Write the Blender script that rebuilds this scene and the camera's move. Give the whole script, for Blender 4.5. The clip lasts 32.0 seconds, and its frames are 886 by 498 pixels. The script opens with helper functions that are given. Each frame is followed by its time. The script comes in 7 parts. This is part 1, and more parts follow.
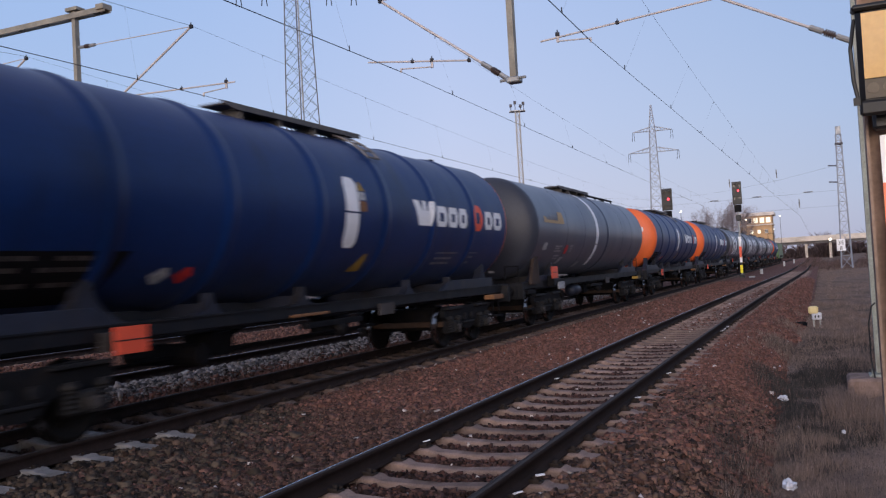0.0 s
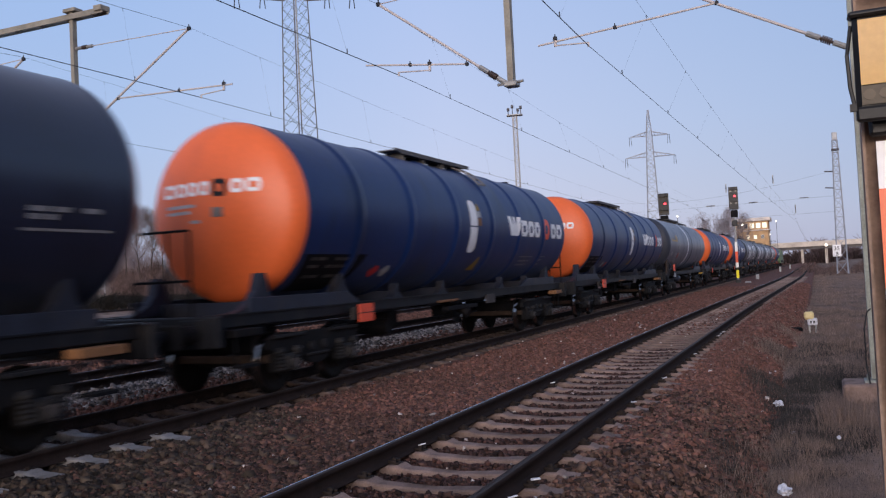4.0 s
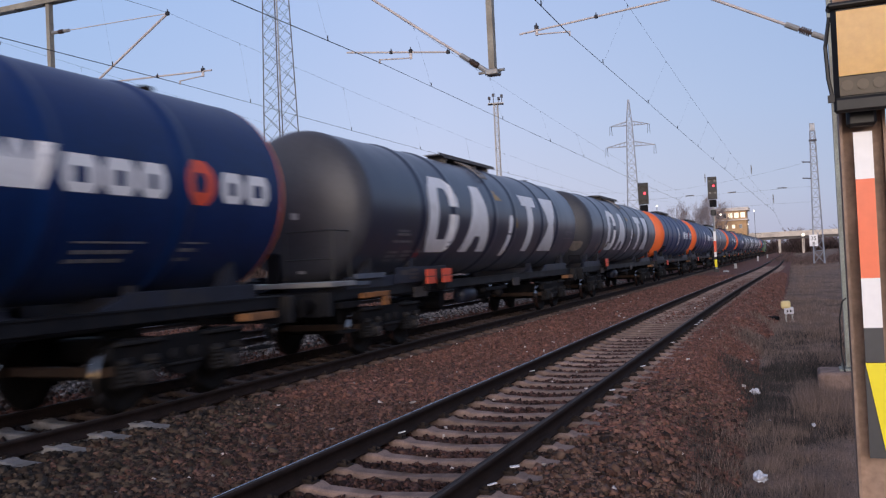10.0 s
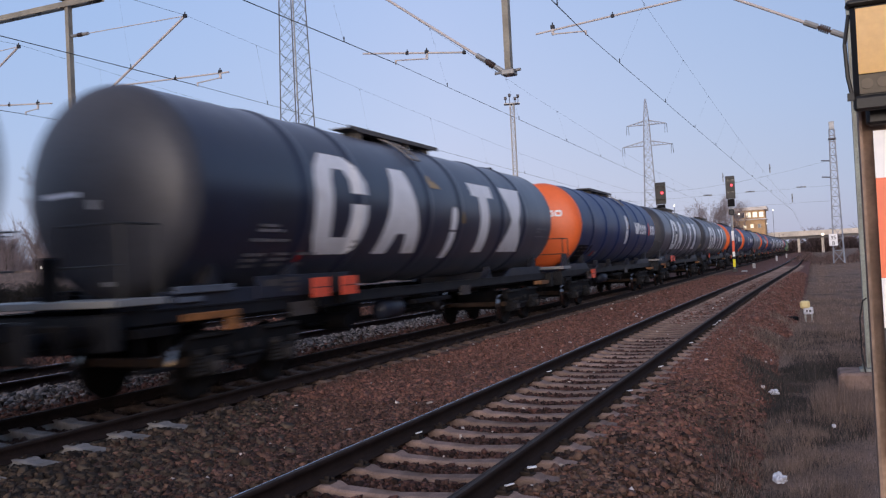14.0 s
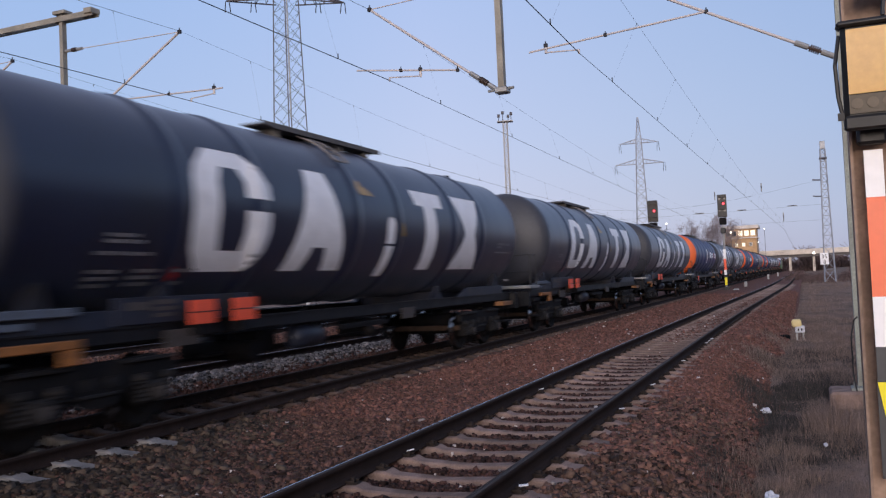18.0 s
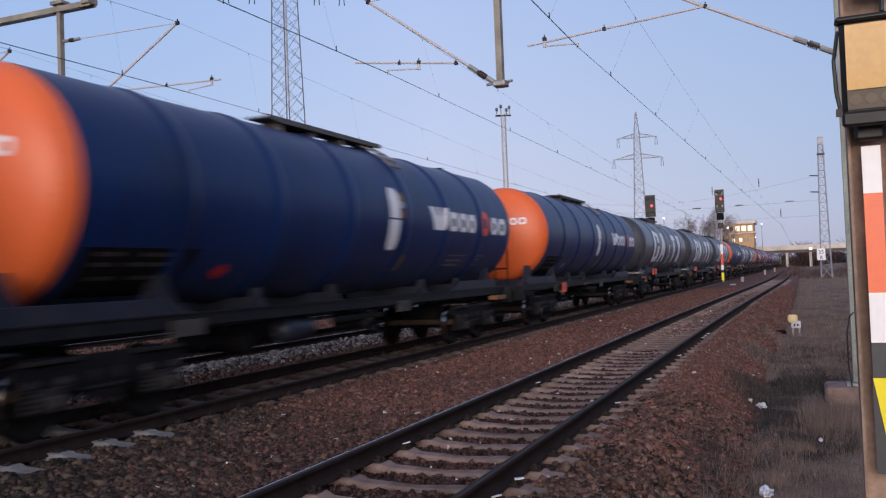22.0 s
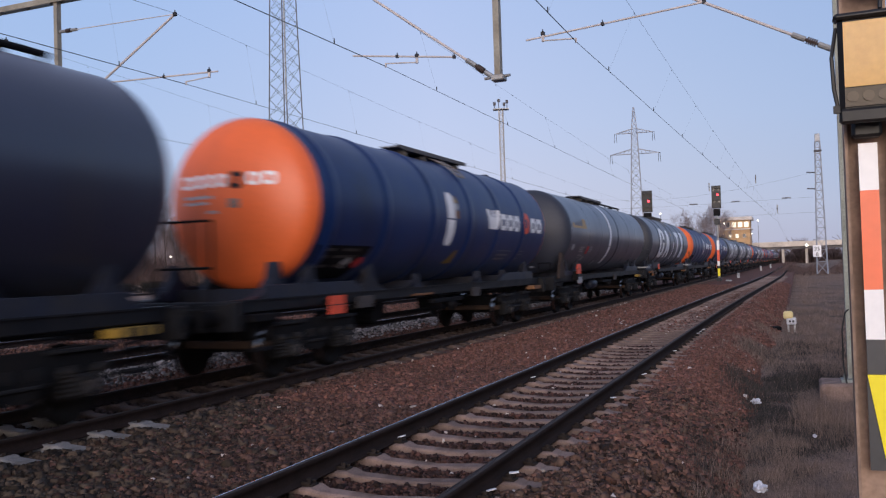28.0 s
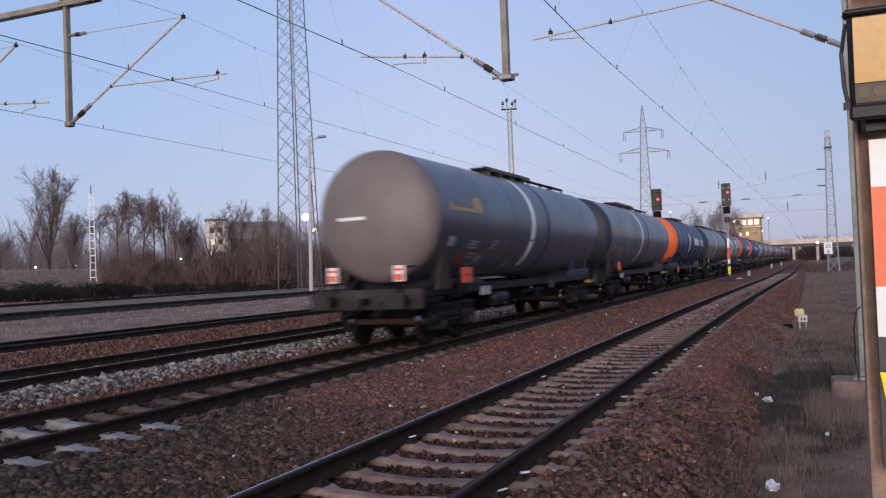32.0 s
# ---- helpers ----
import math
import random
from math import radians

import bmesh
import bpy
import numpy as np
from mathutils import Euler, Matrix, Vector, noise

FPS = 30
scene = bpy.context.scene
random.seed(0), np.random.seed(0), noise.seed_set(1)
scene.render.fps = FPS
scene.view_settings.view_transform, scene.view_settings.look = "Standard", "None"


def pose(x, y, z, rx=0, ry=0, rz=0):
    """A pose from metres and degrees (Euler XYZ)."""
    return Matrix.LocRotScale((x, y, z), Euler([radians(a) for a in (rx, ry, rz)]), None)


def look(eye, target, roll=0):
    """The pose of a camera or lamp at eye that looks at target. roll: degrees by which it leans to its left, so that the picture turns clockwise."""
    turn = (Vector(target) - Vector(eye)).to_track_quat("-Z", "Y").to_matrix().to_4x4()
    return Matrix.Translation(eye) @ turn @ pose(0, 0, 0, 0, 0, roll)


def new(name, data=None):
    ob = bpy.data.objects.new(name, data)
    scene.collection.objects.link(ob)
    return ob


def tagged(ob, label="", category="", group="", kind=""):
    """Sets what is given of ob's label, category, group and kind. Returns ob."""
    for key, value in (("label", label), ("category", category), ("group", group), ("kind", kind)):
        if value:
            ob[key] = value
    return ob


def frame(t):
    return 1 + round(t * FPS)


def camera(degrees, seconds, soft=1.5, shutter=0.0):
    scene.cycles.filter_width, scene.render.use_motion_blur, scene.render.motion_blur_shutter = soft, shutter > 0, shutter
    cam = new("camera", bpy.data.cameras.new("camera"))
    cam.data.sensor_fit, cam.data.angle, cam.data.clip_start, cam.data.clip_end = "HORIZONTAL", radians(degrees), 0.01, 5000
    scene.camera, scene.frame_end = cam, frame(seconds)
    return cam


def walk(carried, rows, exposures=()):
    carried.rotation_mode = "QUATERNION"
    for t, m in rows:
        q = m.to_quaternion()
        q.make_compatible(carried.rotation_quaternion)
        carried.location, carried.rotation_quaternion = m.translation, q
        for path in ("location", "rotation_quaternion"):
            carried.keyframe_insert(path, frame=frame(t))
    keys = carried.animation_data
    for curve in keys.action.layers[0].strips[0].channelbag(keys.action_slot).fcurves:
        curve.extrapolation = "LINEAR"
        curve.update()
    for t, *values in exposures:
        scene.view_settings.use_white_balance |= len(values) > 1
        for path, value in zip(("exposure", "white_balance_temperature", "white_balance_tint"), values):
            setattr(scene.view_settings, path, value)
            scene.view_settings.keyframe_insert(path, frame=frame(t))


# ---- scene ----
# Axes: x to the right across the tracks, y along the tracks away from the camera, z up from the rail tops.
PATH = [
    (0.0, 23.75, 1.63, 3.23), (0.5, 23.60, 1.86, 3.12), (1.0, 23.64, 1.98, 3.12), (1.5, 23.89, 2.15, 3.02), (2.0, 23.78, 2.18, 2.97),
    (2.5, 23.67, 2.12, 2.99), (3.0, 23.50, 2.07, 2.97), (3.5, 23.57, 1.98, 2.91), (5.5, 23.23, 1.32, 2.81), (6.0, 23.32, 1.16, 2.91),
    (6.5, 23.14, 0.97, 2.98), (7.0, 23.20, 1.13, 2.94), (7.5, 23.21, 1.26, 2.86), (8.0, 22.55, 1.16, 2.77), (8.5, 22.85, 0.79, 2.99),
    (9.0, 23.09, 0.72, 2.98), (9.5, 22.53, 0.77, 2.83), (10.0, 22.21, 1.01, 2.72), (10.5, 22.31, 1.20, 2.74), (11.0, 22.70, 1.18, 2.85),
    (11.5, 22.85, 1.18, 2.82), (12.0, 22.64, 1.38, 2.71), (12.5, 22.54, 1.44, 2.68), (13.0, 22.70, 1.49, 2.65), (13.5, 23.13, 1.28, 2.76),
    (14.0, 23.31, 1.09, 2.84), (14.5, 23.43, 1.18, 2.78), (16.5, 23.30, 1.99, 2.50), (17.0, 23.32, 2.27, 2.49), (17.5, 23.03, 2.21, 2.58),
    (18.0, 22.81, 2.18, 2.55), (18.5, 22.71, 2.12, 2.46), (19.0, 22.79, 2.00, 2.43), (19.5, 22.60, 1.96, 2.38), (20.0, 22.69, 2.00, 2.31),
    (20.5, 22.68, 1.92, 2.30), (21.0, 22.53, 1.96, 2.24), (21.5, 22.43, 1.87, 2.16), (22.0, 22.62, 1.73, 2.20), (22.5, 22.68, 1.44, 2.23),
    (23.0, 22.45, 1.36, 2.04), (23.5, 22.60, 1.41, 1.92), (24.0, 22.59, 1.48, 1.83), (24.5, 22.47, 1.45, 1.76), (25.0, 22.48, 1.49, 1.76),
    (25.5, 22.54, 1.51, 1.87), (26.0, 22.48, 1.54, 1.86), (26.5, 22.63, 1.50, 1.91), (28.5, 22.34, 1.29, 1.76), (29.0, 22.41, 1.29, 1.80),
    (29.5, 22.54, 1.33, 1.85), (30.0, 22.70, 1.37, 1.83), (30.5, 22.98, 1.23, 2.02), (31.0, 23.05, 1.18, 2.08), (31.5, 23.01, 1.27, 2.24),
    (32.0, 23.01, 1.34, 2.20),
]
RUN = [-0.0, 6.06, 12.16, 18.32, 24.58, 31.01, 37.74, 44.85, 52.12, 59.34, 66.71, 74.43, 82.48, 90.8, 99.36, 108.15, 117.14, 126.31, 135.56, 144.82, 154.22, 163.86, 173.64, 183.47, 193.45, 203.67, 213.96, 224.1, 234.15, 244.25, 254.49, 264.97, 275.59]
EYE = (0.0, 0.0, 1.664)
cam = camera(54.44, 32.0, soft=1.25, shutter=0.9)
walk(cam, [(t, pose(*EYE, 90 + p, r, yw)) for t, yw, p, r in PATH])

# ---- world and light: clear dusk sky, the sun just gone ----
world = bpy.data.worlds.new("dusk")
scene.world = world
world.use_nodes = True
wn, wl = world.node_tree.nodes, world.node_tree.links
wn.clear()
w_out = wn.new("ShaderNodeOutputWorld")
w_bg = wn.new("ShaderNodeBackground")
w_sky = wn.new("ShaderNodeTexSky")
w_sky.sky_type = "NISHITA"
w_sky.sun_disc = False
w_sky.sun_elevation = radians(3.0)
w_sky.sun_rotation = radians(180)
w_co = wn.new("ShaderNodeTexCoord")
w_sep = wn.new("ShaderNodeSeparateXYZ")
w_ramp = wn.new("ShaderNodeValToRGB")
w_mix = wn.new("ShaderNodeMix")
w_mix.data_type = "RGBA"
w_gain = wn.new("ShaderNodeVectorMath")
w_gain.operation = "SCALE"
w_gain.inputs["Scale"].default_value = 0.12
wl.new(w_co.outputs["Generated"], w_sep.inputs[0])
wl.new(w_sep.outputs["Z"], w_ramp.inputs[0])
SKY = ((0.0, (0.60, 0.60, 0.78)), (0.06, (0.60, 0.655, 0.885)), (0.16, (0.54, 0.65, 0.945)), (0.32, (0.45, 0.60, 0.955)), (0.7, (0.34, 0.40, 0.62)))
for n, (at, c) in enumerate(SKY):
    e = w_ramp.color_ramp.elements[n] if n < 2 else w_ramp.color_ramp.elements.new(at)
    e.position, e.color = at, (*c, 1)
wl.new(w_sky.outputs[0], w_gain.inputs[0])
w_mix.inputs["Factor"].default_value = 0.85
wl.new(w_gain.outputs[0], w_mix.inputs["A"])
wl.new(w_ramp.outputs[0], w_mix.inputs["B"])
# afterglow low in the sky behind the camera
w_neg = wn.new("ShaderNodeVectorMath")
w_neg.operation = "DOT_PRODUCT"
w_neg.inputs[1].default_value = (0.36, -0.933, 0.0)
wl.new(w_co.outputs["Generated"], w_neg.inputs[0])
w_side = wn.new("ShaderNodeMapRange")
w_side.interpolation_type = "SMOOTHSTEP"
w_side.inputs["From Min"].default_value, w_side.inputs["From Max"].default_value = 0.35, 1.0
wl.new(w_neg.outputs["Value"], w_side.inputs[0])
w_low = wn.new("ShaderNodeMapRange")
w_low.interpolation_type = "SMOOTHSTEP"
w_low.inputs["From Min"].default_value, w_low.inputs["From Max"].default_value = 0.34, 0.02
wl.new(w_sep.outputs["Z"], w_low.inputs[0])
w_fac = wn.new("ShaderNodeMath")
w_fac.operation = "MULTIPLY"
wl.new(w_side.outputs[0], w_fac.inputs[0])
wl.new(w_low.outputs[0], w_fac.inputs[1])
w_glow = wn.new("ShaderNodeMix")
w_glow.data_type = "RGBA"
w_glow.inputs["B"].default_value = (2.1, 1.25, 0.52, 1)
wl.new(w_fac.outputs[0], w_glow.inputs["Factor"])
wl.new(w_mix.outputs["Result"], w_glow.inputs["A"])
# the sky is paler to the north-west and deeper blue to the north-east
w_tint = wn.new("ShaderNodeValToRGB")
w_east = wn.new("ShaderNodeMapRange")
w_east.inputs["From Min"].default_value, w_east.inputs["From Max"].default_value = -1.0, 1.0
wl.new(w_sep.outputs["X"], w_east.inputs[0])
wl.new(w_east.outputs[0], w_tint.inputs[0])
for n, (at, c) in enumerate(((0.0, (0.84, 0.92, 0.97)), (0.16, (0.89, 0.96, 1.00)), (0.31, (1.08, 1.04, 1.03)), (0.45, (0.92, 0.94, 0.95)), (0.55, (0.80, 0.86, 0.91)), (1.0, (0.8, 0.86, 0.91)))):
    e = w_tint.color_ramp.elements[n] if n < 2 else w_tint.color_ramp.elements.new(at)
    e.position, e.color = at, (*c, 1)
w_mul = wn.new("ShaderNodeMix")
w_mul.data_type, w_mul.blend_type = "RGBA", "MULTIPLY"
w_mul.inputs["Factor"].default_value = 1.0
wl.new(w_glow.outputs["Result"], w_mul.inputs["A"])
wl.new(w_tint.outputs[0], w_mul.inputs["B"])
wl.new(w_mul.outputs["Result"], w_bg.inputs[0])
w_bg.inputs[1].default_value = 1.0
wl.new(w_bg.outputs[0], w_out.inputs[0])
sun = new("sun", bpy.data.lights.new("sun", "SUN"))
sun.data.energy, sun.data.angle, sun.data.color = 3.0, radians(40), (1.0, 0.88, 0.83)
sun.matrix_world = look((16, -66, 10), (0, 0, 0))

# ---- materials ----
def material(name, base, rough=0.7, metal=0.0, dark=0.6, light=1.25, scale=4.0, fine=40.0, bump=0.15, depth=0.01, grime=None, grime_at=0.62, emit=0.0, per_object=0.0, streak=0.0, per_island=0.0, spec=0.5, island_tint=None, uneven=0.12, dust=0.0):
    """A painted, mineral or metal surface: two scales of mottling, grime patches, relief."""
    m = bpy.data.materials.new(name)
    m.use_nodes = True
    n, l = m.node_tree.nodes, m.node_tree.links
    b = n["Principled BSDF"]
    co = n.new("ShaderNodeTexCoord")
    src = co.outputs["Object"]
    if streak:
        mp = n.new("ShaderNodeMapping")
        mp.inputs["Scale"].default_value = (1.0, 1.0, streak)
        l.new(src, mp.inputs[0])
        src = mp.outputs[0]
    big = n.new("ShaderNodeTexNoise")
    big.inputs["Scale"].default_value, big.inputs["Detail"].default_value = scale, 5
    small = n.new("ShaderNodeTexNoise")
    small.inputs["Scale"].default_value, small.inputs["Detail"].default_value = fine, 3
    l.new(src, big.inputs[0])
    l.new(co.outputs["Object"], small.inputs[0])
    add = n.new("ShaderNodeMath")
    add.operation = "MULTIPLY_ADD"
    add.inputs[1].default_value, add.inputs[2].default_value = 0.4, 0.0
    l.new(small.outputs[0], add.inputs[0])
    mix0 = n.new("ShaderNodeMath")
    mix0.operation = "MULTIPLY_ADD"
    mix0.inputs[1].default_value = 0.6
    l.new(big.outputs[0], mix0.inputs[0])
    l.new(add.outputs[0], mix0.inputs[2])
    ramp = n.new("ShaderNodeValToRGB")
    ramp.color_ramp.elements[0].position, ramp.color_ramp.elements[1].position = 0.32, 0.68
    ramp.color_ramp.elements[0].color = (*[min(1, c * dark) for c in base], 1)
    ramp.color_ramp.elements[1].color = (*[min(1, c * light) for c in base], 1)
    l.new(mix0.outputs[0], ramp.inputs[0])
    colour = ramp.outputs[0]
    if grime:
        g = n.new("ShaderNodeTexNoise")
        g.inputs["Scale"].default_value, g.inputs["Detail"].default_value = scale * 0.6, 8
        l.new(src, g.inputs[0])
        gr = n.new("ShaderNodeValToRGB")
        gr.color_ramp.elements[0].position, gr.color_ramp.elements[1].position = grime_at - 0.12, grime_at + 0.1
        l.new(g.outputs[0], gr.inputs[0])
        mx = n.new("ShaderNodeMix")
        mx.data_type = "RGBA"
        l.new(gr.outputs[0], mx.inputs["Factor"])
        l.new(colour, mx.inputs["A"])
        mx.inputs["B"].default_value = (*grime, 1)
        colour = mx.outputs["Result"]
    if per_object or per_island:
        info = n.new("ShaderNodeObjectInfo") if per_object else n.new("ShaderNodeNewGeometry")
        k = n.new("ShaderNodeMath")
        k.operation = "MULTIPLY_ADD"
        amount = per_object or per_island
        k.inputs[1].default_value, k.inputs[2].default_value = 2 * amount, 1 - amount
        l.new(info.outputs["Random"] if per_object else info.outputs["Random Per Island"], k.inputs[0])
        sc = n.new("ShaderNodeVectorMath")
        sc.operation = "SCALE"
        l.new(colour, sc.inputs[0])
        l.new(k.outputs[0], sc.inputs["Scale"])
        colour = sc.outputs[0]
    if island_tint:
        geo = n.new("ShaderNodeNewGeometry")
        fr = n.new("ShaderNodeMath")
        fr.operation, fr.inputs[1].default_value = "MULTIPLY", 7.31
        fl = n.new("ShaderNodeMath")
        fl.operation = "FRACT"
        l.new(geo.outputs["Random Per Island"], fr.inputs[0])
        l.new(fr.outputs[0], fl.inputs[0])
        tm = n.new("ShaderNodeMix")
        tm.data_type, tm.blend_type = "RGBA", "MULTIPLY"
        l.new(fl.outputs[0], tm.inputs["Factor"])
        l.new(colour, tm.inputs["A"])
        tm.inputs["B"].default_value = (*island_tint, 1)
        colour = tm.outputs["Result"]
    l.new(colour, b.inputs["Base Color"])
    b.inputs["Specular IOR Level"].default_value = spec
    b.inputs["Sheen Weight"].default_value, b.inputs["Sheen Roughness"].default_value = dust, 0.45
    b.inputs["Sheen Tint"].default_value = (0.72, 0.78, 1.0, 1)
    b.inputs["Roughness"].default_value, b.inputs["Metallic"].default_value = rough, metal
    rr = n.new("ShaderNodeMapRange")
    rr.inputs["To Min"].default_value, rr.inputs["To Max"].default_value = max(0.02, rough - uneven), min(1, rough + uneven)
    l.new(big.outputs[0], rr.inputs[0])
    l.new(rr.outputs[0], b.inputs["Roughness"])
    if bump:
        bp = n.new("ShaderNodeBump")
        bp.inputs["Strength"].default_value, bp.inputs["Distance"].default_value = bump, depth
        l.new(mix0.outputs[0], bp.inputs["Height"])
        l.new(bp.outputs[0], b.inputs["Normal"])
    if emit:
        l.new(colour, b.inputs["Emission Color"])
        b.inputs["Emission Strength"].default_value = emit
    return m


M_EARTH = material("dry_grass_earth", (0.225, 0.152, 0.118), 0.95, dark=0.45, light=1.5, scale=0.9, fine=22, bump=0.6, depth=0.05, grime=(0.095, 0.070, 0.053), grime_at=0.58, spec=0.2)
M_BALLAST = material("rusty_ballast_bed", (0.17, 0.08, 0.062), 0.95, dark=0.4, light=1.45, scale=7, fine=28, bump=1.0, depth=0.06, grime=(0.115, 0.058, 0.045), grime_at=0.6, spec=0.2)
M_STONE = material("rusty_ballast_stone", (0.158, 0.07, 0.051), 0.9, dark=0.65, light=1.35, scale=9, fine=60, bump=0.5, per_island=0.55, spec=0.25, island_tint=(0.80, 1.0, 1.03))
M_STONE_BROWN = material("grey_brown_ballast_stone", (0.074, 0.051, 0.039), 0.9, dark=0.6, light=1.35, scale=9, fine=60, bump=0.5, per_island=0.75, spec=0.25, island_tint=(0.9, 0.98, 0.95))
M_STONE_MID = material("dark_red_ballast_stone", (0.076, 0.036, 0.030), 0.9, dark=0.6, light=1.4, scale=9, fine=60, bump=0.5, per_island=0.8, spec=0.2, island_tint=(0.8, 1.0, 1.0))
M_CHIP = material("pale_stone_chip", (0.52, 0.45, 0.42), 0.85, dark=0.7, light=1.2, scale=9, fine=60, bump=0.3, per_island=0.5)
M_SCRAWL = material("faded_spray_paint", (0.32, 0.275, 0.245), 0.6, dark=0.6, light=1.2, scale=6, fine=30, bump=0.0)
M_STONE_RED = material("dusty_red_ballast_stone", (0.2, 0.088, 0.066), 0.9, dark=0.7, light=1.3, scale=9, fine=60, bump=0.4, per_island=0.45, spec=0.25, island_tint=(0.82, 1.0, 1.03))
M_STONE_DULL = material("dull_brown_ballast_stone", (0.138, 0.067, 0.052), 0.9, dark=0.62, light=1.4, scale=9, fine=60, bump=0.5, per_island=0.55, spec=0.25, island_tint=(0.82, 1.0, 0.98))
M_STONE_NEAR = material("brown_red_ballast_stone", (0.144, 0.072, 0.053), 0.9, dark=0.6, light=1.4, scale=9, fine=60, bump=0.5, per_island=0.85, spec=0.25, island_tint=(0.72, 0.95, 0.95))
M_STONE_CLOSE = material("dark_brown_red_ballast_stone", (0.1, 0.051, 0.039), 0.9, dark=0.6, light=1.4, scale=9, fine=60, bump=0.5, per_island=0.75, spec=0.2, island_tint=(0.75, 0.98, 0.96))
M_GREY_STONE = material("fresh_grey_ballast_stone", (0.235, 0.202, 0.185), 0.85, dark=0.55, light=1.35, scale=9, fine=60, bump=0.4, per_island=0.9, spec=0.3)
M_CONCRETE = material("weathered_sleeper_concrete", (0.255, 0.178, 0.150), 0.9, dark=0.6, light=1.3, scale=6, fine=70, bump=0.3, grime=(0.13, 0.085, 0.065), per_object=0.28, spec=0.25)
M_CONCRETE_PALE = material("pale_concrete", (0.44, 0.43, 0.43), 0.85, dark=0.75, light=1.15, scale=5, fine=60, bump=0.25, per_object=0.15)
M_RAIL = material("rusty_rail_steel", (0.026, 0.018, 0.0165), 0.85, 0.0, scale=5, fine=60, bump=0.3, dark=0.6, light=1.4, spec=0.1)
M_RAILHEAD = material("polished_rail_edge", (0.80, 0.80, 0.84), 0.22, 1.0, scale=3, fine=30, bump=0.05, dark=0.7, light=1.1)
M_CLIP = material("rusty_brown_rail_clip", (0.03, 0.022, 0.019), 0.85, scale=5, fine=60, bump=0.3, spec=0.2)
M_RAILTOP = material("dull_rail_head", (0.058, 0.048, 0.046), 0.70, 0.0, scale=3, fine=30, bump=0.1, dark=0.7, light=1.2, spec=0.14)
M_BLUE = material("dark_blue_tank_paint", (0.0022, 0.0215, 0.105), 0.40, 0.0, dark=0.75, light=1.2, scale=1.2, fine=12, bump=0.04, grime=(0.004, 0.007, 0.02), grime_at=0.66, streak=0.35, spec=0.24, dust=0.045)
M_ORANGE = material("orange_tank_paint", (0.82, 0.152, 0.04), 0.42, 0.0, dark=0.9, light=1.06, scale=1.5, fine=14, bump=0.04, grime=(0.54, 0.11, 0.045), grime_at=0.70, streak=0.4, spec=0.5)
M_ANTHRACITE = material("anthracite_tank_paint", (0.0066, 0.012, 0.036), 0.34, 0.0, dark=0.75, light=1.25, scale=1.3, fine=12, bump=0.04, grime=(0.009, 0.012, 0.022), grime_at=0.67, streak=0.35, spec=0.66, dust=0.085)
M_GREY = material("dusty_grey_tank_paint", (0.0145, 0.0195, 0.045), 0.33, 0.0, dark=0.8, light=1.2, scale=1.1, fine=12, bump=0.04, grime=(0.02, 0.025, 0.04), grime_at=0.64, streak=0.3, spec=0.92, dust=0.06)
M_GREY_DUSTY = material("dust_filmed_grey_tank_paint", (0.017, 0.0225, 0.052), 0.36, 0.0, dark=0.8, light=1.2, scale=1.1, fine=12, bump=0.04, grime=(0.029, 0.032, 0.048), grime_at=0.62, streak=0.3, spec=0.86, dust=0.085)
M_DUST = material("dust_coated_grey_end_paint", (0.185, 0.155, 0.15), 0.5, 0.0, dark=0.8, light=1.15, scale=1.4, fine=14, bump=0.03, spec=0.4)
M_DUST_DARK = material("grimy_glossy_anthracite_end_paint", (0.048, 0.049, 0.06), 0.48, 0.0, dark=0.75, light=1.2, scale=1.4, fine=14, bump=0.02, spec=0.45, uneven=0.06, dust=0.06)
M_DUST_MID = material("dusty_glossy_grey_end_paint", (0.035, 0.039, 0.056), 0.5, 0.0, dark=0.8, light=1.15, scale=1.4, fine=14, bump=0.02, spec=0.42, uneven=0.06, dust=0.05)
M_WHITE = material("white_marking_paint", (0.89, 0.89, 0.92), 0.5, dark=0.86, light=1.05, scale=3, fine=25, bump=0.04, grime=(0.6, 0.59, 0.6), grime_at=0.74)
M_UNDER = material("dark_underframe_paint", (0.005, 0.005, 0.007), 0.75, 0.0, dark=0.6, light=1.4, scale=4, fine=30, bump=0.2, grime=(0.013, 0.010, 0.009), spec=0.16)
# Lighter than the bogie steel: its grey highlights are put into the colour.
M_CASTING = material("highlighted_dusty_casting", (0.012, 0.0118, 0.0135), 0.7, 0.0, dark=0.55, light=1.5, scale=7, fine=40, bump=0.3, grime=(0.026, 0.023, 0.022), grime_at=0.6, spec=0.25)
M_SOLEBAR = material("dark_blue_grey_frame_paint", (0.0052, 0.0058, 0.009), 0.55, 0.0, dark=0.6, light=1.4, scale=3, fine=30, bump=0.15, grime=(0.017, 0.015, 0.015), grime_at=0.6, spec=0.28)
M_PLATE = material("dusty_blue_grey_plate_paint", (0.017, 0.021, 0.037), 0.5, 0.0, dark=0.6, light=1.35, scale=3, fine=30, bump=0.1, grime=(0.032, 0.03, 0.033), grime_at=0.62, spec=0.35)
M_HEADSTOCK = material("dusty_brown_headstock_paint", (0.03, 0.025, 0.026), 0.7, 0.0, dark=0.5, light=1.4, scale=3, fine=30, bump=0.15, grime=(0.058, 0.047, 0.044), grime_at=0.56, spec=0.25)
M_LADDER = material("dull_grey_ladder_steel", (0.22, 0.20, 0.19), 0.6, 0.2, scale=4, fine=40, bump=0.1, spec=0.3)
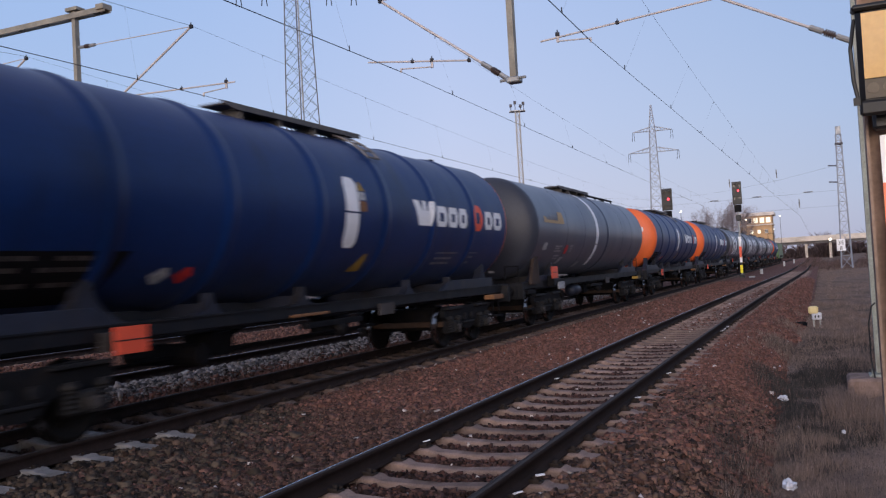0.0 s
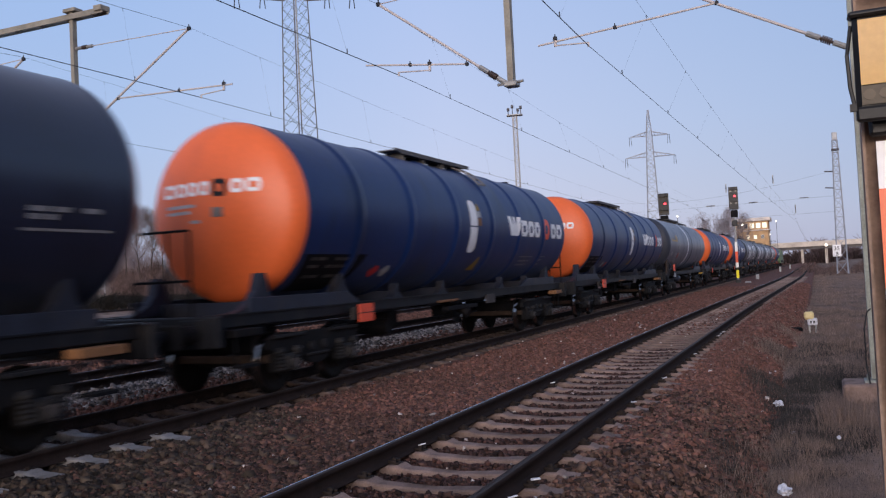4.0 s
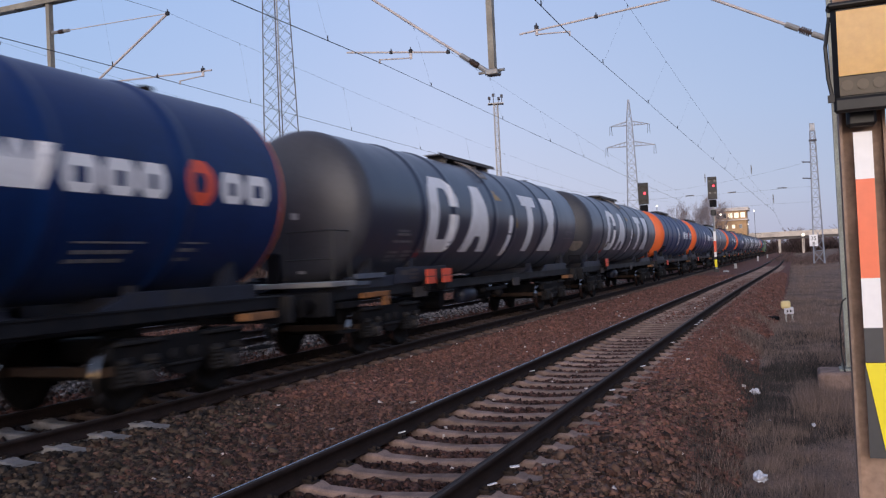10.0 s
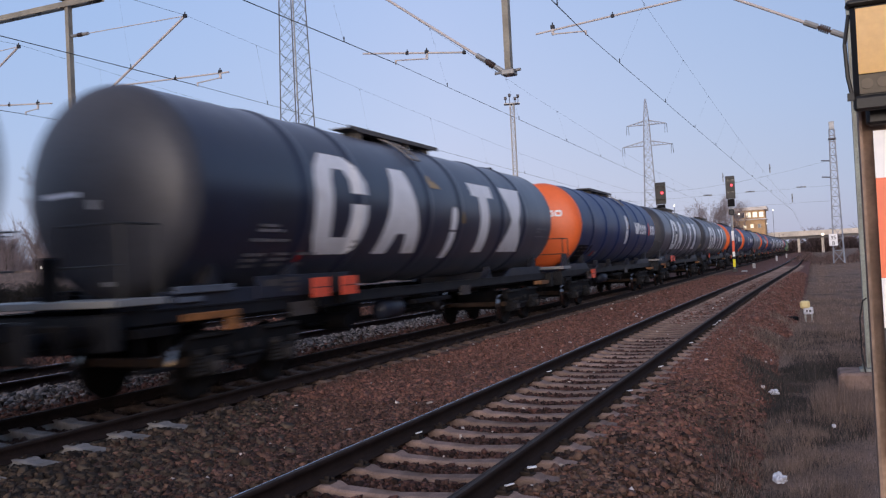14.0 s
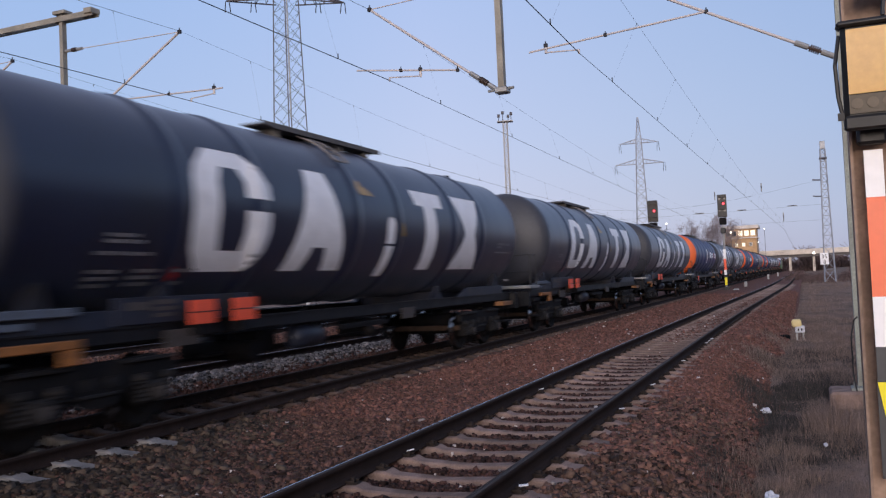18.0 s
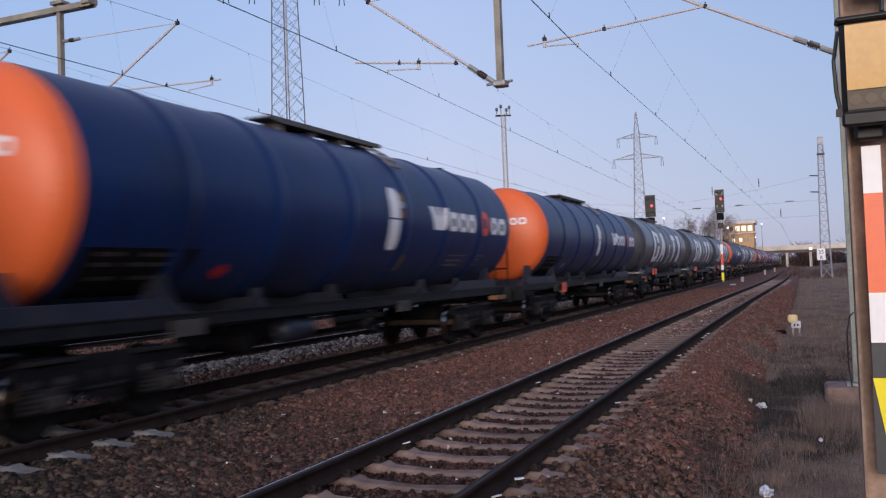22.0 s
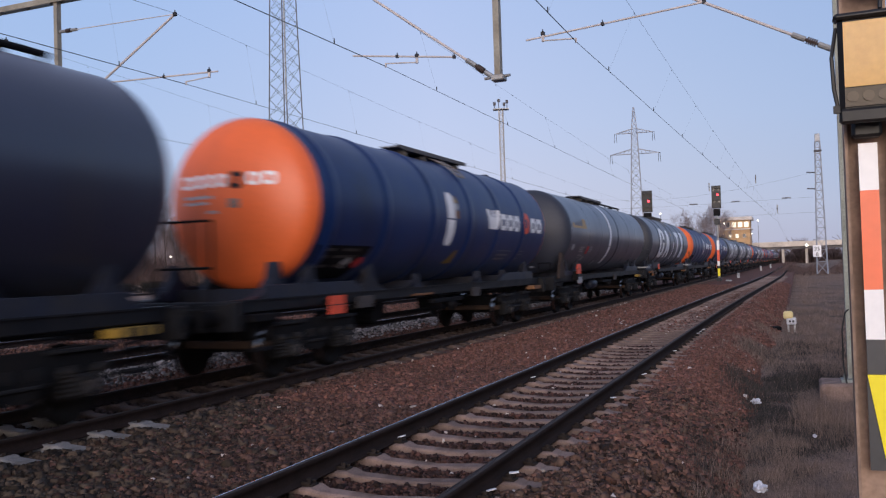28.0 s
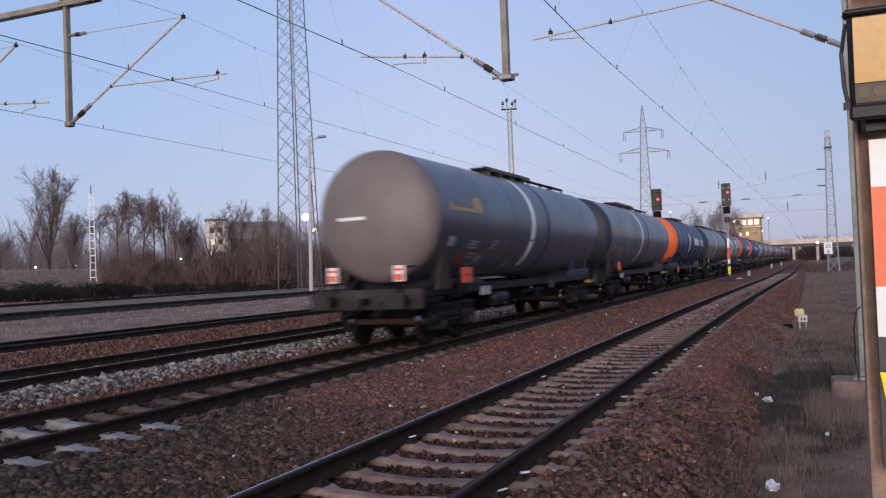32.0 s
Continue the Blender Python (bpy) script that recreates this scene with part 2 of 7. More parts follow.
M_SADDLE = material("blue_grey_saddle_paint", (0.019, 0.022, 0.037), 0.55, 0.0, dark=0.65, light=1.35, scale=3, fine=30, bump=0.1, grime=(0.022, 0.019, 0.019), grime_at=0.62, spec=0.28)
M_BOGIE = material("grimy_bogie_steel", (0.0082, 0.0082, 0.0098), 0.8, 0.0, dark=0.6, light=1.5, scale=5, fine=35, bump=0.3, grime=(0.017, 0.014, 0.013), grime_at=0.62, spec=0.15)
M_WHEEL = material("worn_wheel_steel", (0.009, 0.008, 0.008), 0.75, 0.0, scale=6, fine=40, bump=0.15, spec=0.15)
M_TREAD = material("shiny_wheel_tread", (0.30, 0.27, 0.25), 0.13, 1.0, scale=5, fine=40, bump=0.05, dark=0.8, light=1.1)
M_RUST_ORANGE = material("rusty_ochre_step_paint", (0.23, 0.105, 0.042), 0.7, scale=6, fine=40, bump=0.2)
M_PLACARD = material("orange_hazard_plate_paint", (0.8, 0.1, 0.044), 0.5, scale=4, fine=30, bump=0.02, dark=0.9, light=1.05)
M_RED = material("red_marking_paint", (0.55, 0.03, 0.03), 0.5, scale=4, fine=30, bump=0.02, dark=0.9, light=1.1)
M_YELLOW = material("yellow_marking_paint", (0.98, 0.82, 0.012), 0.42, 0.0, scale=4, fine=30, bump=0.02, dark=0.92, light=1.05)
M_SCRIPT = material("white_writing_paint", (0.42, 0.42, 0.44), 0.6, dark=0.55, light=1.25, scale=9, fine=30, bump=0.0)
M_WEED = material("dark_withered_weed", (0.088, 0.076, 0.066), 0.95, scale=2, fine=18, bump=0.0, per_island=0.5, spec=0.1)
M_OCHRE = material("faded_ochre_logo_paint", (0.44, 0.30, 0.15), 0.6, scale=4, fine=30, bump=0.02, dark=0.8, light=1.15)
M_HAZARD = material("dusty_yellow_sticker", (0.33, 0.20, 0.03), 0.6, scale=4, fine=30, bump=0.02, dark=0.85, light=1.1)
M_GRATING = material("dark_steel_grating", (0.115, 0.11, 0.11), 0.7, 0.0, scale=5, fine=40, bump=0.2, spec=0.3)
M_GUSSET = material("rust_stained_gusset_paint", (0.058, 0.040, 0.033), 0.8, 0.0, scale=4, fine=30, bump=0.2, spec=0.2)
M_BEAM_RUST = material("rust_brown_beam_steel", (0.046, 0.028, 0.019), 0.8, 0.0, dark=0.6, light=1.4, scale=5, fine=35, bump=0.25, grime=(0.020, 0.014, 0.011), grime_at=0.6, spec=0.2)
M_BUFFER = material("greasy_buffer_steel", (0.070, 0.060, 0.058), 0.6, 0.0, scale=4, fine=30, bump=0.2, spec=0.3)
M_OLD_SLEEPER = material("tarred_timber_sleeper", (0.035, 0.027, 0.024), 0.9, scale=5, fine=40, bump=0.4, spec=0.15)
M_SLEEPER_OILY = material("oil_stained_sleeper_concrete", (0.14, 0.099, 0.084), 0.9, dark=0.55, light=1.3, scale=6, fine=70, bump=0.35, grime=(0.06, 0.042, 0.035), grime_at=0.55, per_object=0.3, spec=0.2)
M_BLACK = material("black_paint", (0.014, 0.014, 0.016), 0.5, scale=5, fine=40, bump=0.08)
M_GALV = material("galvanised_steel", (0.34, 0.34, 0.34), 0.5, 0.55, scale=4, fine=40, bump=0.1, dark=0.75, light=1.15)
M_MAST = material("grey_green_mast_paint", (0.29, 0.31, 0.28), 0.6, 0.0, scale=2, fine=30, bump=0.12, grime=(0.13, 0.11, 0.09), grime_at=0.64)
M_BEAM = material("beige_grey_beam_paint", (0.27, 0.25, 0.21), 0.6, 0.0, scale=2, fine=30, bump=0.12, grime=(0.16, 0.13, 0.10), grime_at=0.66)
M_TUBE = material("aluminium_tube", (0.52, 0.48, 0.48), 0.45, 0.0, scale=3, fine=40, bump=0.0, dark=0.85, light=1.1, spec=0.3)
M_WIRE = material("dark_contact_wire", (0.03, 0.03, 0.038), 0.6, 0.4, scale=3, fine=40, bump=0.0)
M_INSUL = material("brown_insulator_glaze", (0.06, 0.04, 0.035), 0.3, scale=4, fine=40, bump=0.05)
M_RUSTPOST = material("rust_brown_post_steel", (0.36, 0.25, 0.19), 0.8, 0.1, scale=3, fine=35, bump=0.25, grime=(0.13, 0.085, 0.065), grime_at=0.55)
M_LATTICE = material("pale_lattice_steel", (0.42, 0.43, 0.45), 0.6, 0.2, scale=2, fine=20, bump=0.05)
M_PYLON = material("weathered_pylon_steel", (0.095, 0.090, 0.105), 0.7, 0.2, scale=2, fine=20, bump=0.05)
M_BRICK = material("ochre_brick_wall", (0.50, 0.32, 0.17), 0.85, scale=0.6, fine=6, bump=0.2)
M_PALEWALL = material("pale_rendered_wall", (0.66, 0.60, 0.56), 0.85, scale=0.4, fine=5, bump=0.1)
M_ROOF = material("grey_flat_roof", (0.16, 0.15, 0.16), 0.9, scale=0.6, fine=6, bump=0.1)
M_BRIDGE = material("pale_bridge_concrete", (0.60, 0.54, 0.48), 0.85, scale=0.3, fine=4, bump=0.1)
M_BRANCH = material("bare_branch_bark", (0.085, 0.066, 0.062), 0.9, scale=3, fine=20, bump=0.3, spec=0.15)
M_TWIG = material("bare_twig_bark", (0.215, 0.165, 0.16), 0.9, scale=3, fine=20, bump=0.0, per_island=0.35, spec=0.1)
M_SCRUB = material("brown_scrub_twigs", (0.15, 0.102, 0.092), 0.95, scale=1.5, fine=12, bump=0.0, per_island=0.55, spec=0.1)
M_SCRUB_GREEN = material("dark_bramble_scrub", (0.030, 0.027, 0.024), 0.9, scale=1.5, fine=12, bump=0.2, per_island=0.6, spec=0.1)
M_GRASS = material("dry_winter_grass", (0.306, 0.214, 0.168), 0.95, scale=2, fine=18, bump=0.0, per_island=0.38, spec=0.15)
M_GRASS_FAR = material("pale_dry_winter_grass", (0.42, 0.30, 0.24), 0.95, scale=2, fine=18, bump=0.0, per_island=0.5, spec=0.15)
M_GREEN_LOCO = material("dull_green_locomotive_paint", (0.12, 0.195, 0.085), 0.5, scale=2, fine=15, bump=0.04, grime=(0.10, 0.11, 0.08), grime_at=0.6)
M_GLASS_DARK = material("dark_window_glass", (0.03, 0.035, 0.045), 0.08, scale=2, fine=15, bump=0.0)
M_LIT = material("lit_window", (1.0, 0.86, 0.66), 0.5, emit=0.75, bump=0.0, dark=0.7, light=1.1, scale=1.0)
M_SIGNAL_RED = material("red_signal_light", (1.0, 0.05, 0.08), 0.4, emit=2.5, bump=0.0, dark=0.95, light=1.05)
M_POINT_LIGHT = material("distant_lamp_glow", (1.0, 0.92, 0.78), 0.4, emit=3.0, bump=0.0, dark=0.95, light=1.0)
M_RETRO = material("reflective_tail_plate", (0.85, 0.78, 0.74), 0.5, bump=0.0, dark=0.95, light=1.05)
M_PLASTIC = material("white_plastic_litter", (0.70, 0.70, 0.76), 0.6, scale=20, fine=60, bump=0.4)
# The sunset mirrored in the glass is painted as its amber base.
M_LAMPGLASS = material("sunset_painted_lamp_glass", (0.66, 0.39, 0.125), 0.16, 0.0, bump=0.0, dark=0.88, light=1.08, scale=3.0, spec=0.3, uneven=0.03)
M_CELL = material("dull_beige_cell", (0.13, 0.1, 0.068), 0.5, scale=6, fine=40, bump=0.05, dark=0.8, light=1.15)
M_REFLECTOR = material("dull_beige_reflector", (0.095, 0.074, 0.05), 0.5, scale=6, fine=40, bump=0.05, dark=0.8, light=1.15)
M_CREAM = material("faded_cream_plastic", (0.84, 0.68, 0.33), 0.6, scale=6, fine=40, bump=0.05, dark=0.85, light=1.1)
# Paler copy of the pylon steel: distance haze is put into the colour.
M_FAR_STEEL = material("haze_paled_steel", (0.36, 0.38, 0.44), 0.7, 0.1, scale=2, fine=20, bump=0.05)
M_DIM = material("faded_writing_paint", (0.24, 0.24, 0.26), 0.6, dark=0.55, light=1.25, scale=9, fine=30, bump=0.0)
# Paler twig colour that carries the haze over far trees.
M_HAZE_TWIG = material("haze_paled_twigs", (0.27, 0.22, 0.23), 0.95, scale=1.5, fine=12, bump=0.0, per_island=0.25)
M_STONE_DARK = material("dark_brown_ballast_stone", (0.06, 0.039, 0.033), 0.85, dark=0.7, light=1.3, scale=9, fine=60, bump=0.5, per_island=0.7, spec=0.2)
M_BED_DARK = material("sooty_old_ballast", (0.020, 0.016, 0.015), 0.95, scale=5, fine=25, bump=0.8, depth=0.05, spec=0.1)
M_BOARD_WHITE = material("white_reflective_sheeting", (0.97, 0.96, 0.98), 0.42, 0.0, bump=0.0, dark=0.93, light=1.03, scale=4, fine=30)
M_BOARD_BLACK = material("faded_black_board_paint", (0.052, 0.053, 0.058), 0.5, bump=0.05, dark=0.85, light=1.15, scale=4, fine=30)
M_BOARD_ORANGE = material("orange_reflective_sheeting", (0.97, 0.20, 0.085), 0.42, 0.0, bump=0.0, dark=0.92, light=1.03, scale=4, fine=30)
M_OCHRE_STEEL = material("ochre_bracket_paint", (0.33, 0.125, 0.03), 0.65, scale=6, fine=40, bump=0.15, grime=(0.09, 0.045, 0.02), grime_at=0.56)
M_BOARD_BLUE = material("pale_blue_grey_frame_board", (0.095, 0.115, 0.155), 0.6, scale=4, fine=30, bump=0.1, grime=(0.08, 0.085, 0.10), grime_at=0.6)
M_SLEEPER_PALE = material("clean_sleeper_concrete", (0.30, 0.285, 0.285), 0.88, dark=0.65, light=1.2, scale=6, fine=60, bump=0.3, grime=(0.17, 0.14, 0.125), per_object=0.15, spec=0.25)


# ---- building helpers ----
def flat(bm, smooth=False):
    for f in bm.faces:
        f.smooth = smooth
    return bm


def mesh_of(name, bm, mat, smooth=False):
    flat(bm, smooth)
    me = bpy.data.meshes.new(name)
    bm.to_mesh(me)
    bm.free()
    me.materials.append(mat)
    return me


def part(name, bm, mat, parent=None, label="", smooth=False):
    """One bmesh (or ready mesh) as one object, under a thing or a part."""
    me = bm if isinstance(bm, bpy.types.Mesh) else mesh_of(name, bm, mat, smooth)
    ob = new(name, me)
    if parent is not None:
        ob.parent = parent
    if label:
        tagged(ob, label)
    return ob


def thing(name, label, category, group="", kind="", at=None):
    ob = tagged(new(name), label, category, group, kind)
    ob.empty_display_size = 0.2
    if at is not None:
        ob.matrix_basis = at
    return ob


def box(bm, x0, x1, y0, y1, z0, z1, bevel=0.0):
    vs = bmesh.ops.create_cube(bm, size=1.0, matrix=Matrix.Translation(((x0 + x1) / 2, (y0 + y1) / 2, (z0 + z1) / 2)) @ Matrix.Diagonal((abs(x1 - x0), abs(y1 - y0), abs(z1 - z0), 1)))["verts"]
    if bevel:
        es = list({e for v in vs for e in v.link_edges})
        bmesh.ops.bevel(bm, geom=es, offset=bevel, segments=1, affect="EDGES")
    return bm


def rod(bm, a, b, r, r2=None, n=8):
    a, b = Vector(a), Vector(b)
    d = b - a
    m = Matrix.Translation((a + b) / 2) @ d.to_track_quat("Z", "Y").to_matrix().to_4x4()
    bmesh.ops.create_cone(bm, cap_ends=True, segments=n, radius1=r, radius2=r if r2 is None else r2, depth=d.length, matrix=m)
    return bm


def bar(bm, a, b, w, h=None):
    """A square bar from a to b."""
    a, b = Vector(a), Vector(b)
    d = b - a
    m = Matrix.Translation((a + b) / 2) @ d.to_track_quat("Z", "Y").to_matrix().to_4x4() @ Matrix.Diagonal((w, h or w, d.length, 1))
    bmesh.ops.create_cube(bm, size=1.0, matrix=m)
    return bm


def lathe_y(bm, profile, cz, n=40, close=True):
    """A profile of (y, radius) turned about an axis along y at height cz."""
    rings = []
    for y, r in profile:
        if r < 1e-5:
            rings.append([bm.verts.new((0, y, cz))])
        else:
            rings.append([bm.verts.new((r * math.sin(2 * math.pi * i / n), y, cz + r * math.cos(2 * math.pi * i / n))) for i in range(n)])
    for a, b in zip(rings, rings[1:]):
        for i in range(n):
            j = (i + 1) % n
            if len(a) == 1:
                bm.faces.new((a[0], b[j], b[i]))
            elif len(b) == 1:
                bm.faces.new((a[i], a[j], b[0]))
            else:
                bm.faces.new((a[i], a[j], b[j], b[i]))
    return bm


def lathe_x(bm, profile, cy, cz, n=24):
    """A profile of (x, radius) turned about an axis along x."""
    rings = [[bm.verts.new((x, cy + r * math.cos(2 * math.pi * i / n), cz + r * math.sin(2 * math.pi * i / n))) for i in range(n)] for x, r in profile]
    for a, b in zip(rings, rings[1:]):
        for i in range(n):
            j = (i + 1) % n
            bm.faces.new((a[i], a[j], b[j], b[i]))
    bm.faces.new(rings[0][::-1])
    bm.faces.new(rings[-1])
    return bm


def soup(name, verts, faces, mat, smooth=False):
    """A mesh from numpy arrays; all faces with the same number of corners."""
    me = bpy.data.meshes.new(name)
    verts, faces = np.asarray(verts, np.float32), np.asarray(faces, np.int32)
    k = faces.shape[1]
    me.vertices.add(len(verts))
    me.vertices.foreach_set("co", verts.ravel())
    me.loops.add(faces.size)
    me.loops.foreach_set("vertex_index", faces.ravel())
    me.polygons.add(len(faces))
    me.polygons.foreach_set("loop_start", np.arange(0, faces.size, k, dtype=np.int32))
    me.polygons.foreach_set("loop_total", np.full(len(faces), k, np.int32))
    me.update(calc_edges=True)
    me.validate()
    if smooth:
        me.polygons.foreach_set("use_smooth", np.ones(len(faces), bool))
    me.materials.append(mat)
    return me


def ease(a, b, v):
    k = np.clip((np.asarray(v, float) - a) / (b - a), 0, 1)
    return k * k * (3 - 2 * k)


# ---- ground and track beds ----
X_NEAR, X_TRAIN, X_THIRD, X_FOURTH = -3.285, -8.745, -13.85, -21.3
X_RAILS = -8.66  # centre of the rails under the train
HALF_GAUGE = 0.81


def sway(y):
    """The near track bends slightly away from the others."""
    return 1.0 * ease(18, 100, y)


BED = [(-0.60, -0.72), (-1.55, -0.22), (-2.15, -0.215), (-2.35, -0.262), (-2.6, -0.260), (-3.95, -0.260), (-4.2, -0.262), (-4.6, -0.22), (-6.0, -0.28), (-7.1, -0.23), (-7.55, -0.215), (-7.8, -0.28), (-9.6, -0.29), (-9.9, -0.25), (-10.5, -0.15), (-11.3, -0.03), (-12.0, -0.10), (-12.6, -0.25), (-15.3, -0.25), (-16.0, -0.16), (-17.4, 0.02), (-18.6, -0.10), (-19.7, -0.25), (-23.0, -0.27), (-24.4, -0.62)]


def bed_z(x):
    xs = [p[0] for p in BED][::-1]
    return np.interp(x, xs, [p[1] for p in BED][::-1])


def land_z(x, y):
    """Height of the natural ground, plus an added unseen bank."""
    x, y = np.asarray(x, float), np.asarray(y, float)
    z = -0.66 + 0.30 * ease(-24, -32, x) * 1.0
    z = z + 0.5 * ease(-72, -92, x) + 4.0 * ease(-88, -124, x) + 1.0 * ease(-124, -240, x)
    z = z + 0.05 * np.sin(x * 0.9 + 0.3 * y) * np.sin(y * 0.55) * (x > -1.0)
    z = z + 1.1 * ease(4, 14, x) * ease(60, 130, y)
    # Unseen bank, added to darken the low reflections in the tanks.
    z = z + 8.5 * ease(6.5, 14, x) * (1 - ease(52, 85, y)) * ease(-16, -3, y)
    z = z - 0.30 * np.exp(-((x - 0.55) / 0.5) ** 2 - ((y - 14.6) / 1.7) ** 2)
    return z


def grid_sheet(name, xs, ys, fz, mat, label, category):
    gx, gy = np.meshgrid(xs, ys)
    v = np.stack([gx, gy, fz(gx, gy)], -1).reshape(-1, 3)
    nx, ny = len(xs), len(ys)
    i = (np.arange(ny - 1)[:, None] * nx + np.arange(nx - 1)).ravel()
    me = soup(name, v, np.stack([i, i + 1, i + nx + 1, i + nx], -1), mat, True)
    return tagged(new(name, me), label, category, kind="structure")


far_steps = [3000, 1500, 800, 500]
xs = [-v for v in far_steps] + list(np.arange(-360, -24, 12)) + [-24, -18, -10, -3] + list(np.arange(-1.6, 9, 0.35)) + [12, 18, 26, 40, 70, 120, 250, 600, 1500, 3000]
ys = [-3000, -1000, -300, -80, -30, -10] + list(np.arange(-2, 40, 0.6)) + list(np.arange(40, 140, 6)) + [150, 180, 220, 280, 350, 450, 600, 900, 1500, 3000]
ground = grid_sheet("ground", np.array(xs), np.array(ys), lambda x, y: np.where((x < -1.0) & (x > -24), -0.7, land_z(x, y)), M_EARTH, "rough dry winter grassland and bare brown earth", "ground")

bx = np.unique(np.concatenate([np.linspace(-24.4, -0.45, 90), [p[0] for p in BED]]))
by = np.concatenate([np.arange(-12, -1, 0.4), np.arange(-1, 30, 0.12), np.arange(30, 90, 0.6), np.arange(90, 620, 10)])


def bed_height(x, y):
    sx = x - sway(y) * ease(-7.0, -4.5, x)
    z = bed_z(np.clip(sx, -24.4, -0.60))
    h = np.sin(x * 41.3 + y * 17.7) * np.sin(y * 37.1 - x * 11.9) * 0.012
    return z + h * ((x > -24) & (x < -1.3))


track_bed = grid_sheet("track_bed", bx, by, bed_height, M_BALLAST, "rust-brown crushed stone ballast bed under the tracks", "ballast bed")

# ---- tracks ----
RAIL = [(-0.075, -0.172), (0.075, -0.172), (0.075, -0.160), (0.020, -0.145), (0.010, -0.135), (0.010, -0.052), (0.036, -0.038), (0.036, -0.010), (0.028, -0.001), (-0.028, -0.001), (-0.036, -0.010), (-0.036, -0.038), (-0.010, -0.052), (-0.010, -0.135), (-0.020, -0.145), (-0.075, -0.160)]


def rail_mesh(name, outline, xc, fx, y0, y1, mat):
    ys_ = np.concatenate([np.arange(y0, min(130, y1), 3.0), np.arange(130, y1, 40.0), [y1]]) if y1 > 130 else np.arange(y0, y1 + 1, 3.0)
    k = len(outline)
    o = np.array(outline)
    v = np.concatenate([np.stack([o[:, 0] + xc + fx(y), np.full(k, y), o[:, 1]], -1) for y in ys_])
    f = [(r * k + i, r * k + (i + 1) % k, (r + 1) * k + (i + 1) % k, (r + 1) * k + i) for r in range(len(ys_) - 1) for i in range(k)]
    return soup(name, v, f, mat)


def sleeper_mesh(name, mat):
    """A concrete sleeper with high rail seats and a lower waist."""
    bm = bmesh.new()
    st = [(-1.30, 0.10, 0.130), (-1.27, 0.11, 0.145), (-0.98, 0.11, 0.165), (-0.93, 0.125, 0.185), (-0.58, 0.125, 0.185), (-0.50, 0.10, 0.155), (0.0, 0.085, 0.130), (0.50, 0.10, 0.155), (0.58, 0.125, 0.185), (0.93, 0.125, 0.185), (0.98, 0.11, 0.165), (1.27, 0.11, 0.145), (1.30, 0.10, 0.130)]
    st = [(x * HALF_GAUGE / 0.7535, w, h) for x, w, h in st]
    rings = [[bm.verts.new(p) for p in ((x, -w - 0.02, -0.36), (x, -w, h - 0.372), (x, -w + 0.025, h - 0.357), (x, w - 0.025, h - 0.357), (x, w, h - 0.372), (x, w + 0.02, -0.36))] for x, w, h in st]
    for a, b in zip(rings, rings[1:]):
        for i in range(5):
            bm.faces.new((a[i], b[i], b[i + 1], a[i + 1]))
    bm.faces.new(rings[0])
    bm.faces.new(rings[-1][::-1])
    bmesh.ops.recalc_face_normals(bm, faces=bm.faces)
    return mesh_of(name, bm, mat)


def clips_mesh(name, xc, fx, ys_, mat):
    """Tension clamps and bolts beside each rail foot."""
    base = []
    for sx in (-HALF_GAUGE, HALF_GAUGE):
        for side in (-1, 1):
            for dx0, dx1, dy0, dy1, dz0, dz1 in ((0.07, 0.17, -0.06, 0.06, -0.176, -0.160), (0.09, 0.13, -0.018, 0.018, -0.165, -0.115), (0.06, 0.15, -0.055, -0.035, -0.165, -0.135), (0.06, 0.15, 0.035, 0.055, -0.165, -0.135)):
                xa, xb = sorted((sx + side * dx0, sx + side * dx1))
                base.append([(x, y, z) for x in (xa, xb) for y in (dy0, dy1) for z in (dz0, dz1)])
    base = np.array(base).reshape(-1, 3)
    q = np.array([(0, 1, 3, 2), (4, 6, 7, 5), (0, 4, 5, 1), (2, 3, 7, 6), (1, 5, 7, 3), (0, 2, 6, 4)])
    fb = np.concatenate([q + 8 * i for i in range(len(base) // 8)])
    v = np.concatenate([base + np.array([xc + fx(y), y, 0]) for y in ys_])
    f = np.concatenate([fb + len(base) * i for i in range(len(ys_))])
    return soup(name, v, f, mat)


def still(y):
    return 0.0 * y


ME_SLEEPER = sleeper_mesh("sleeper", M_CONCRETE)
ME_SLEEPER_PALE = sleeper_mesh("sleeper_pale", M_SLEEPER_PALE)
ME_SLEEPER_OLD = sleeper_mesh("sleeper_old", M_OLD_SLEEPER)
ME_SLEEPER_OILY = sleeper_mesh("sleeper_oily", M_SLEEPER_OILY)
ME_GUIDE = mesh_of("guide_plate", box(bmesh.new(), -0.042, 0.042, -0.016, 0.016, -0.006, 0.006, 0.003), M_PLASTIC)


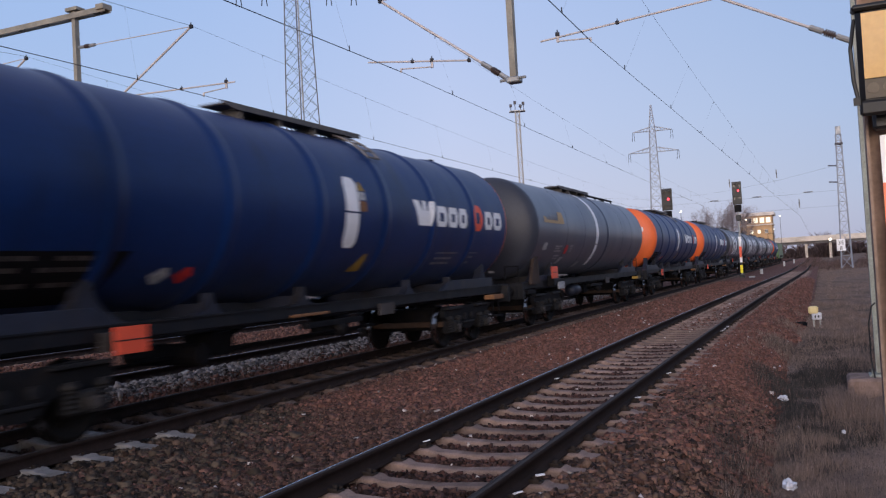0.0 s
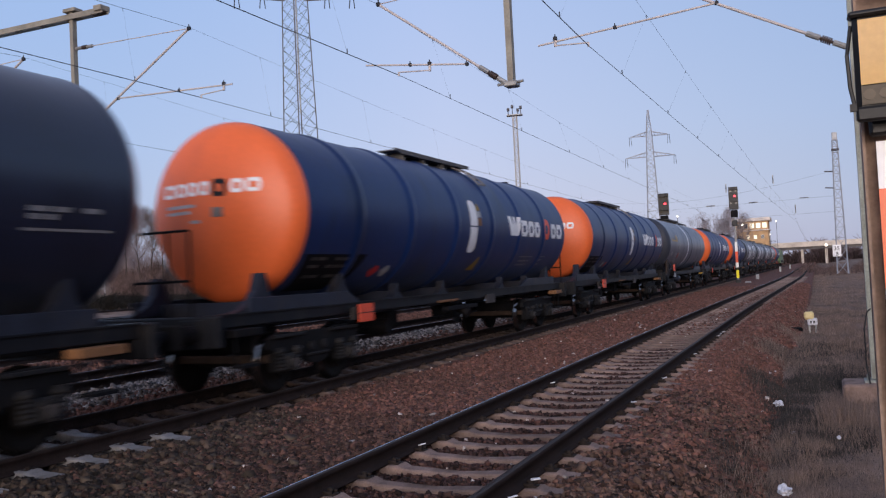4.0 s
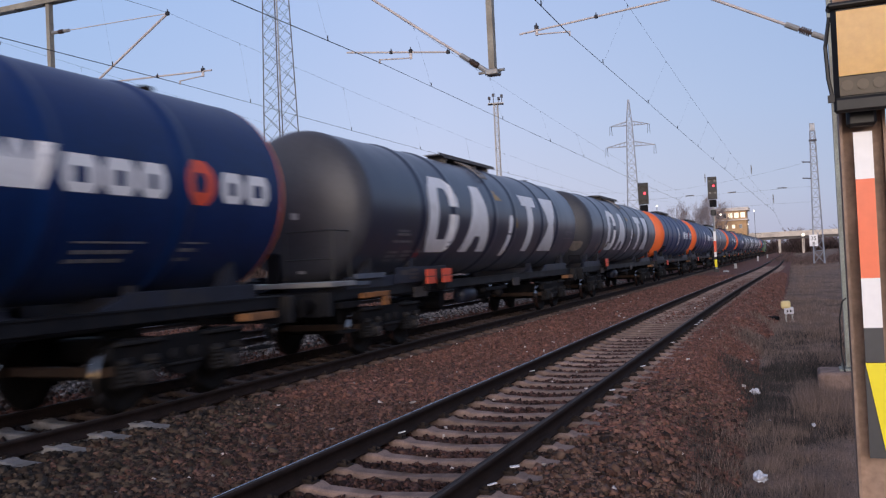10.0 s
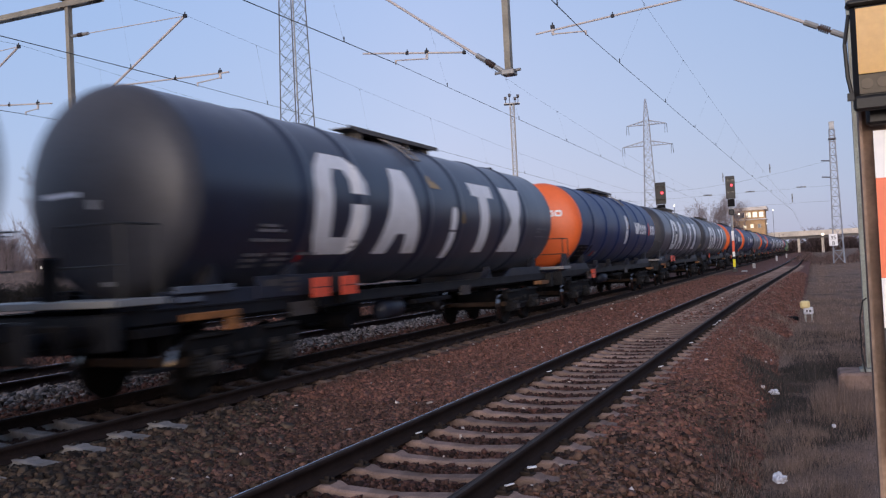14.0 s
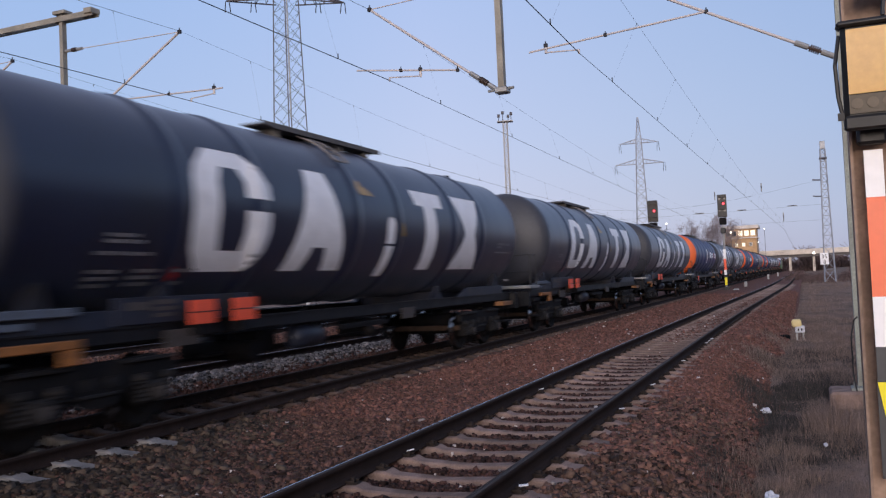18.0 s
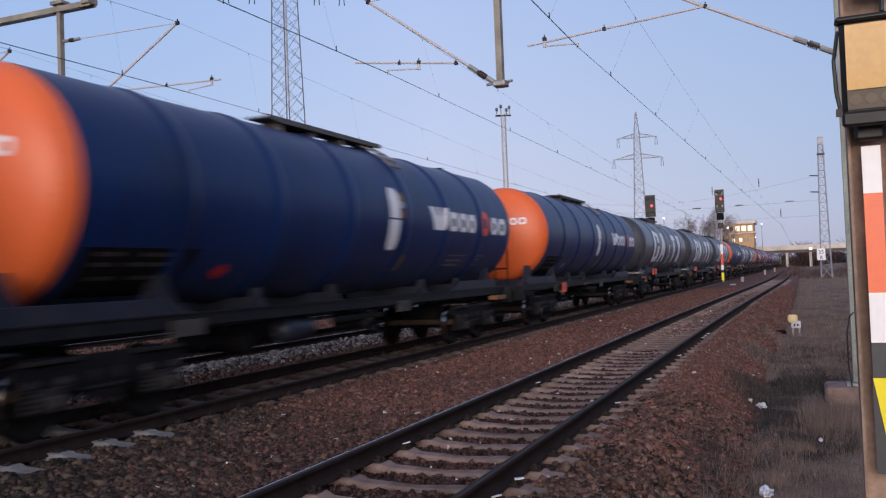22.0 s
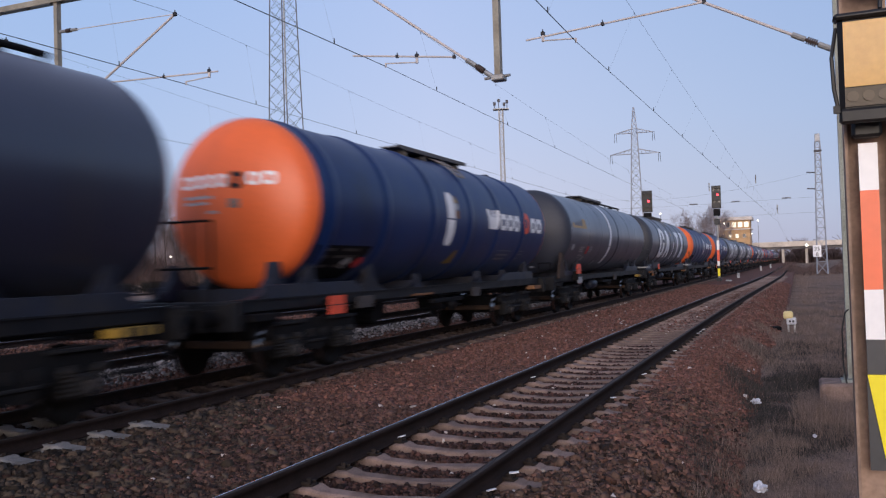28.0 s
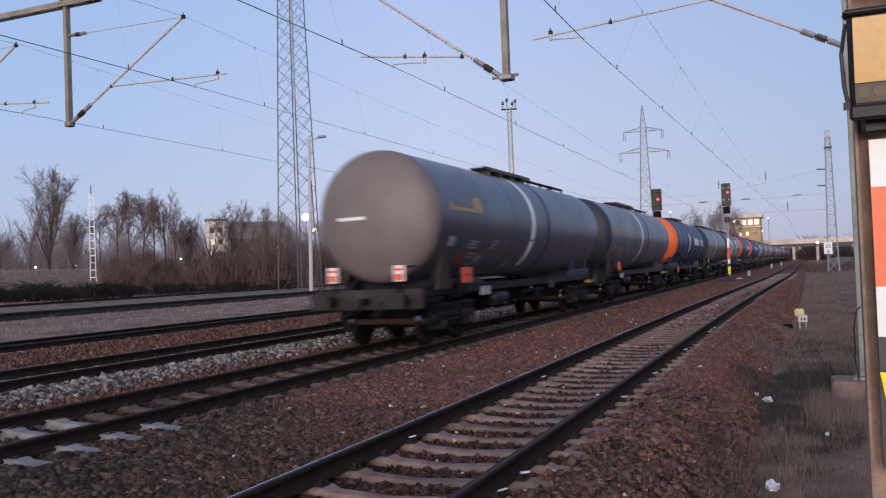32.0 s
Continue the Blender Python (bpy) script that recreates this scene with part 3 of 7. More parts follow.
def build_track(name, label, xc, fx, y_start, count, far_to, pale=(), sleeper=ME_SLEEPER, step=0.6, worn=(M_RAILHEAD, M_RAILHEAD), guides=False):
    tr = thing(name, label, "railway track", "parallel tracks")
    for s, top in zip((-HALF_GAUGE, HALF_GAUGE), worn):
        r = part("rail", rail_mesh("rail", RAIL, xc + s, fx, -12, far_to, M_RAIL), M_RAIL, tr)
        # the running surface: a dull broad strip, and one polished line along its edge
        part("rail_head", rail_mesh("rail_head", [(-0.016, -0.004), (0.027, -0.004), (0.026, 0.001), (-0.016, 0.001)], xc + s, fx, -12, far_to, M_RAILTOP), M_RAILTOP, r, "dull brown running surface")
        part("polished_edge", rail_mesh("polished_edge", [(-0.033, -0.006), (-0.018, -0.004), (-0.018, 0.003), (-0.030, 0.002)], xc + s, fx, -12, far_to, top), top, r, "polished edge of the rail head")
    for i in range(count):
        y = y_start + step * i
        ob = part("sleeper", ME_SLEEPER_PALE if i in pale else sleeper, None, tr, "pale new-looking concrete sleeper" if i in pale else "")
        ob.matrix_basis = pose(xc + fx(y) + random.uniform(-0.012, 0.012), y + random.uniform(-0.012, 0.012), random.uniform(-0.006, 0.004) + (0.030 if i in pale else 0.0), 0, 0, random.uniform(-0.5, 0.5))
        if guides and 3 < y < 24:
            for dx, odds in ((HALF_GAUGE + 0.15, 0.33), (-HALF_GAUGE + 0.12, 0.05)):
                if random.random() < odds:
                    gp = part("guide_plate", ME_GUIDE, None, tr, "bare white plastic guide plate")
                    gp.matrix_basis = pose(xc + fx(y) + dx, y + random.uniform(-0.03, 0.03), -0.108, random.uniform(-14, 14), random.uniform(-14, 14), random.uniform(10, 70))
    tagged(part("rail_clip", clips_mesh("rail_clip", xc, fx, [y_start + step * i for i in range(min(count, 80))], M_CLIP), None, tr), kind="stuff")
    return tr


# ---- tank wagons ----
R_TANK, Z_TANK = 1.49, 2.88


DOME = 0.62
CROWN, KNUCKLE = 1.6 * R_TANK, 0.308 * R_TANK  # radii of a dished end
RIB = 0.034


def rib_lift(y, ribs):
    """Height of the shell over its plain radius: broad soft reinforcing ribs."""
    return max([0.0] + [RIB * min(1.0, max(0.0, (0.15 - abs(y - q)) / 0.09)) for q in ribs])


def tank_profile(y0, y1, ribs, r=R_TANK):
    prof = [(y0, r), (y0 + 0.06, r)]
    for y in sorted(ribs):
        prof += [(y - 0.21, r), (y - 0.15, r), (y - 0.09, r + 0.65 * RIB), (y - 0.055, r + RIB), (y + 0.055, r + RIB), (y + 0.09, r + 0.65 * RIB), (y + 0.15, r), (y + 0.21, r)]
    return prof + [(y1 - 0.06, r), (y1, r)]


def crown_depth(r, depth=DOME):
    """How far the dished end stands out at the radius r."""
    k = math.asin((R_TANK - KNUCKLE) / (CROWN - KNUCKLE))
    full = CROWN - (CROWN - KNUCKLE) * math.cos(k)
    if r < CROWN * math.sin(k):
        d = full - CROWN * (1 - math.sqrt(1 - (r / CROWN) ** 2))
    else:
        d = math.sqrt(max(0.0, KNUCKLE ** 2 - (r - R_TANK + KNUCKLE) ** 2))
    return d * depth / full


def dome_profile(y0, way, depth=DOME):
    """A dished end: a rounded knuckle running into a spherical crown."""
    k = math.asin((R_TANK - KNUCKLE) / (CROWN - KNUCKLE))
    radii = [R_TANK - KNUCKLE + KNUCKLE * math.cos((math.pi / 2 - k) * i / 9) for i in range(9)] + [CROWN * math.sin(k * (1 - i / 9)) for i in range(9)] + [0.0]
    return [(y0 + way * crown_depth(r, depth), r) for r in radii]


def dome_patch(strips, yr, lift=0.006):
    """Flat marks laid on the domed rear end: strips of (height, left, right)."""
    bm = bmesh.new()

    def at(x, z):
        return bm.verts.new((x, yr - crown_depth(min(0.97 * R_TANK, math.hypot(x, z - Z_TANK))) - lift, z))
    for rows in strips:
        grid = [[at(a + (b - a) * k / 3, z) for k in range(4)] for z, a, b in rows]
        for lo, hi in zip(grid, grid[1:]):
            for k in range(3):
                bm.faces.new((lo[k], lo[k + 1], hi[k + 1], hi[k]))
    bmesh.ops.recalc_face_normals(bm, faces=bm.faces)
    return bm


def hollow(x, w, z0, z1, t=0.06):
    """A block with a hole, as strips."""
    return [[(z0, x + 0.03, x + w - 0.03), (z0 + t, x, x + w)], [(z0 + t, x, x + t), (z1 - t, x, x + t)], [(z0 + t, x + w - t, x + w), (z1 - t, x + w - t, x + w)], [(z1 - t, x, x + w), (z1, x + 0.03, x + w - 0.03)]]


def wrap(bm, strips, y0, z0, lift=0.005, side=1, ribs=()):
    """Flat shapes laid on the round side of the tank: strips of (height, left, right); they follow the ribs."""
    for strip in strips:
        rows = []
        for (ha, la, ra), (hb, lb, rb) in zip(strip, strip[1:]):
            k = max(1, int(abs(hb - ha) / 0.07))
            for i in range(k):
                t = i / k
                rows.append((ha + (hb - ha) * t, la + (lb - la) * t, ra + (rb - ra) * t))
        rows.append(strip[-1])
        n = max(1, math.ceil(max(r[2] - r[1] for r in rows) / 0.05)) if ribs else 1
        prev = None
        for h, a, b in rows:
            ang = math.asin(max(-0.98, min(0.98, (z0 + h - Z_TANK) / R_TANK)))
            line = []
            for c in range(n + 1):
                y = y0 + a + (b - a) * c / n
                rr = R_TANK + lift + (rib_lift(y, ribs) if ribs else 0.004)
                line.append(bm.verts.new((side * rr * math.cos(ang), y, Z_TANK + rr * math.sin(ang))))
            if prev:
                for c in range(n):
                    bm.faces.new((prev[c], prev[c + 1], line[c + 1], line[c]))
            prev = line
    bmesh.ops.recalc_face_normals(bm, faces=bm.faces)
    return bm


def plate_strip(h0, h1, a, b):
    return [(h0, a, b), (h1, a, b)]


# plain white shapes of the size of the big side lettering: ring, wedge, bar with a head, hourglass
SIGN_SHAPES = {
    "ring": [[(-0.83, 0.30, 1.34), (-0.55, 0.06, 1.70)], [(-0.55, 0.06, 0.62), (-0.30, 0.0, 0.55), (0.40, 0.0, 0.55), (0.60, 0.10, 0.66)], [(-0.55, 1.10, 1.70), (-0.30, 1.16, 1.76), (0.02, 1.16, 1.76)], [(0.20, 1.16, 1.76), (0.42, 1.16, 1.76), (0.60, 1.02, 1.62)], [(0.60, 0.10, 1.62), (0.85, 0.42, 1.22)]],
    "wedge": [[(-0.83, 0.0, 0.56), (-0.46, 0.12, 0.72)], [(-0.83, 1.24, 1.84), (-0.46, 1.10, 1.70)], [(-0.46, 0.12, 1.70), (0.80, 0.56, 1.20)]],
    "bar": [[(-0.83, 0.52, 1.12), (0.48, 0.44, 1.04)], [(0.48, 0.06, 1.50), (0.80, 0.0, 1.56)]],
    "hourglass": [[(-0.83, 0.0, 1.70), (-0.02, 0.60, 1.20), (0.83, 0.0, 1.70)]],
}


def turn_z(bm, profile, cx, cy, n=10):
    """A profile of (z, radius) turned about an upright axis."""
    rings = [[bm.verts.new((cx + r * math.cos(2 * math.pi * i / n), cy + r * math.sin(2 * math.pi * i / n), z)) for i in range(n)] for z, r in profile]
    for a, b in zip(rings, rings[1:]):
        for i in range(n):
            j = (i + 1) % n
            bm.faces.new((a[i], a[j], b[j], b[i]))
    bm.faces.new(rings[-1])
    return bm


def bogie(parent, yc):
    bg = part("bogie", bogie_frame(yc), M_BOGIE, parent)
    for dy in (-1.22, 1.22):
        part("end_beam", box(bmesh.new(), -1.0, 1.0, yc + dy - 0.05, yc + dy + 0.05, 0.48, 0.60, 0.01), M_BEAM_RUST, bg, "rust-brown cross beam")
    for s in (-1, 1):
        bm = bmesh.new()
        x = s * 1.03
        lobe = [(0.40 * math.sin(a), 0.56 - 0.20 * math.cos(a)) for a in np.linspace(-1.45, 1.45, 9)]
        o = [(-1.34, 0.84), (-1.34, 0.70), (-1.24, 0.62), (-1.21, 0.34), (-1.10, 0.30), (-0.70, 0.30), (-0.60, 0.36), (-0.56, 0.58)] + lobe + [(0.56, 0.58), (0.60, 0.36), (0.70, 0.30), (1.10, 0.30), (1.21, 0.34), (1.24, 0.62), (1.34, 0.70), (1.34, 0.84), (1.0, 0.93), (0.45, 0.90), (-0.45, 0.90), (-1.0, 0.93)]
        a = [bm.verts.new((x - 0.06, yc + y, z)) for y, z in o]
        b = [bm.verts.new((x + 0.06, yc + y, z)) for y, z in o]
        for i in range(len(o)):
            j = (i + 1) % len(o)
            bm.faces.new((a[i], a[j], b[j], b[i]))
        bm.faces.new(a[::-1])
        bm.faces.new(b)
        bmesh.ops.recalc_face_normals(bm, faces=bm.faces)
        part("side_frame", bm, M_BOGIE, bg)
        bm = bmesh.new()
        for ya, yb in ((-1.28, -0.42), (0.42, 1.28)):
            box(bm, x + 0.05 * s, x + 0.13 * s, yc + ya, yc + yb, 0.85, 0.90, 0.01)
        for dy in (-0.20, 0.20):
            rod(bm, (x + 0.04 * s, yc + dy, 0.66), (x + 0.10 * s, yc + dy, 0.66), 0.07, n=12)
        box(bm, x + 0.05 * s, x + 0.10 * s, yc - 0.34, yc + 0.34, 0.50, 0.54, 0.01)
        part("frame_flange", bm, M_CASTING, bg)
        for dy in (-0.9, 0.9):
            for d2 in (-0.235, 0.235):
                bm = bmesh.new()
                turn_z(bm, [(0.34 + 0.0275 * k, 0.078 if k % 2 else 0.056) for k in range(11)] + [(0.625, 0.092), (0.655, 0.092), (0.70, 0.055)], x + 0.09 * s, yc + dy + d2, 10)
                part("coil_spring", bm, M_CASTING, bg)
            bm = bmesh.new()
            box(bm, x - 0.05, x + 0.17 * s, yc + dy - 0.15, yc + dy + 0.15, 0.33, 0.60, 0.04)
            rod(bm, (x + 0.10 * s, yc + dy, 0.46), (x + 0.22 * s, yc + dy, 0.46), 0.125, 0.115, n=16)
            ab = part("axle_box", bm, M_CASTING, bg)
            bm = bmesh.new()
            rod(bm, (x + 0.215 * s, yc + dy, 0.46), (x + 0.235 * s, yc + dy, 0.46), 0.075, n=12)
            for k in range(3):
                a = k * 2.094 + 0.5
                rod(bm, (x + 0.215 * s, yc + dy + 0.095 * math.cos(a), 0.46 + 0.095 * math.sin(a)), (x + 0.24 * s, yc + dy + 0.095 * math.cos(a), 0.46 + 0.095 * math.sin(a)), 0.016, n=6)
            part("axle_cap", bm, M_BUFFER, ab, "worn grey axle box cap")
        for dy in (-0.36, 0.36):
            part("brake_shoe", box(bmesh.new(), s * 0.755, s * 0.855, yc + dy - 0.06, yc + dy + 0.06, 0.25, 0.60, 0.02), M_BOGIE, bg)
    return bg


def bogie_frame(yc):
    bm = bmesh.new()
    box(bm, -0.98, 0.98, yc - 0.22, yc + 0.22, 0.52, 0.86, 0.03)
    rod(bm, (0, yc, 0.86), (0, yc, 0.98), 0.25, n=16)
    return bm


def wheelset_mesh():
    bm = bmesh.new()
    rod(bm, (-1.08, 0, 0), (1.08, 0, 0), 0.075, n=12)
    for s in (-1, 1):
        lathe_x(bm, [(s * (u + 0.055), v) for u, v in ((0.685, 0.30), (0.685, 0.49), (0.715, 0.49), (0.722, 0.463), (0.81, 0.455), (0.815, 0.40), (0.775, 0.36), (0.760, 0.20), (0.82, 0.16), (0.82, 0.09))], 0, 0, 28)
    for s in (-1, 1):
        for k in range(3):
            a = k * 2 * math.pi / 3
            rod(bm, (s * 0.82, 0.27 * math.cos(a), 0.27 * math.sin(a)), (s * 0.84, 0.27 * math.cos(a), 0.27 * math.sin(a)), 0.035, n=8)
    bmesh.ops.recalc_face_normals(bm, faces=bm.faces)
    me = mesh_of("wheelset", bm, M_WHEEL, True)
    me.materials.append(M_TREAD)
    for p in me.polygons:
        r = math.hypot(p.center.y, p.center.z)
        if 0.45 < r < 0.464 and 0.77 < abs(p.center.x) < 0.868 and p.area > 0:
            p.material_index = 1
    return me


ME_WHEELSET = wheelset_mesh()
WHEELSETS = []


def buffer_part(parent, x, y, way, head=M_BOGIE):
    bm = bmesh.new()
    rod(bm, (x, y - way * 0.62, 1.04), (x, y - way * 0.30, 1.04), 0.13, n=16)
    rod(bm, (x, y - way * 0.30, 1.04), (x, y - way * 0.04, 1.04), 0.095, n=16)
    b = part("buffer", bm, M_UNDER, parent)
    bm = bmesh.new()
    box(bm, x - 0.24, x + 0.24, y - way * 0.045, y, 0.87, 1.21, 0.02)
    part("buffer_head", bm, head, b)
    return b


def words(parent, spans, y, z, side, mat, tall=0.045, label="small white line of writing"):
    """Lines of small writing as short bars: (height, start, end) each, broken into words."""
    rng = random.Random(int(abs(y) * 100 + z * 10))
    for h, a, b in spans:
        strips, u = [], a
        while u < b - 0.03:
            v = min(b, u + rng.uniform(0.10, 0.30))
            strips.append([(h, u, v), (h + tall, u, v)])
            u = v + 0.05
        part("data_line", wrap(bmesh.new(), strips, y, z, 0.006, side), mat, parent, label)


def frame_plate(parent, ya, yb, za, zb, slope=0.5, label="blue-grey bolster plate"):
    """Deep plates under the tank's ends, over the bogie, one on each side."""
    for s in (-1, 1):
        bm = bmesh.new()
        o = [(ya, za), (yb, za), (yb, zb), (ya + slope, zb)] if slope > 0 else [(ya, za), (yb, za), (yb + slope, zb), (ya, zb)]
        a = [bm.verts.new((s * 1.06, y, z)) for y, z in o]
        b = [bm.verts.new((s * 1.12, y, z)) for y, z in o]
        for k in range(4):
            m = (k + 1) % 4
            bm.faces.new((a[k], a[m], b[m], b[k]))
        bm.faces.new(a[::-1])
        bm.faces.new(b)
        bmesh.ops.recalc_face_normals(bm, faces=bm.faces)
        bmesh.ops.bevel(bm, geom=bm.edges[:], offset=0.012, segments=1, affect="EDGES")
        part("bolster_plate", bm, M_PLATE, parent, label)


def tank_wagon(name, label, style, length, platform, last=False, setback=0.0, signs=("white", "red"), plated=True):
    w = thing(name, label, "tank wagon", "tank wagons of the goods train")
    late = 0.38 * (length - 17.45)
    yr = {"blue": 2.66 + setback, "white_shapes": length - (17.3 if platform else 17.55), "grey": max(1.28, length - 16.5)}[style]
    yf = length - 1.14
    paint = {"blue": M_BLUE, "white_shapes": M_ANTHRACITE, "grey": M_GREY_DUSTY if length < 18.5 else M_GREY}[style]
    band = 9.40 + 0.20 * (length - 17.45)
    ribs = [length - d for d in {"blue": (14.3, 12.2, 9.9, 7.65, 5.57, 3.35), "white_shapes": (14.8 if platform else 15.45, 13.08, 10.1, 8.4, 5.5, 3.68), "grey": (band - 1.7,)}[style]]
    tank = part("tank", lathe_y(bmesh.new(), tank_profile(yr, yf, ribs), Z_TANK, 64), paint, w, smooth=True)
    rear = dome_profile(yr, -1)[::-1]
    if style == "blue":
        part("rear_end", lathe_y(bmesh.new(), rear, Z_TANK, 64), M_ORANGE, w, "bright orange tank end", smooth=True)
        part("front_end", lathe_y(bmesh.new(), dome_profile(yf, 1, 0.54), Z_TANK, 64), M_ORANGE, w, "bright orange tank end", smooth=True)
    else:
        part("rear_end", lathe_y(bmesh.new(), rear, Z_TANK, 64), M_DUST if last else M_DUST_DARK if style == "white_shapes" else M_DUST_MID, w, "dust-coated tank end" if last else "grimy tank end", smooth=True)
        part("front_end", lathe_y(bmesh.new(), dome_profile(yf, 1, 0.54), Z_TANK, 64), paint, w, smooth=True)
    # weld seams round the shell
    for y in [yr + 0.04, yf - 0.04] + ([length - band + 1.7 + k for k in (-5.6, -3.4, 2.6, 4.4)] if style == "grey" else []):
        part("weld_seam", lathe_y(bmesh.new(), [(y - 0.018, R_TANK - 0.004), (y - 0.010, R_TANK + 0.004), (y + 0.010, R_TANK + 0.004), (y + 0.018, R_TANK - 0.004)], Z_TANK, 64), paint, w, smooth=True)
    # markings on both sides
    for side in (1, -1):
        if style == "white_shapes":
            for kind, dy in (("ring", 14.56), ("wedge", 12.22), ("bar", 7.62), ("hourglass", 5.47)):
                part("side_emblem", wrap(bmesh.new(), SIGN_SHAPES[kind], length - dy, 2.78, side=side, ribs=ribs), M_WHITE, w, "large white painted shape")
            part("unloading_stripe", wrap(bmesh.new(), [plate_strip(-0.58, -0.02, 0.0, 0.34), [(0.02, 0.0, 0.34), (0.42, 0.0, 0.34), (0.52, 0.10, 0.26)]], length - 8.93, 2.42, side=side), M_WHITE, w, "white stripe with a break")
            words(w, ((0.10, 0.05, 0.62), (0.02, 0.05, 0.40), (0.1, 0.75, 1.0)), length - 2.6, 2.45, side, M_DIM, 0.055)
            part("data_line", wrap(bmesh.new(), [plate_strip(-0.10, -0.07, 0.0, 1.2)], length - 2.6, 2.45, side=side), M_DIM, w, "thin white line")
            part("side_emblem", wrap(bmesh.new(), [[(-0.14, 0.16, 0.66), (-0.06, 0.10, 0.56), (0.02, 0.06, 0.36)], [(0.03, 0.10, 0.30), (0.12, 0.16, 0.26)]], length - 10.05, 3.44, side=side), M_OCHRE, w, "small ochre painted patch")
            words(w, ((0.36, 0.1, 0.6), (0.29, 0.1, 0.75), (0.15, 0.0, 0.95), (-0.06, 0.0, 0.5), (-0.14, 0.0, 0.46), (-0.22, 0.05, 0.4), (-0.05, 0.75, 1.9), (-0.13, 0.7, 1.2), (-0.21, 0.7, 1.7)), length - 16.1, 2.0, side, M_DIM)
            if not platform:
                for a_, b_, h_ in ((0.06, 0.36, 0.0), (0.42, 0.66, 0.10), (0.70, 1.10, -0.04), (1.16, 1.40, 0.08), (1.46, 1.9, 0.0), (1.95, 2.3, 0.06)):
                    part("sprayed_scrawl", wrap(bmesh.new(), [[(h_ - 0.12, a_ + 0.05, b_ - 0.10), (h_ - 0.03, a_, b_), (h_ + 0.05, a_ + 0.06, b_ - 0.03), (h_ + 0.13, a_ + 0.03, b_ - 0.12)]], length - 16.3, 2.12, lift=0.009, side=side), M_SCRAWL, w, "faded pale spray-paint scrawl")
                part("sprayed_scrawl", dome_patch([[(1.95, 0.66, 0.86), (2.05, 0.58, 1.02), (2.16, 0.50, 1.10), (2.25, 0.62, 1.14), (2.32, 0.76, 1.08)]], yr), M_SCRAWL, w, "faded pale spray-paint scrawl")
            part("red_sign", wrap(bmesh.new(), [[(0.0, 0.12, 0.3), (0.12, 0.0, 0.40), (0.24, 0.16, 0.30)]], length - 14.95, 1.78, side=side), M_RED, w)
            part("hazard_triangle", wrap(bmesh.new(), [[(0.0, 0, 0.30), (0.26, 0.10, 0.20)]], length - 8.42, 2.60, side=side), M_HAZARD, w)
        if style == "blue":
            # small plain shapes of the size of the lettering: a notched block, rounded blocks and an orange ring
            blocks = [(6.5, 1.02, 0), (5.42, 0.55, 1), (4.80, 0.52, 1), (4.22, 0.48, 1), (2.62, 0.50, 1), (2.04, 0.56, 1)]
            for dy, wd, k in blocks:
                sh = [[(-0.25, 0.22, 0.80), (0.05, 0.10, 0.92)], [(0.05, 0.10, 0.38), (0.25, 0.0, 0.26)], [(0.05, 0.42, 0.60), (0.25, 0.42, 0.60)], [(0.05, 0.64, 0.92), (0.25, 0.76, 1.02)]] if k == 0 else [[(-0.25, 0.08, wd - 0.08), (-0.14, 0.0, wd)], [(-0.14, 0.0, 0.17), (0.04, 0.0, 0.17)], [(-0.14, wd - 0.17, wd), (0.04, wd - 0.17, wd)], [(0.04, 0.0, wd), (0.18, 0.06, wd - 0.06)]]
                part("side_emblem", wrap(bmesh.new(), sh, length - dy, 2.90, side=side, ribs=ribs), M_WHITE, w, "small white painted shape")
            part("side_emblem", wrap(bmesh.new(), [[(-0.30, 0.20, 0.42), (-0.23, 0.09, 0.53), (-0.13, 0.02, 0.60)], [(-0.13, 0.02, 0.22), (0.0, 0.0, 0.17), (0.13, 0.02, 0.22)], [(-0.13, 0.40, 0.60), (0.0, 0.45, 0.62), (0.13, 0.40, 0.60)], [(0.13, 0.02, 0.60), (0.23, 0.09, 0.53), (0.30, 0.20, 0.42)]], length - 3.38, 2.90, side=side, ribs=ribs), M_PLACARD, w, "orange painted ring")
            ys = length - (8.45 if platform else 9.15)
            part("unloading_stripe", wrap(bmesh.new(), [[(-0.60, 0.08, 0.36), (-0.50, 0, 0.45), (-0.02, 0, 0.45)], [(0.01, 0, 0.45), (0.50, 0, 0.45), (0.60, 0.08, 0.34)]], ys, 2.80, side=side), M_WHITE, w, "white stripe with a break")
            part("hazard_triangle", wrap(bmesh.new(), [[(0.0, 0, 0.44), (0.30, 0.32, 0.42)]], ys + 0.62, 1.80, side=side), M_HAZARD, w)
            part("sticker", wrap(bmesh.new(), [[(0.36, 0, 0.24), (0.52, 0.09, 0.15)]], ys + 0.46, 2.82, side=side), M_HAZARD, w, "yellow triangle sticker")
            part("sticker", wrap(bmesh.new(), [plate_strip(0.20, 0.34, 0.02, 0.24)], ys + 0.46, 2.82, side=side), M_SCRIPT, w, "pale sticker")
            part("sticker", wrap(bmesh.new(), [plate_strip(0.0, 0.18, 0.03, 0.26)], ys + 0.46, 2.82, side=side), M_RUST_ORANGE, w, "faded orange sticker")
            words(w, ((0.12, 0.05, 0.95), (0.02, 0.0, 0.9), (0.14, 1.8, 2.2), (0.02, 1.75, 2.1)), length - 5.1, 1.86, side, M_DIM)
            for ya, yb in ((0, 1.15), (1.75, 2.35)):
                part("data_line", wrap(bmesh.new(), [plate_strip(0.24, 0.262, ya, yb)], length - 5.1, 1.86, side=side), M_DIM, w, "thin white line")
            yd = max(length - 15.95, yr + 0.14)
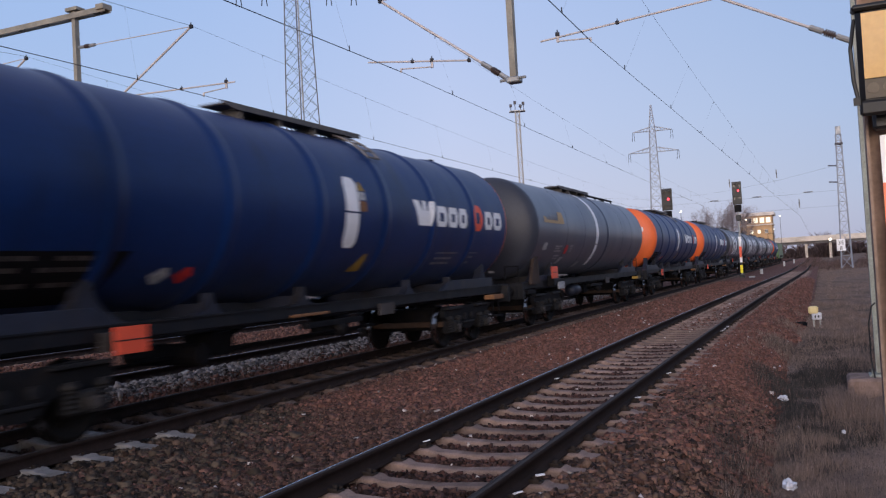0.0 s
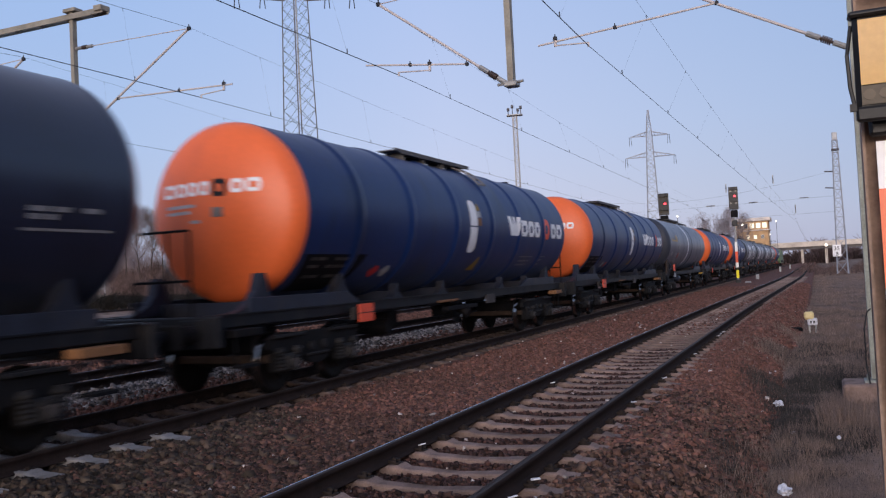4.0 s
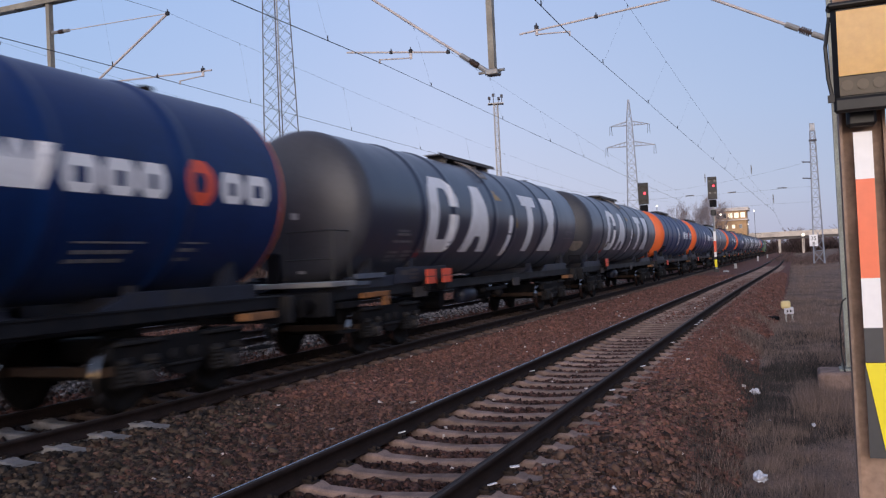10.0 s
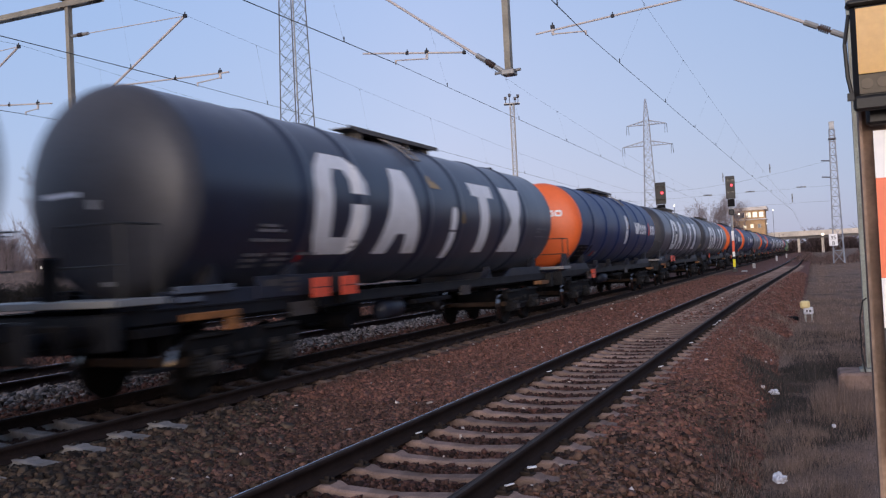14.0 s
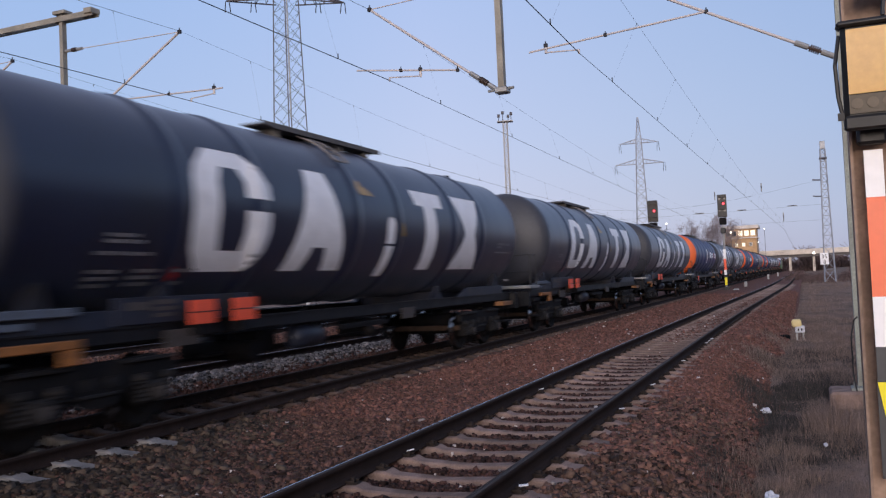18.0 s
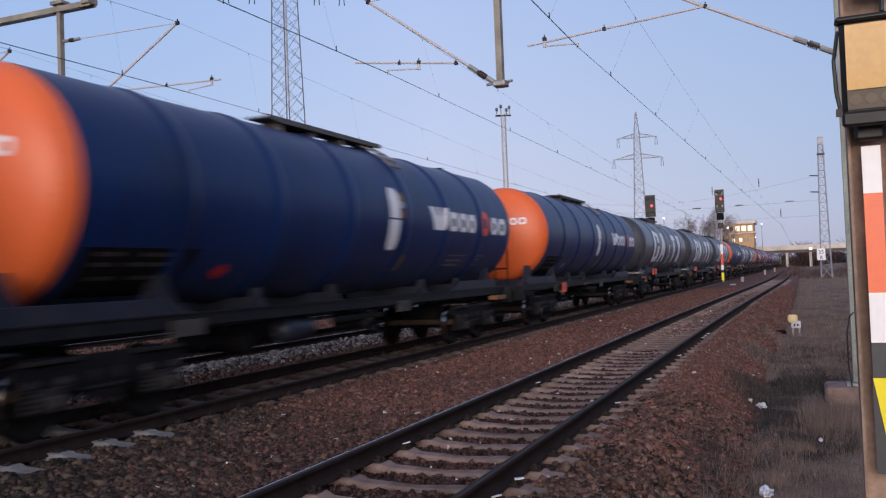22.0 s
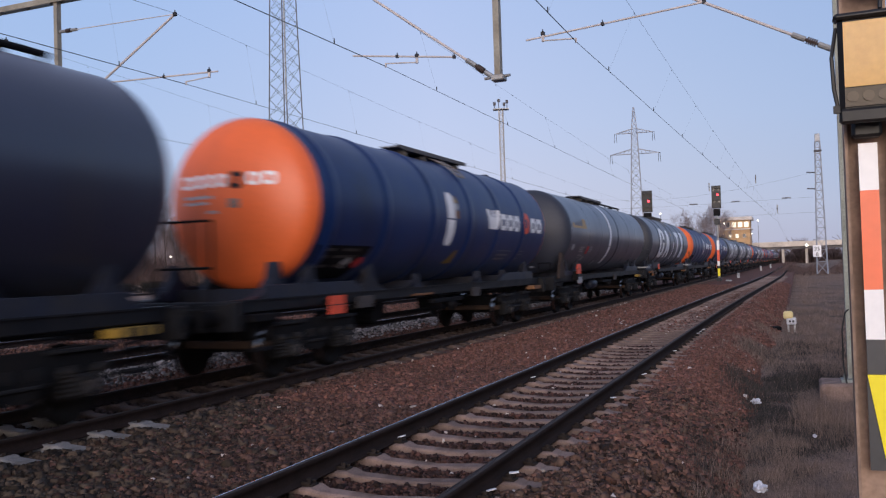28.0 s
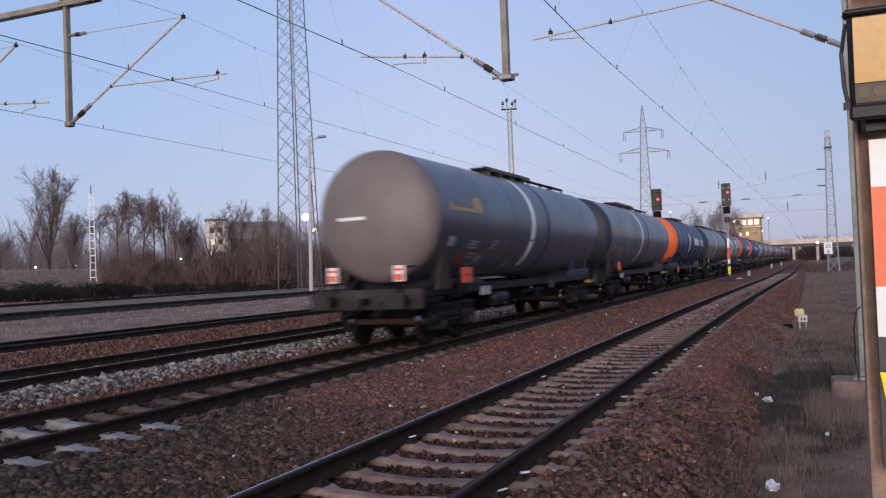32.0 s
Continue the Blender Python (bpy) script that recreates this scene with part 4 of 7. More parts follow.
            part("data_panel", wrap(bmesh.new(), [[(0.0, 0.15, 1.75), (0.58, 0.0, 2.05)]], yd, 1.56, 0.002, side), M_UNDER, w, "black painted data panel")
            words(w, ((0.44, 0.25, 0.75), (0.44, 1.0, 1.6), (0.32, 0.25, 0.6), (0.32, 0.8, 1.6), (0.16, 0.3, 0.8), (0.16, 0.95, 1.45)), yd, 1.60, side, M_BUFFER, 0.05)
            for k, colour in enumerate(signs):
                part("diamond_sign", wrap(bmesh.new(), [[(-0.10, 0.16, 0.24), (0.0, 0.02, 0.38), (0.10, 0.20, 0.30)]], length - 13.44 + 0.46 * k, 1.84, side=side), M_RED if colour == "red" else M_SCRIPT, w, colour + " diamond sign")
        if style == "grey":
            part("unloading_stripe", wrap(bmesh.new(), [plate_strip(-1.30, -0.62, 0, 0.36), plate_strip(-0.58, 1.34, 0, 0.36)], length - band - 0.18, 3.0, side=side), M_WHITE, w, "white band with a break")
            part("side_emblem", wrap(bmesh.new(), [[(-0.14, 0.0, 2.1), (-0.05, 0.0, 2.1)], [(-0.05, 1.45, 2.1), (0.22, 1.55, 2.02)], [(-0.05, 0.0, 0.3), (0.04, 0.0, 0.2)]], length - 15.68 - late, 3.12, side=side), M_OCHRE, w, "ochre painted shape")
            words(w, ((-0.03, 0.36, 1.4), (0.05, 0.7, 1.4)), length - 15.68 - late, 3.12, side, M_DIM, 0.06, "small dim painted letters")
            yq = length - 15.55 - late
            part("sticker", wrap(bmesh.new(), [plate_strip(0.25, 0.46, 0.0, 0.34)], yq, 1.94, side=side), M_SCRIPT, w, "white data square")
            words(w, ((0.34, 1.3, 1.95), (0.27, 1.3, 1.75), (0.20, 1.3, 1.9), (0.06, 1.5, 2.1), (-0.02, 1.5, 1.9), (0.36, 2.9, 3.3), (0.28, 2.9, 3.3), (0.20, 2.9, 3.2)), yq, 1.94, side, M_SCRIPT)
            part("sticker", wrap(bmesh.new(), [[(-0.16, 2.10, 2.40), (0.04, 2.26, 2.60)]], yq, 1.94, side=side), M_SCRIPT, w, "pale faded sticker")
            part("sticker", wrap(bmesh.new(), [[(-0.2, 4.6, 5.0), (-0.04, 4.76, 5.1)]], yq, 1.86, side=side), M_SCRIPT, w, "pale faded sticker")
            part("red_sign", wrap(bmesh.new(), [[(0.0, 0.05, 0.3), (0.15, 0.0, 0.36), (0.27, 0.08, 0.28)]], length - (14.48 if last else 13.2 + late), 1.75 if last else 2.08, side=side), M_RED, w)
    # underframe
    bm = bmesh.new()
    for s in (-1, 1):
        box(bm, s * 0.98, s * 1.10, 0.62, length - 0.62, 1.09, 1.28, 0.015)
        box(bm, s * 0.96, s * 1.13, 0.62, length - 0.62, 1.265, 1.29)
    box(bm, -0.25, 0.25, 0.62, length - 0.62, 0.98, 1.18, 0.015)
    for k in range(1, 7):
        y = length * k / 7
        box(bm, -1.0, 1.0, y - 0.05, y + 0.05, 1.05, 1.20)
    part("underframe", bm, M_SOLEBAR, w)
    for y in (0.62, length - 0.62):
        bm = bmesh.new()
        box(bm, -1.28, 1.28, y - 0.07, y + 0.07, 0.84, 1.28, 0.02)
        for s in (-1, 1):
            box(bm, s * 0.66, s * 1.09, y - 0.09, y + 0.09, 0.84, 1.24, 0.01)
        part("headstock", bm, M_HEADSTOCK if last else M_SOLEBAR, w)
    frame_plate(w, 1.5 if style != "grey" else 2.6, 4.9, 1.27, 1.50 if style != "grey" else 1.44, -0.5)
    frame_plate(w, length - 4.7, length - 1.35, 1.27, 1.50, 0.7)
    for y in {"blue": (1.95, length - 14.4, length - 12.2, length - 9.9, length - 6.0, length - 3.9, length - 1.9), "white_shapes": (yr + 0.6, yr + 2.6, length - 5.6, yf - 0.6), "grey": (yr + 0.8, yr + 2.4, yf - 2.3, yf - 0.5)}[style]:
        mid_one = yr + 3.2 < y < yf - 2.5
        bm = bmesh.new()
        for s in (-1, 1):
            # a flared web, wide on the frame and drawn out to a tip on the shell
            top = 1.58 if mid_one else 1.86
            side_line = [(0.40, 1.27), (0.20, 1.32), (0.10, 1.40), (0.05, 1.50), (0.03, top)] if mid_one else [(0.78, 1.27), (0.52, 1.33), (0.30, 1.44), (0.14, 1.60), (0.05, top)]
            o = side_line + [(-d, z) for d, z in reversed(side_line)]
            a = [bm.verts.new((s * 0.90, y + d, z)) for d, z in o]
            b = [bm.verts.new((s * (1.045 + 0.05 * (z - 1.27)), y + d, z)) for d, z in o]
            for i in range(len(o)):
                j = (i + 1) % len(o)
                bm.faces.new((a[i], a[j], b[j], b[i]))
            bm.faces.new(a[::-1])
            bm.faces.new(b)
        box(bm, -0.9, 0.9, y - 0.05, y + 0.05, 1.16, 1.44)
        bmesh.ops.recalc_face_normals(bm, faces=bm.faces)
        part("saddle", bm, M_SADDLE, w, "flared blue-grey tank saddle")
    for x in (-0.875, 0.875):
        buffer_part(w, x, 0.0, -1, M_HEADSTOCK if last else M_BOGIE)
        buffer_part(w, x, length, 1)
    bm = bmesh.new()
    box(bm, -0.06, 0.06, 0.22, 0.70, 0.98, 1.10, 0.01)
    rod(bm, (0, 0.05, 0.82), (0, 0.34, 1.02), 0.035, n=8)
    part("coupling_hook", bm, M_BOGIE, w)
    for yc in (2.62 if last else 3.05 if length < 18 else 3.35, length - 3.05):
        bg = bogie(w, yc)
        for dy in (-0.9, 0.9):
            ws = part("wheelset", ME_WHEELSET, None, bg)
            ws.matrix_basis = pose(0, yc + dy, 0.46)
            WHEELSETS.append((ws, yc + dy))
    # brake gear, valves and steps between the bogies
    ym = length / 2
    bm = bmesh.new()
    rod(bm, (-0.7, ym - 2.6, 0.72), (0.7, ym - 2.6, 0.72), 0.16, n=14)
    part("air_reservoir", bm, M_UNDER, w)
    for s in (-1, 1):
        bm = bmesh.new()
        if style == "blue" and not platform:
            part("brake_pipe", box(bm, s * 1.11, s * 1.15, length - 10.4, length - 9.3, 1.10, 1.15, 0.01), M_RUST_ORANGE, w, "ochre brake pipe")
            bm = bmesh.new()
        lathe_y(bm, [(length - 11.45, 0.03), (length - 11.42, 0.13), (length - 11.34, 0.20), (length - 10.62, 0.20), (length - 10.54, 0.13), (length - 10.51, 0.03)], 0.86, 16)
        bmesh.ops.translate(bm, verts=bm.verts, vec=(s * 0.86, 0, 0))
        if platform or style != "blue":
            part("air_tank", bm, M_PLATE, w, "blue-grey compressed air tank", smooth=True)
        for yh in (0.50, length - 0.50):
            way = -1 if yh < 1 else 1
            sag_ = [(0.0, 1.02), (0.10, 0.86), (0.20, 0.74), (0.32, 0.70), (0.42, 0.76)]
            bm = bmesh.new()
            for (a, za), (b, zb) in zip(sag_, sag_[1:]):
                rod(bm, (s * 0.34, yh + way * a, za), (s * 0.34, yh + way * b, zb), 0.026, n=8)
            part("brake_hose", bm, M_BLACK, w, "black rubber brake hose")
    bm = bmesh.new()
    for dy in (-1.9, 1.7):
        box(bm, -0.3, 0.3, ym + dy, ym + dy + 0.5, 0.62, 0.98, 0.02)
    rod(bm, (0.25, ym - 3.4, 0.70), (0.25, ym + 3.4, 0.70), 0.03, n=8)
    rod(bm, (-0.25, ym - 3.4, 0.62), (-0.25, ym + 3.4, 0.62), 0.03, n=8)
    part("brake_rigging", bm, M_BOGIE, w)
    for s in (-1, 1):
        bm = bmesh.new()
        rod(bm, (s * 0.1, ym + 0.4, 1.28), (s * 1.22, ym + 0.4, 0.80), 0.07, n=12)
        rod(bm, (s * 1.15, ym + 0.4, 0.83), (s * 1.25, ym + 0.4, 0.78), 0.11, n=12)
        box(bm, s * 1.0, s * 1.16, ym - 0.6, ym + 1.2, 0.90, 0.99, 0.01)
        part("outlet_valve", bm, M_UNDER, w)
        bm = bmesh.new()
        box(bm, s * 1.11, s * 1.14, ym + 1.9, ym + 2.5, 0.95, 1.17, 0.005)
        part("data_plate", bm, M_BUFFER, w, "flat grey data plate")
        bm = bmesh.new()
        box(bm, s * 1.12, s * 1.16, 4.45, 5.10, 0.98, 1.20, 0.005)
        part("data_plate", bm, M_SCRIPT if style == "grey" else M_BUFFER, w, "pale data plate" if style == "grey" else "grimy grey data plate")
        for yst, zz in ((length - 1.7, 0.98), (1.0, 0.98)):
            bm = bmesh.new()
            box(bm, s * 1.10, s * 1.30, yst + 0.02, yst + 0.50, 0.52, 0.56, 0.0)
            for dy in (0.03, 0.47):
                rod(bm, (s * 1.2, yst + dy, 0.54), (s * 1.2, yst + dy, zz), 0.018, n=6)
            stp = part("step", bm, M_UNDER, w, "dark steel shunter's step")
            striped = style == "grey" and yst > 3
            part("step_edge", box(bmesh.new(), s * 1.05, s * 1.30, yst - 0.1, yst + 0.60, zz - 0.02, zz + 0.09, 0.01), M_HAZARD if striped else M_RUST_ORANGE if yst > 3 else M_UNDER, stp, "yellow and black striped bar" if striped else "rusty ochre bar" if yst > 3 else "")
            if striped:
                for k in range(3):
                    part("stripe", box(bmesh.new(), s * 1.295, s * 1.304, yst + 0.02 + k * 0.2, yst + 0.12 + k * 0.2, zz - 0.022, zz + 0.092), M_BLACK, stp)
        zp = 0.94 if style == "blue" else 1.33 if style == "grey" else 1.25
        yp = length - {"blue": 14.25, "grey": 14.65 + late, "white_shapes": 14.5}[style]
        wide, tall = (0.52, 0.32) if style != "grey" else (0.60, 0.36)
        for k in range(0 if not plated else 2 if style == "white_shapes" and platform and length > 19.1 else 1):
            ya = yp + k * 0.93
            pl = part("hazard_plate", box(bmesh.new(), s * 1.30, s * 1.33, ya, ya + wide, zp, zp + tall, 0.004), M_PLACARD, w, "orange hazard plate")
            part("plate_line", box(bmesh.new(), s * 1.325, s * 1.334, ya, ya + wide, zp + tall / 2 - 0.008, zp + tall / 2 + 0.008), M_BLACK, pl)
            part("plate_bracket", box(bmesh.new(), s * 1.08, s * 1.30, ya + 0.20, ya + 0.26, 1.1, max(1.2, zp + 0.1)), M_UNDER, pl)
    # top walkway, dome hatch and ladder
    y0 = length - 10.9 - late if style == "grey" else 7.6
    y1 = y0 + 4.25
    zt = Z_TANK + R_TANK
    bm = bmesh.new()
    for x in (-0.36, 0.36):
        box(bm, x - 0.20, x + 0.20, y0, y1, zt + 0.055, zt + 0.08)
    for y in np.linspace(y0 + 0.5, y1 - 0.5, 4):
        box(bm, -0.56, 0.56, y - 0.02, y + 0.02, zt - 0.11, zt + 0.055)
    wk = part("walkway", bm, M_GRATING, w, "dark steel grating walkway")
    for x in (-0.58, 0.58):
        # toe board, cut back under its rear end
        bm = bmesh.new()
        o = [(y0, zt + 0.075), (y0 + 0.35, zt + 0.02), (y1, zt + 0.03), (y1, zt + 0.115), (y0, zt + 0.115)]
        a = [bm.verts.new((x - 0.012, y, z)) for y, z in o]
        b = [bm.verts.new((x + 0.012, y, z)) for y, z in o]
        for k in range(5):
            m = (k + 1) % 5
            bm.faces.new((a[k], a[m], b[m], b[k]))
        bm.faces.new(a[::-1])
        bm.faces.new(b)
        bmesh.ops.recalc_face_normals(bm, faces=bm.faces)
        part("toe_board", bm, M_GRATING, wk)
    bm = bmesh.new()
    yh = y0 + 1.4
    rod(bm, (0, yh, zt - 0.05), (0, yh, zt + 0.16), 0.28, n=18)
    rod(bm, (0, yh, zt + 0.16), (0, yh, zt + 0.20), 0.32, n=18)
    part("manhole_dome", bm, M_UNDER, w)
    if style == "grey":
        part("roof_rail", rod(bmesh.new(), (0.34, y1 - 0.1, zt + 0.06), (0.34, yf - 0.7, zt + 0.06), 0.045, n=8), M_UNDER, w, "thin dark pipe rail")
        for y in np.linspace(y1 + 0.6, yf - 0.8, 4):
            part("rail_bracket", box(bmesh.new(), 0.31, 0.37, y - 0.03, y + 0.03, zt - 0.08, zt + 0.06), M_UNDER, w)
    else:
        # short ladder from the walkway down over the shoulder of the tank
        yl = length - (10.35 if style == "white_shapes" else 7.75)
        for s in (-1, 1):
            curve = [(s * (R_TANK + 0.09) * math.sin(a), Z_TANK + (R_TANK + 0.09) * math.cos(a)) for a in (0.30, 0.45, 0.60, 0.75, 0.88)]
            for dy in (0.0, 0.42):
                bm = bmesh.new()
                for (xa, za), (xb, zb) in zip(curve, curve[1:]):
                    bar(bm, (xa, yl + dy, za), (xb, yl + dy, zb), 0.07, 0.025)
                part("ladder_rail", bm, M_LADDER, w, "grey steel ladder rail")
            for xa, za in curve[1:]:
                part("ladder_rung", bar(bmesh.new(), (xa, yl, za), (xa, yl + 0.42, za), 0.03), M_LADDER, w)
    bm = bmesh.new()
    rod(bm, (0, yf - 1.2, zt - 0.03), (0, yf - 1.2, zt + 0.12), 0.11, n=12)
    part("relief_valve", bm, M_UNDER, w)
    if platform:
        bm = bmesh.new()
        box(bm, -1.35, 1.35, 0.50, 1.40, 1.36, 1.45, 0.01)
        pf = part("end_platform", bm, M_GALV, w, "grey steel brakeman's platform")
        bars = [((x, 0.68, 1.44), (x, 0.68, 2.35)) for x in (-1.3, -0.35, 0.35, 1.3)]
        for z in (1.85, 2.35):
            bars += [((-1.3, 0.68, z), (-0.35, 0.68, z)), ((0.35, 0.68, z), (1.3, 0.68, z))]
        for k in (-1, 1):
            bars += [((k * 1.3, 0.68, 2.35), (k * 1.3, 1.3, 2.35)), ((k * 1.3, 1.3, 1.44), (k * 1.3, 1.3, 2.35))]
        for p_, q_ in bars:
            part("railing_bar", rod(bmesh.new(), p_, q_, 0.015, n=6), M_BLACK, pf)
        bm = bmesh.new()
        box(bm, -0.12, 0.12, 0.72, 0.9, 1.44, 2.0, 0.03)
        part("handbrake_stand", bm, M_UNDER, pf)
        if style == "white_shapes":
            for s in (-1, 1):
                bm = bmesh.new()
                box(bm, s * 1.20, s * 1.30, 1.80, 2.92, 1.10, 1.20, 0.012)
                box(bm, s * 1.22, s * 1.30, 2.66, 2.92, 0.92, 1.10, 0.012)
                part("brake_bracket", bm, M_OCHRE_STEEL, w, "ochre brake lever bracket")
                part("side_board", box(bmesh.new(), s * 1.12, s * 1.20, 1.76, 2.95, 1.46, 1.56, 0.01), M_BOARD_BLUE, w, "pale blue-grey board")
                part("side_board", box(bmesh.new(), s * 1.12, s * 1.18, 1.76, 2.30, 1.34, 1.42, 0.01), M_BOARD_BLUE, w, "pale blue-grey board")
                pn = part("frame_panel", box(bmesh.new(), s * 1.12, s * 1.16, 3.55, 6.3, 1.30, 1.64, 0.01), M_SADDLE, w, "dark blue-grey side panel")
                for ya_, yb_, za_, zb_ in ((3.75, 4.15, 1.48, 1.58), (4.22, 4.66, 1.54, 1.60), (4.22, 4.66, 1.46, 1.51), (4.22, 4.60, 1.38, 1.43)):
                    part("data_plate", box(bmesh.new(), s * 1.158, s * 1.166, ya_, yb_, za_, zb_), M_BUFFER, pn, "small grey writing plate")
    else:
        for s in (-1, 1):
            if style == "blue":
                continue
            for p_, q_ in (((s * 1.15, 0.62, 1.26), (s * 1.15, 0.62, 1.76)), ((s * 1.15, 0.62, 1.75), (s * 0.75, 0.62, 1.75)), ((s * 0.75, 0.62, 1.76), (s * 0.75, 0.62, 1.26))):
                part("handrail_bar", rod(bmesh.new(), p_, q_, 0.018, n=6), M_UNDER, w)
        if style == "blue":
            # tall shunter's handrail before the tank end
            for p_, q_ in (((0.42, 0.62, 1.26), (0.42, 0.62, 2.48)), ((0.80, 0.62, 1.26), (0.80, 0.62, 2.48)), ((-0.05, 0.62, 2.48), (0.80, 0.62, 2.48)), ((-0.20, 0.62, 1.78), (0.80, 0.62, 1.78)), ((-0.20, 0.62, 1.26), (-0.20, 0.62, 1.78))):
                part("handrail_bar", rod(bmesh.new(), p_, q_, 0.020, n=6), M_UNDER, w)
        if style == "grey":
            for s in (-1, 1):
                bm = bmesh.new()
                o = [(1.55, 1.22), (2.35, 1.22), (2.25, 2.1), (1.95, 2.1)]
                a = [bm.verts.new((s * 1.12, y, z)) for y, z in o]
                b = [bm.verts.new((s * 1.20, y, z)) for y, z in o]
                for i in range(4):
                    j = (i + 1) % 4
                    bm.faces.new((a[i], a[j], b[j], b[i]))
                bm.faces.new(a[::-1])
                bm.faces.new(b)
                bmesh.ops.recalc_face_normals(bm, faces=bm.faces)
                part("end_gusset", bm, M_GUSSET, w, "rust-stained gusset plate")
    # rear end marks
    if style == "blue":
        for dx, wd in ((-1.00, 0.30), (-0.66, 0.22), (-0.40, 0.20), (-0.16, 0.20), (0.42, 0.22), (0.68, 0.24)):
            part("end_emblem", dome_patch(hollow(dx, wd, 3.14, 3.36), yr), M_WHITE, w, "small white painted shape")
        part("end_emblem", dome_patch(hollow(0.09, 0.26, 3.10, 3.38, 0.08), yr), M_SOLEBAR, w, "dark painted ring")
        part("end_plate", box(bmesh.new(), 0.10, 0.28, yr - DOME - 0.02, yr - DOME + 0.1, 2.78, 2.93), M_LADDER, w, "small grey plate")
        for h, a, b in ((2.96, -0.9, -0.25), (2.86, -0.9, -0.35), (2.70, -0.35, -0.15)):
            part("sticker", dome_patch([[(h, a, b), (h + 0.05, a, b)]], yr), M_SCRIPT, w)
    else:
        part("end_stripe", dome_patch([[(2.80, -0.80, -0.06), (2.87, -0.80, -0.06)]], yr), M_WHITE, w, "short white bar")
        if not last:
            part("sticker", dome_patch([[(2.62, 0.10, 0.24), (2.74, 0.10, 0.24)]], yr), M_SCRIPT, w, "small pale sticker")
            part("sticker", dome_patch([[(1.60, 0.02, 0.18), (1.66, 0.02, 0.18)]], yr), M_SCRIPT, w, "small pale sticker")
    return w


build_track("railway_track", "near railway track with rusty rails on concrete sleepers", X_NEAR, sway, 7.10 - 0.617 * 29, 178, 620, step=0.617, worn=(M_RAILHEAD, M_RAILTOP), guides=True)
build_track("railway_track", "railway track with rusty rails on concrete sleepers", X_RAILS, still, 6.60 - 0.665 * 25, 165, 620, pale=(24, 25, 26, 27, 28), sleeper=ME_SLEEPER_OILY, step=0.665, worn=(M_RAILTOP, M_RAILTOP))
build_track("railway_track", "railway track half sunk in dark ballast", X_THIRD, still, 0.2 - 0.6 * 17, 127, 300)
build_track("railway_track", "old railway track beside dry grass", X_FOURTH, still, 0.2 - 0.6 * 17, 87, 200)

# from the locomotive back to the train's tail: paint, end platform, place of the front buffers along the train
LABELS = {("blue", False): "dark blue ribbed tank wagon with orange rear end", ("blue", True): "dark blue tank wagon with orange end and brakeman's platform", ("white_shapes", False): "anthracite ribbed tank wagon with big white painted shapes", ("white_shapes", True): "anthracite tank wagon with big white shapes and end platform", ("grey", False): "dusty grey tank wagon with a white band and ochre mark"}
CONSIST = [("blue", 0, 172.95), ("white_shapes", 0, 153.9), ("white_shapes", 0, 134.9), ("white_shapes", 0, 115.9), ("white_shapes", 0, 96.8), ("blue", 0, 77.6), ("blue", 0, 58.5), ("grey", 0, 39.9), ("blue", 0, 21.75), ("blue", 0, 2.98), ("white_shapes", 0, -15.7), ("white_shapes", 1, -35.0), ("blue", 1, -54.25), ("white_shapes", 1, -72.95), ("white_shapes", 1, -92.3), ("white_shapes", 1, -111.95), ("blue", 2, -131.2), ("blue", 1, -150.3), ("white_shapes", 1, -169.1), ("grey", 0, -188.15), ("blue", 0, -207.0), ("grey", 0, -224.4), ("grey", 0, -242.3), (None, 0, -259.75)]
TRAIN = []
SIGNS = {9: ("red", "white"), 12: ("red", "white"), 16: ("white",), 17: ("red",)}  # hazard diamonds differ from wagon to wagon
for i, ((style_, plat, front), (_, _, behind)) in enumerate(zip(CONSIST, CONSIST[1:])):
    size = front - behind - 0.02
    wag = tank_wagon("tank_wagon", LABELS[style_, plat == 1], style_, size, plat == 1, behind < -259, 0.1 if plat == 2 else 0.0, SIGNS.get(i, ("white", "red")), i != 17)
    wag.matrix_basis = pose(X_TRAIN, front - size, 0)
    TRAIN.append((wag, front - size))
LAST = TRAIN[-1][0]
tagged(LAST, "dusty grey last tank wagon with two red-white tail plates")


def polar(az, r):
    return r * math.sin(radians(az)), r * math.cos(radians(az))


def height_at(el, r):
    return EYE[2] + r * math.tan(radians(el))


# ---- tail plates and locomotive ----
for s in (-1, 1):
    bm = bmesh.new()
    box(bm, s * 0.80 - 0.125, s * 0.80 + 0.125, 0.46, 0.50, 1.44, 1.78, 0.01)
    tp = part("tail_plate", bm, M_RETRO, LAST, "red and white reflective tail plate")
    bm = bmesh.new()
    box(bm, s * 0.80 - 0.09, s * 0.80 + 0.09, 0.452, 0.459, 1.47, 1.60)
    box(bm, s * 0.80 - 0.09, s * 0.80 + 0.09, 0.452, 0.459, 1.67, 1.72)
    part("red_field", bm, M_PLACARD, tp)
    bm = bmesh.new()
    box(bm, s * 0.80 - 0.03, s * 0.80 + 0.03, 0.50, 0.55, 1.20, 1.50)
    part("plate_holder", bm, M_UNDER, tp)


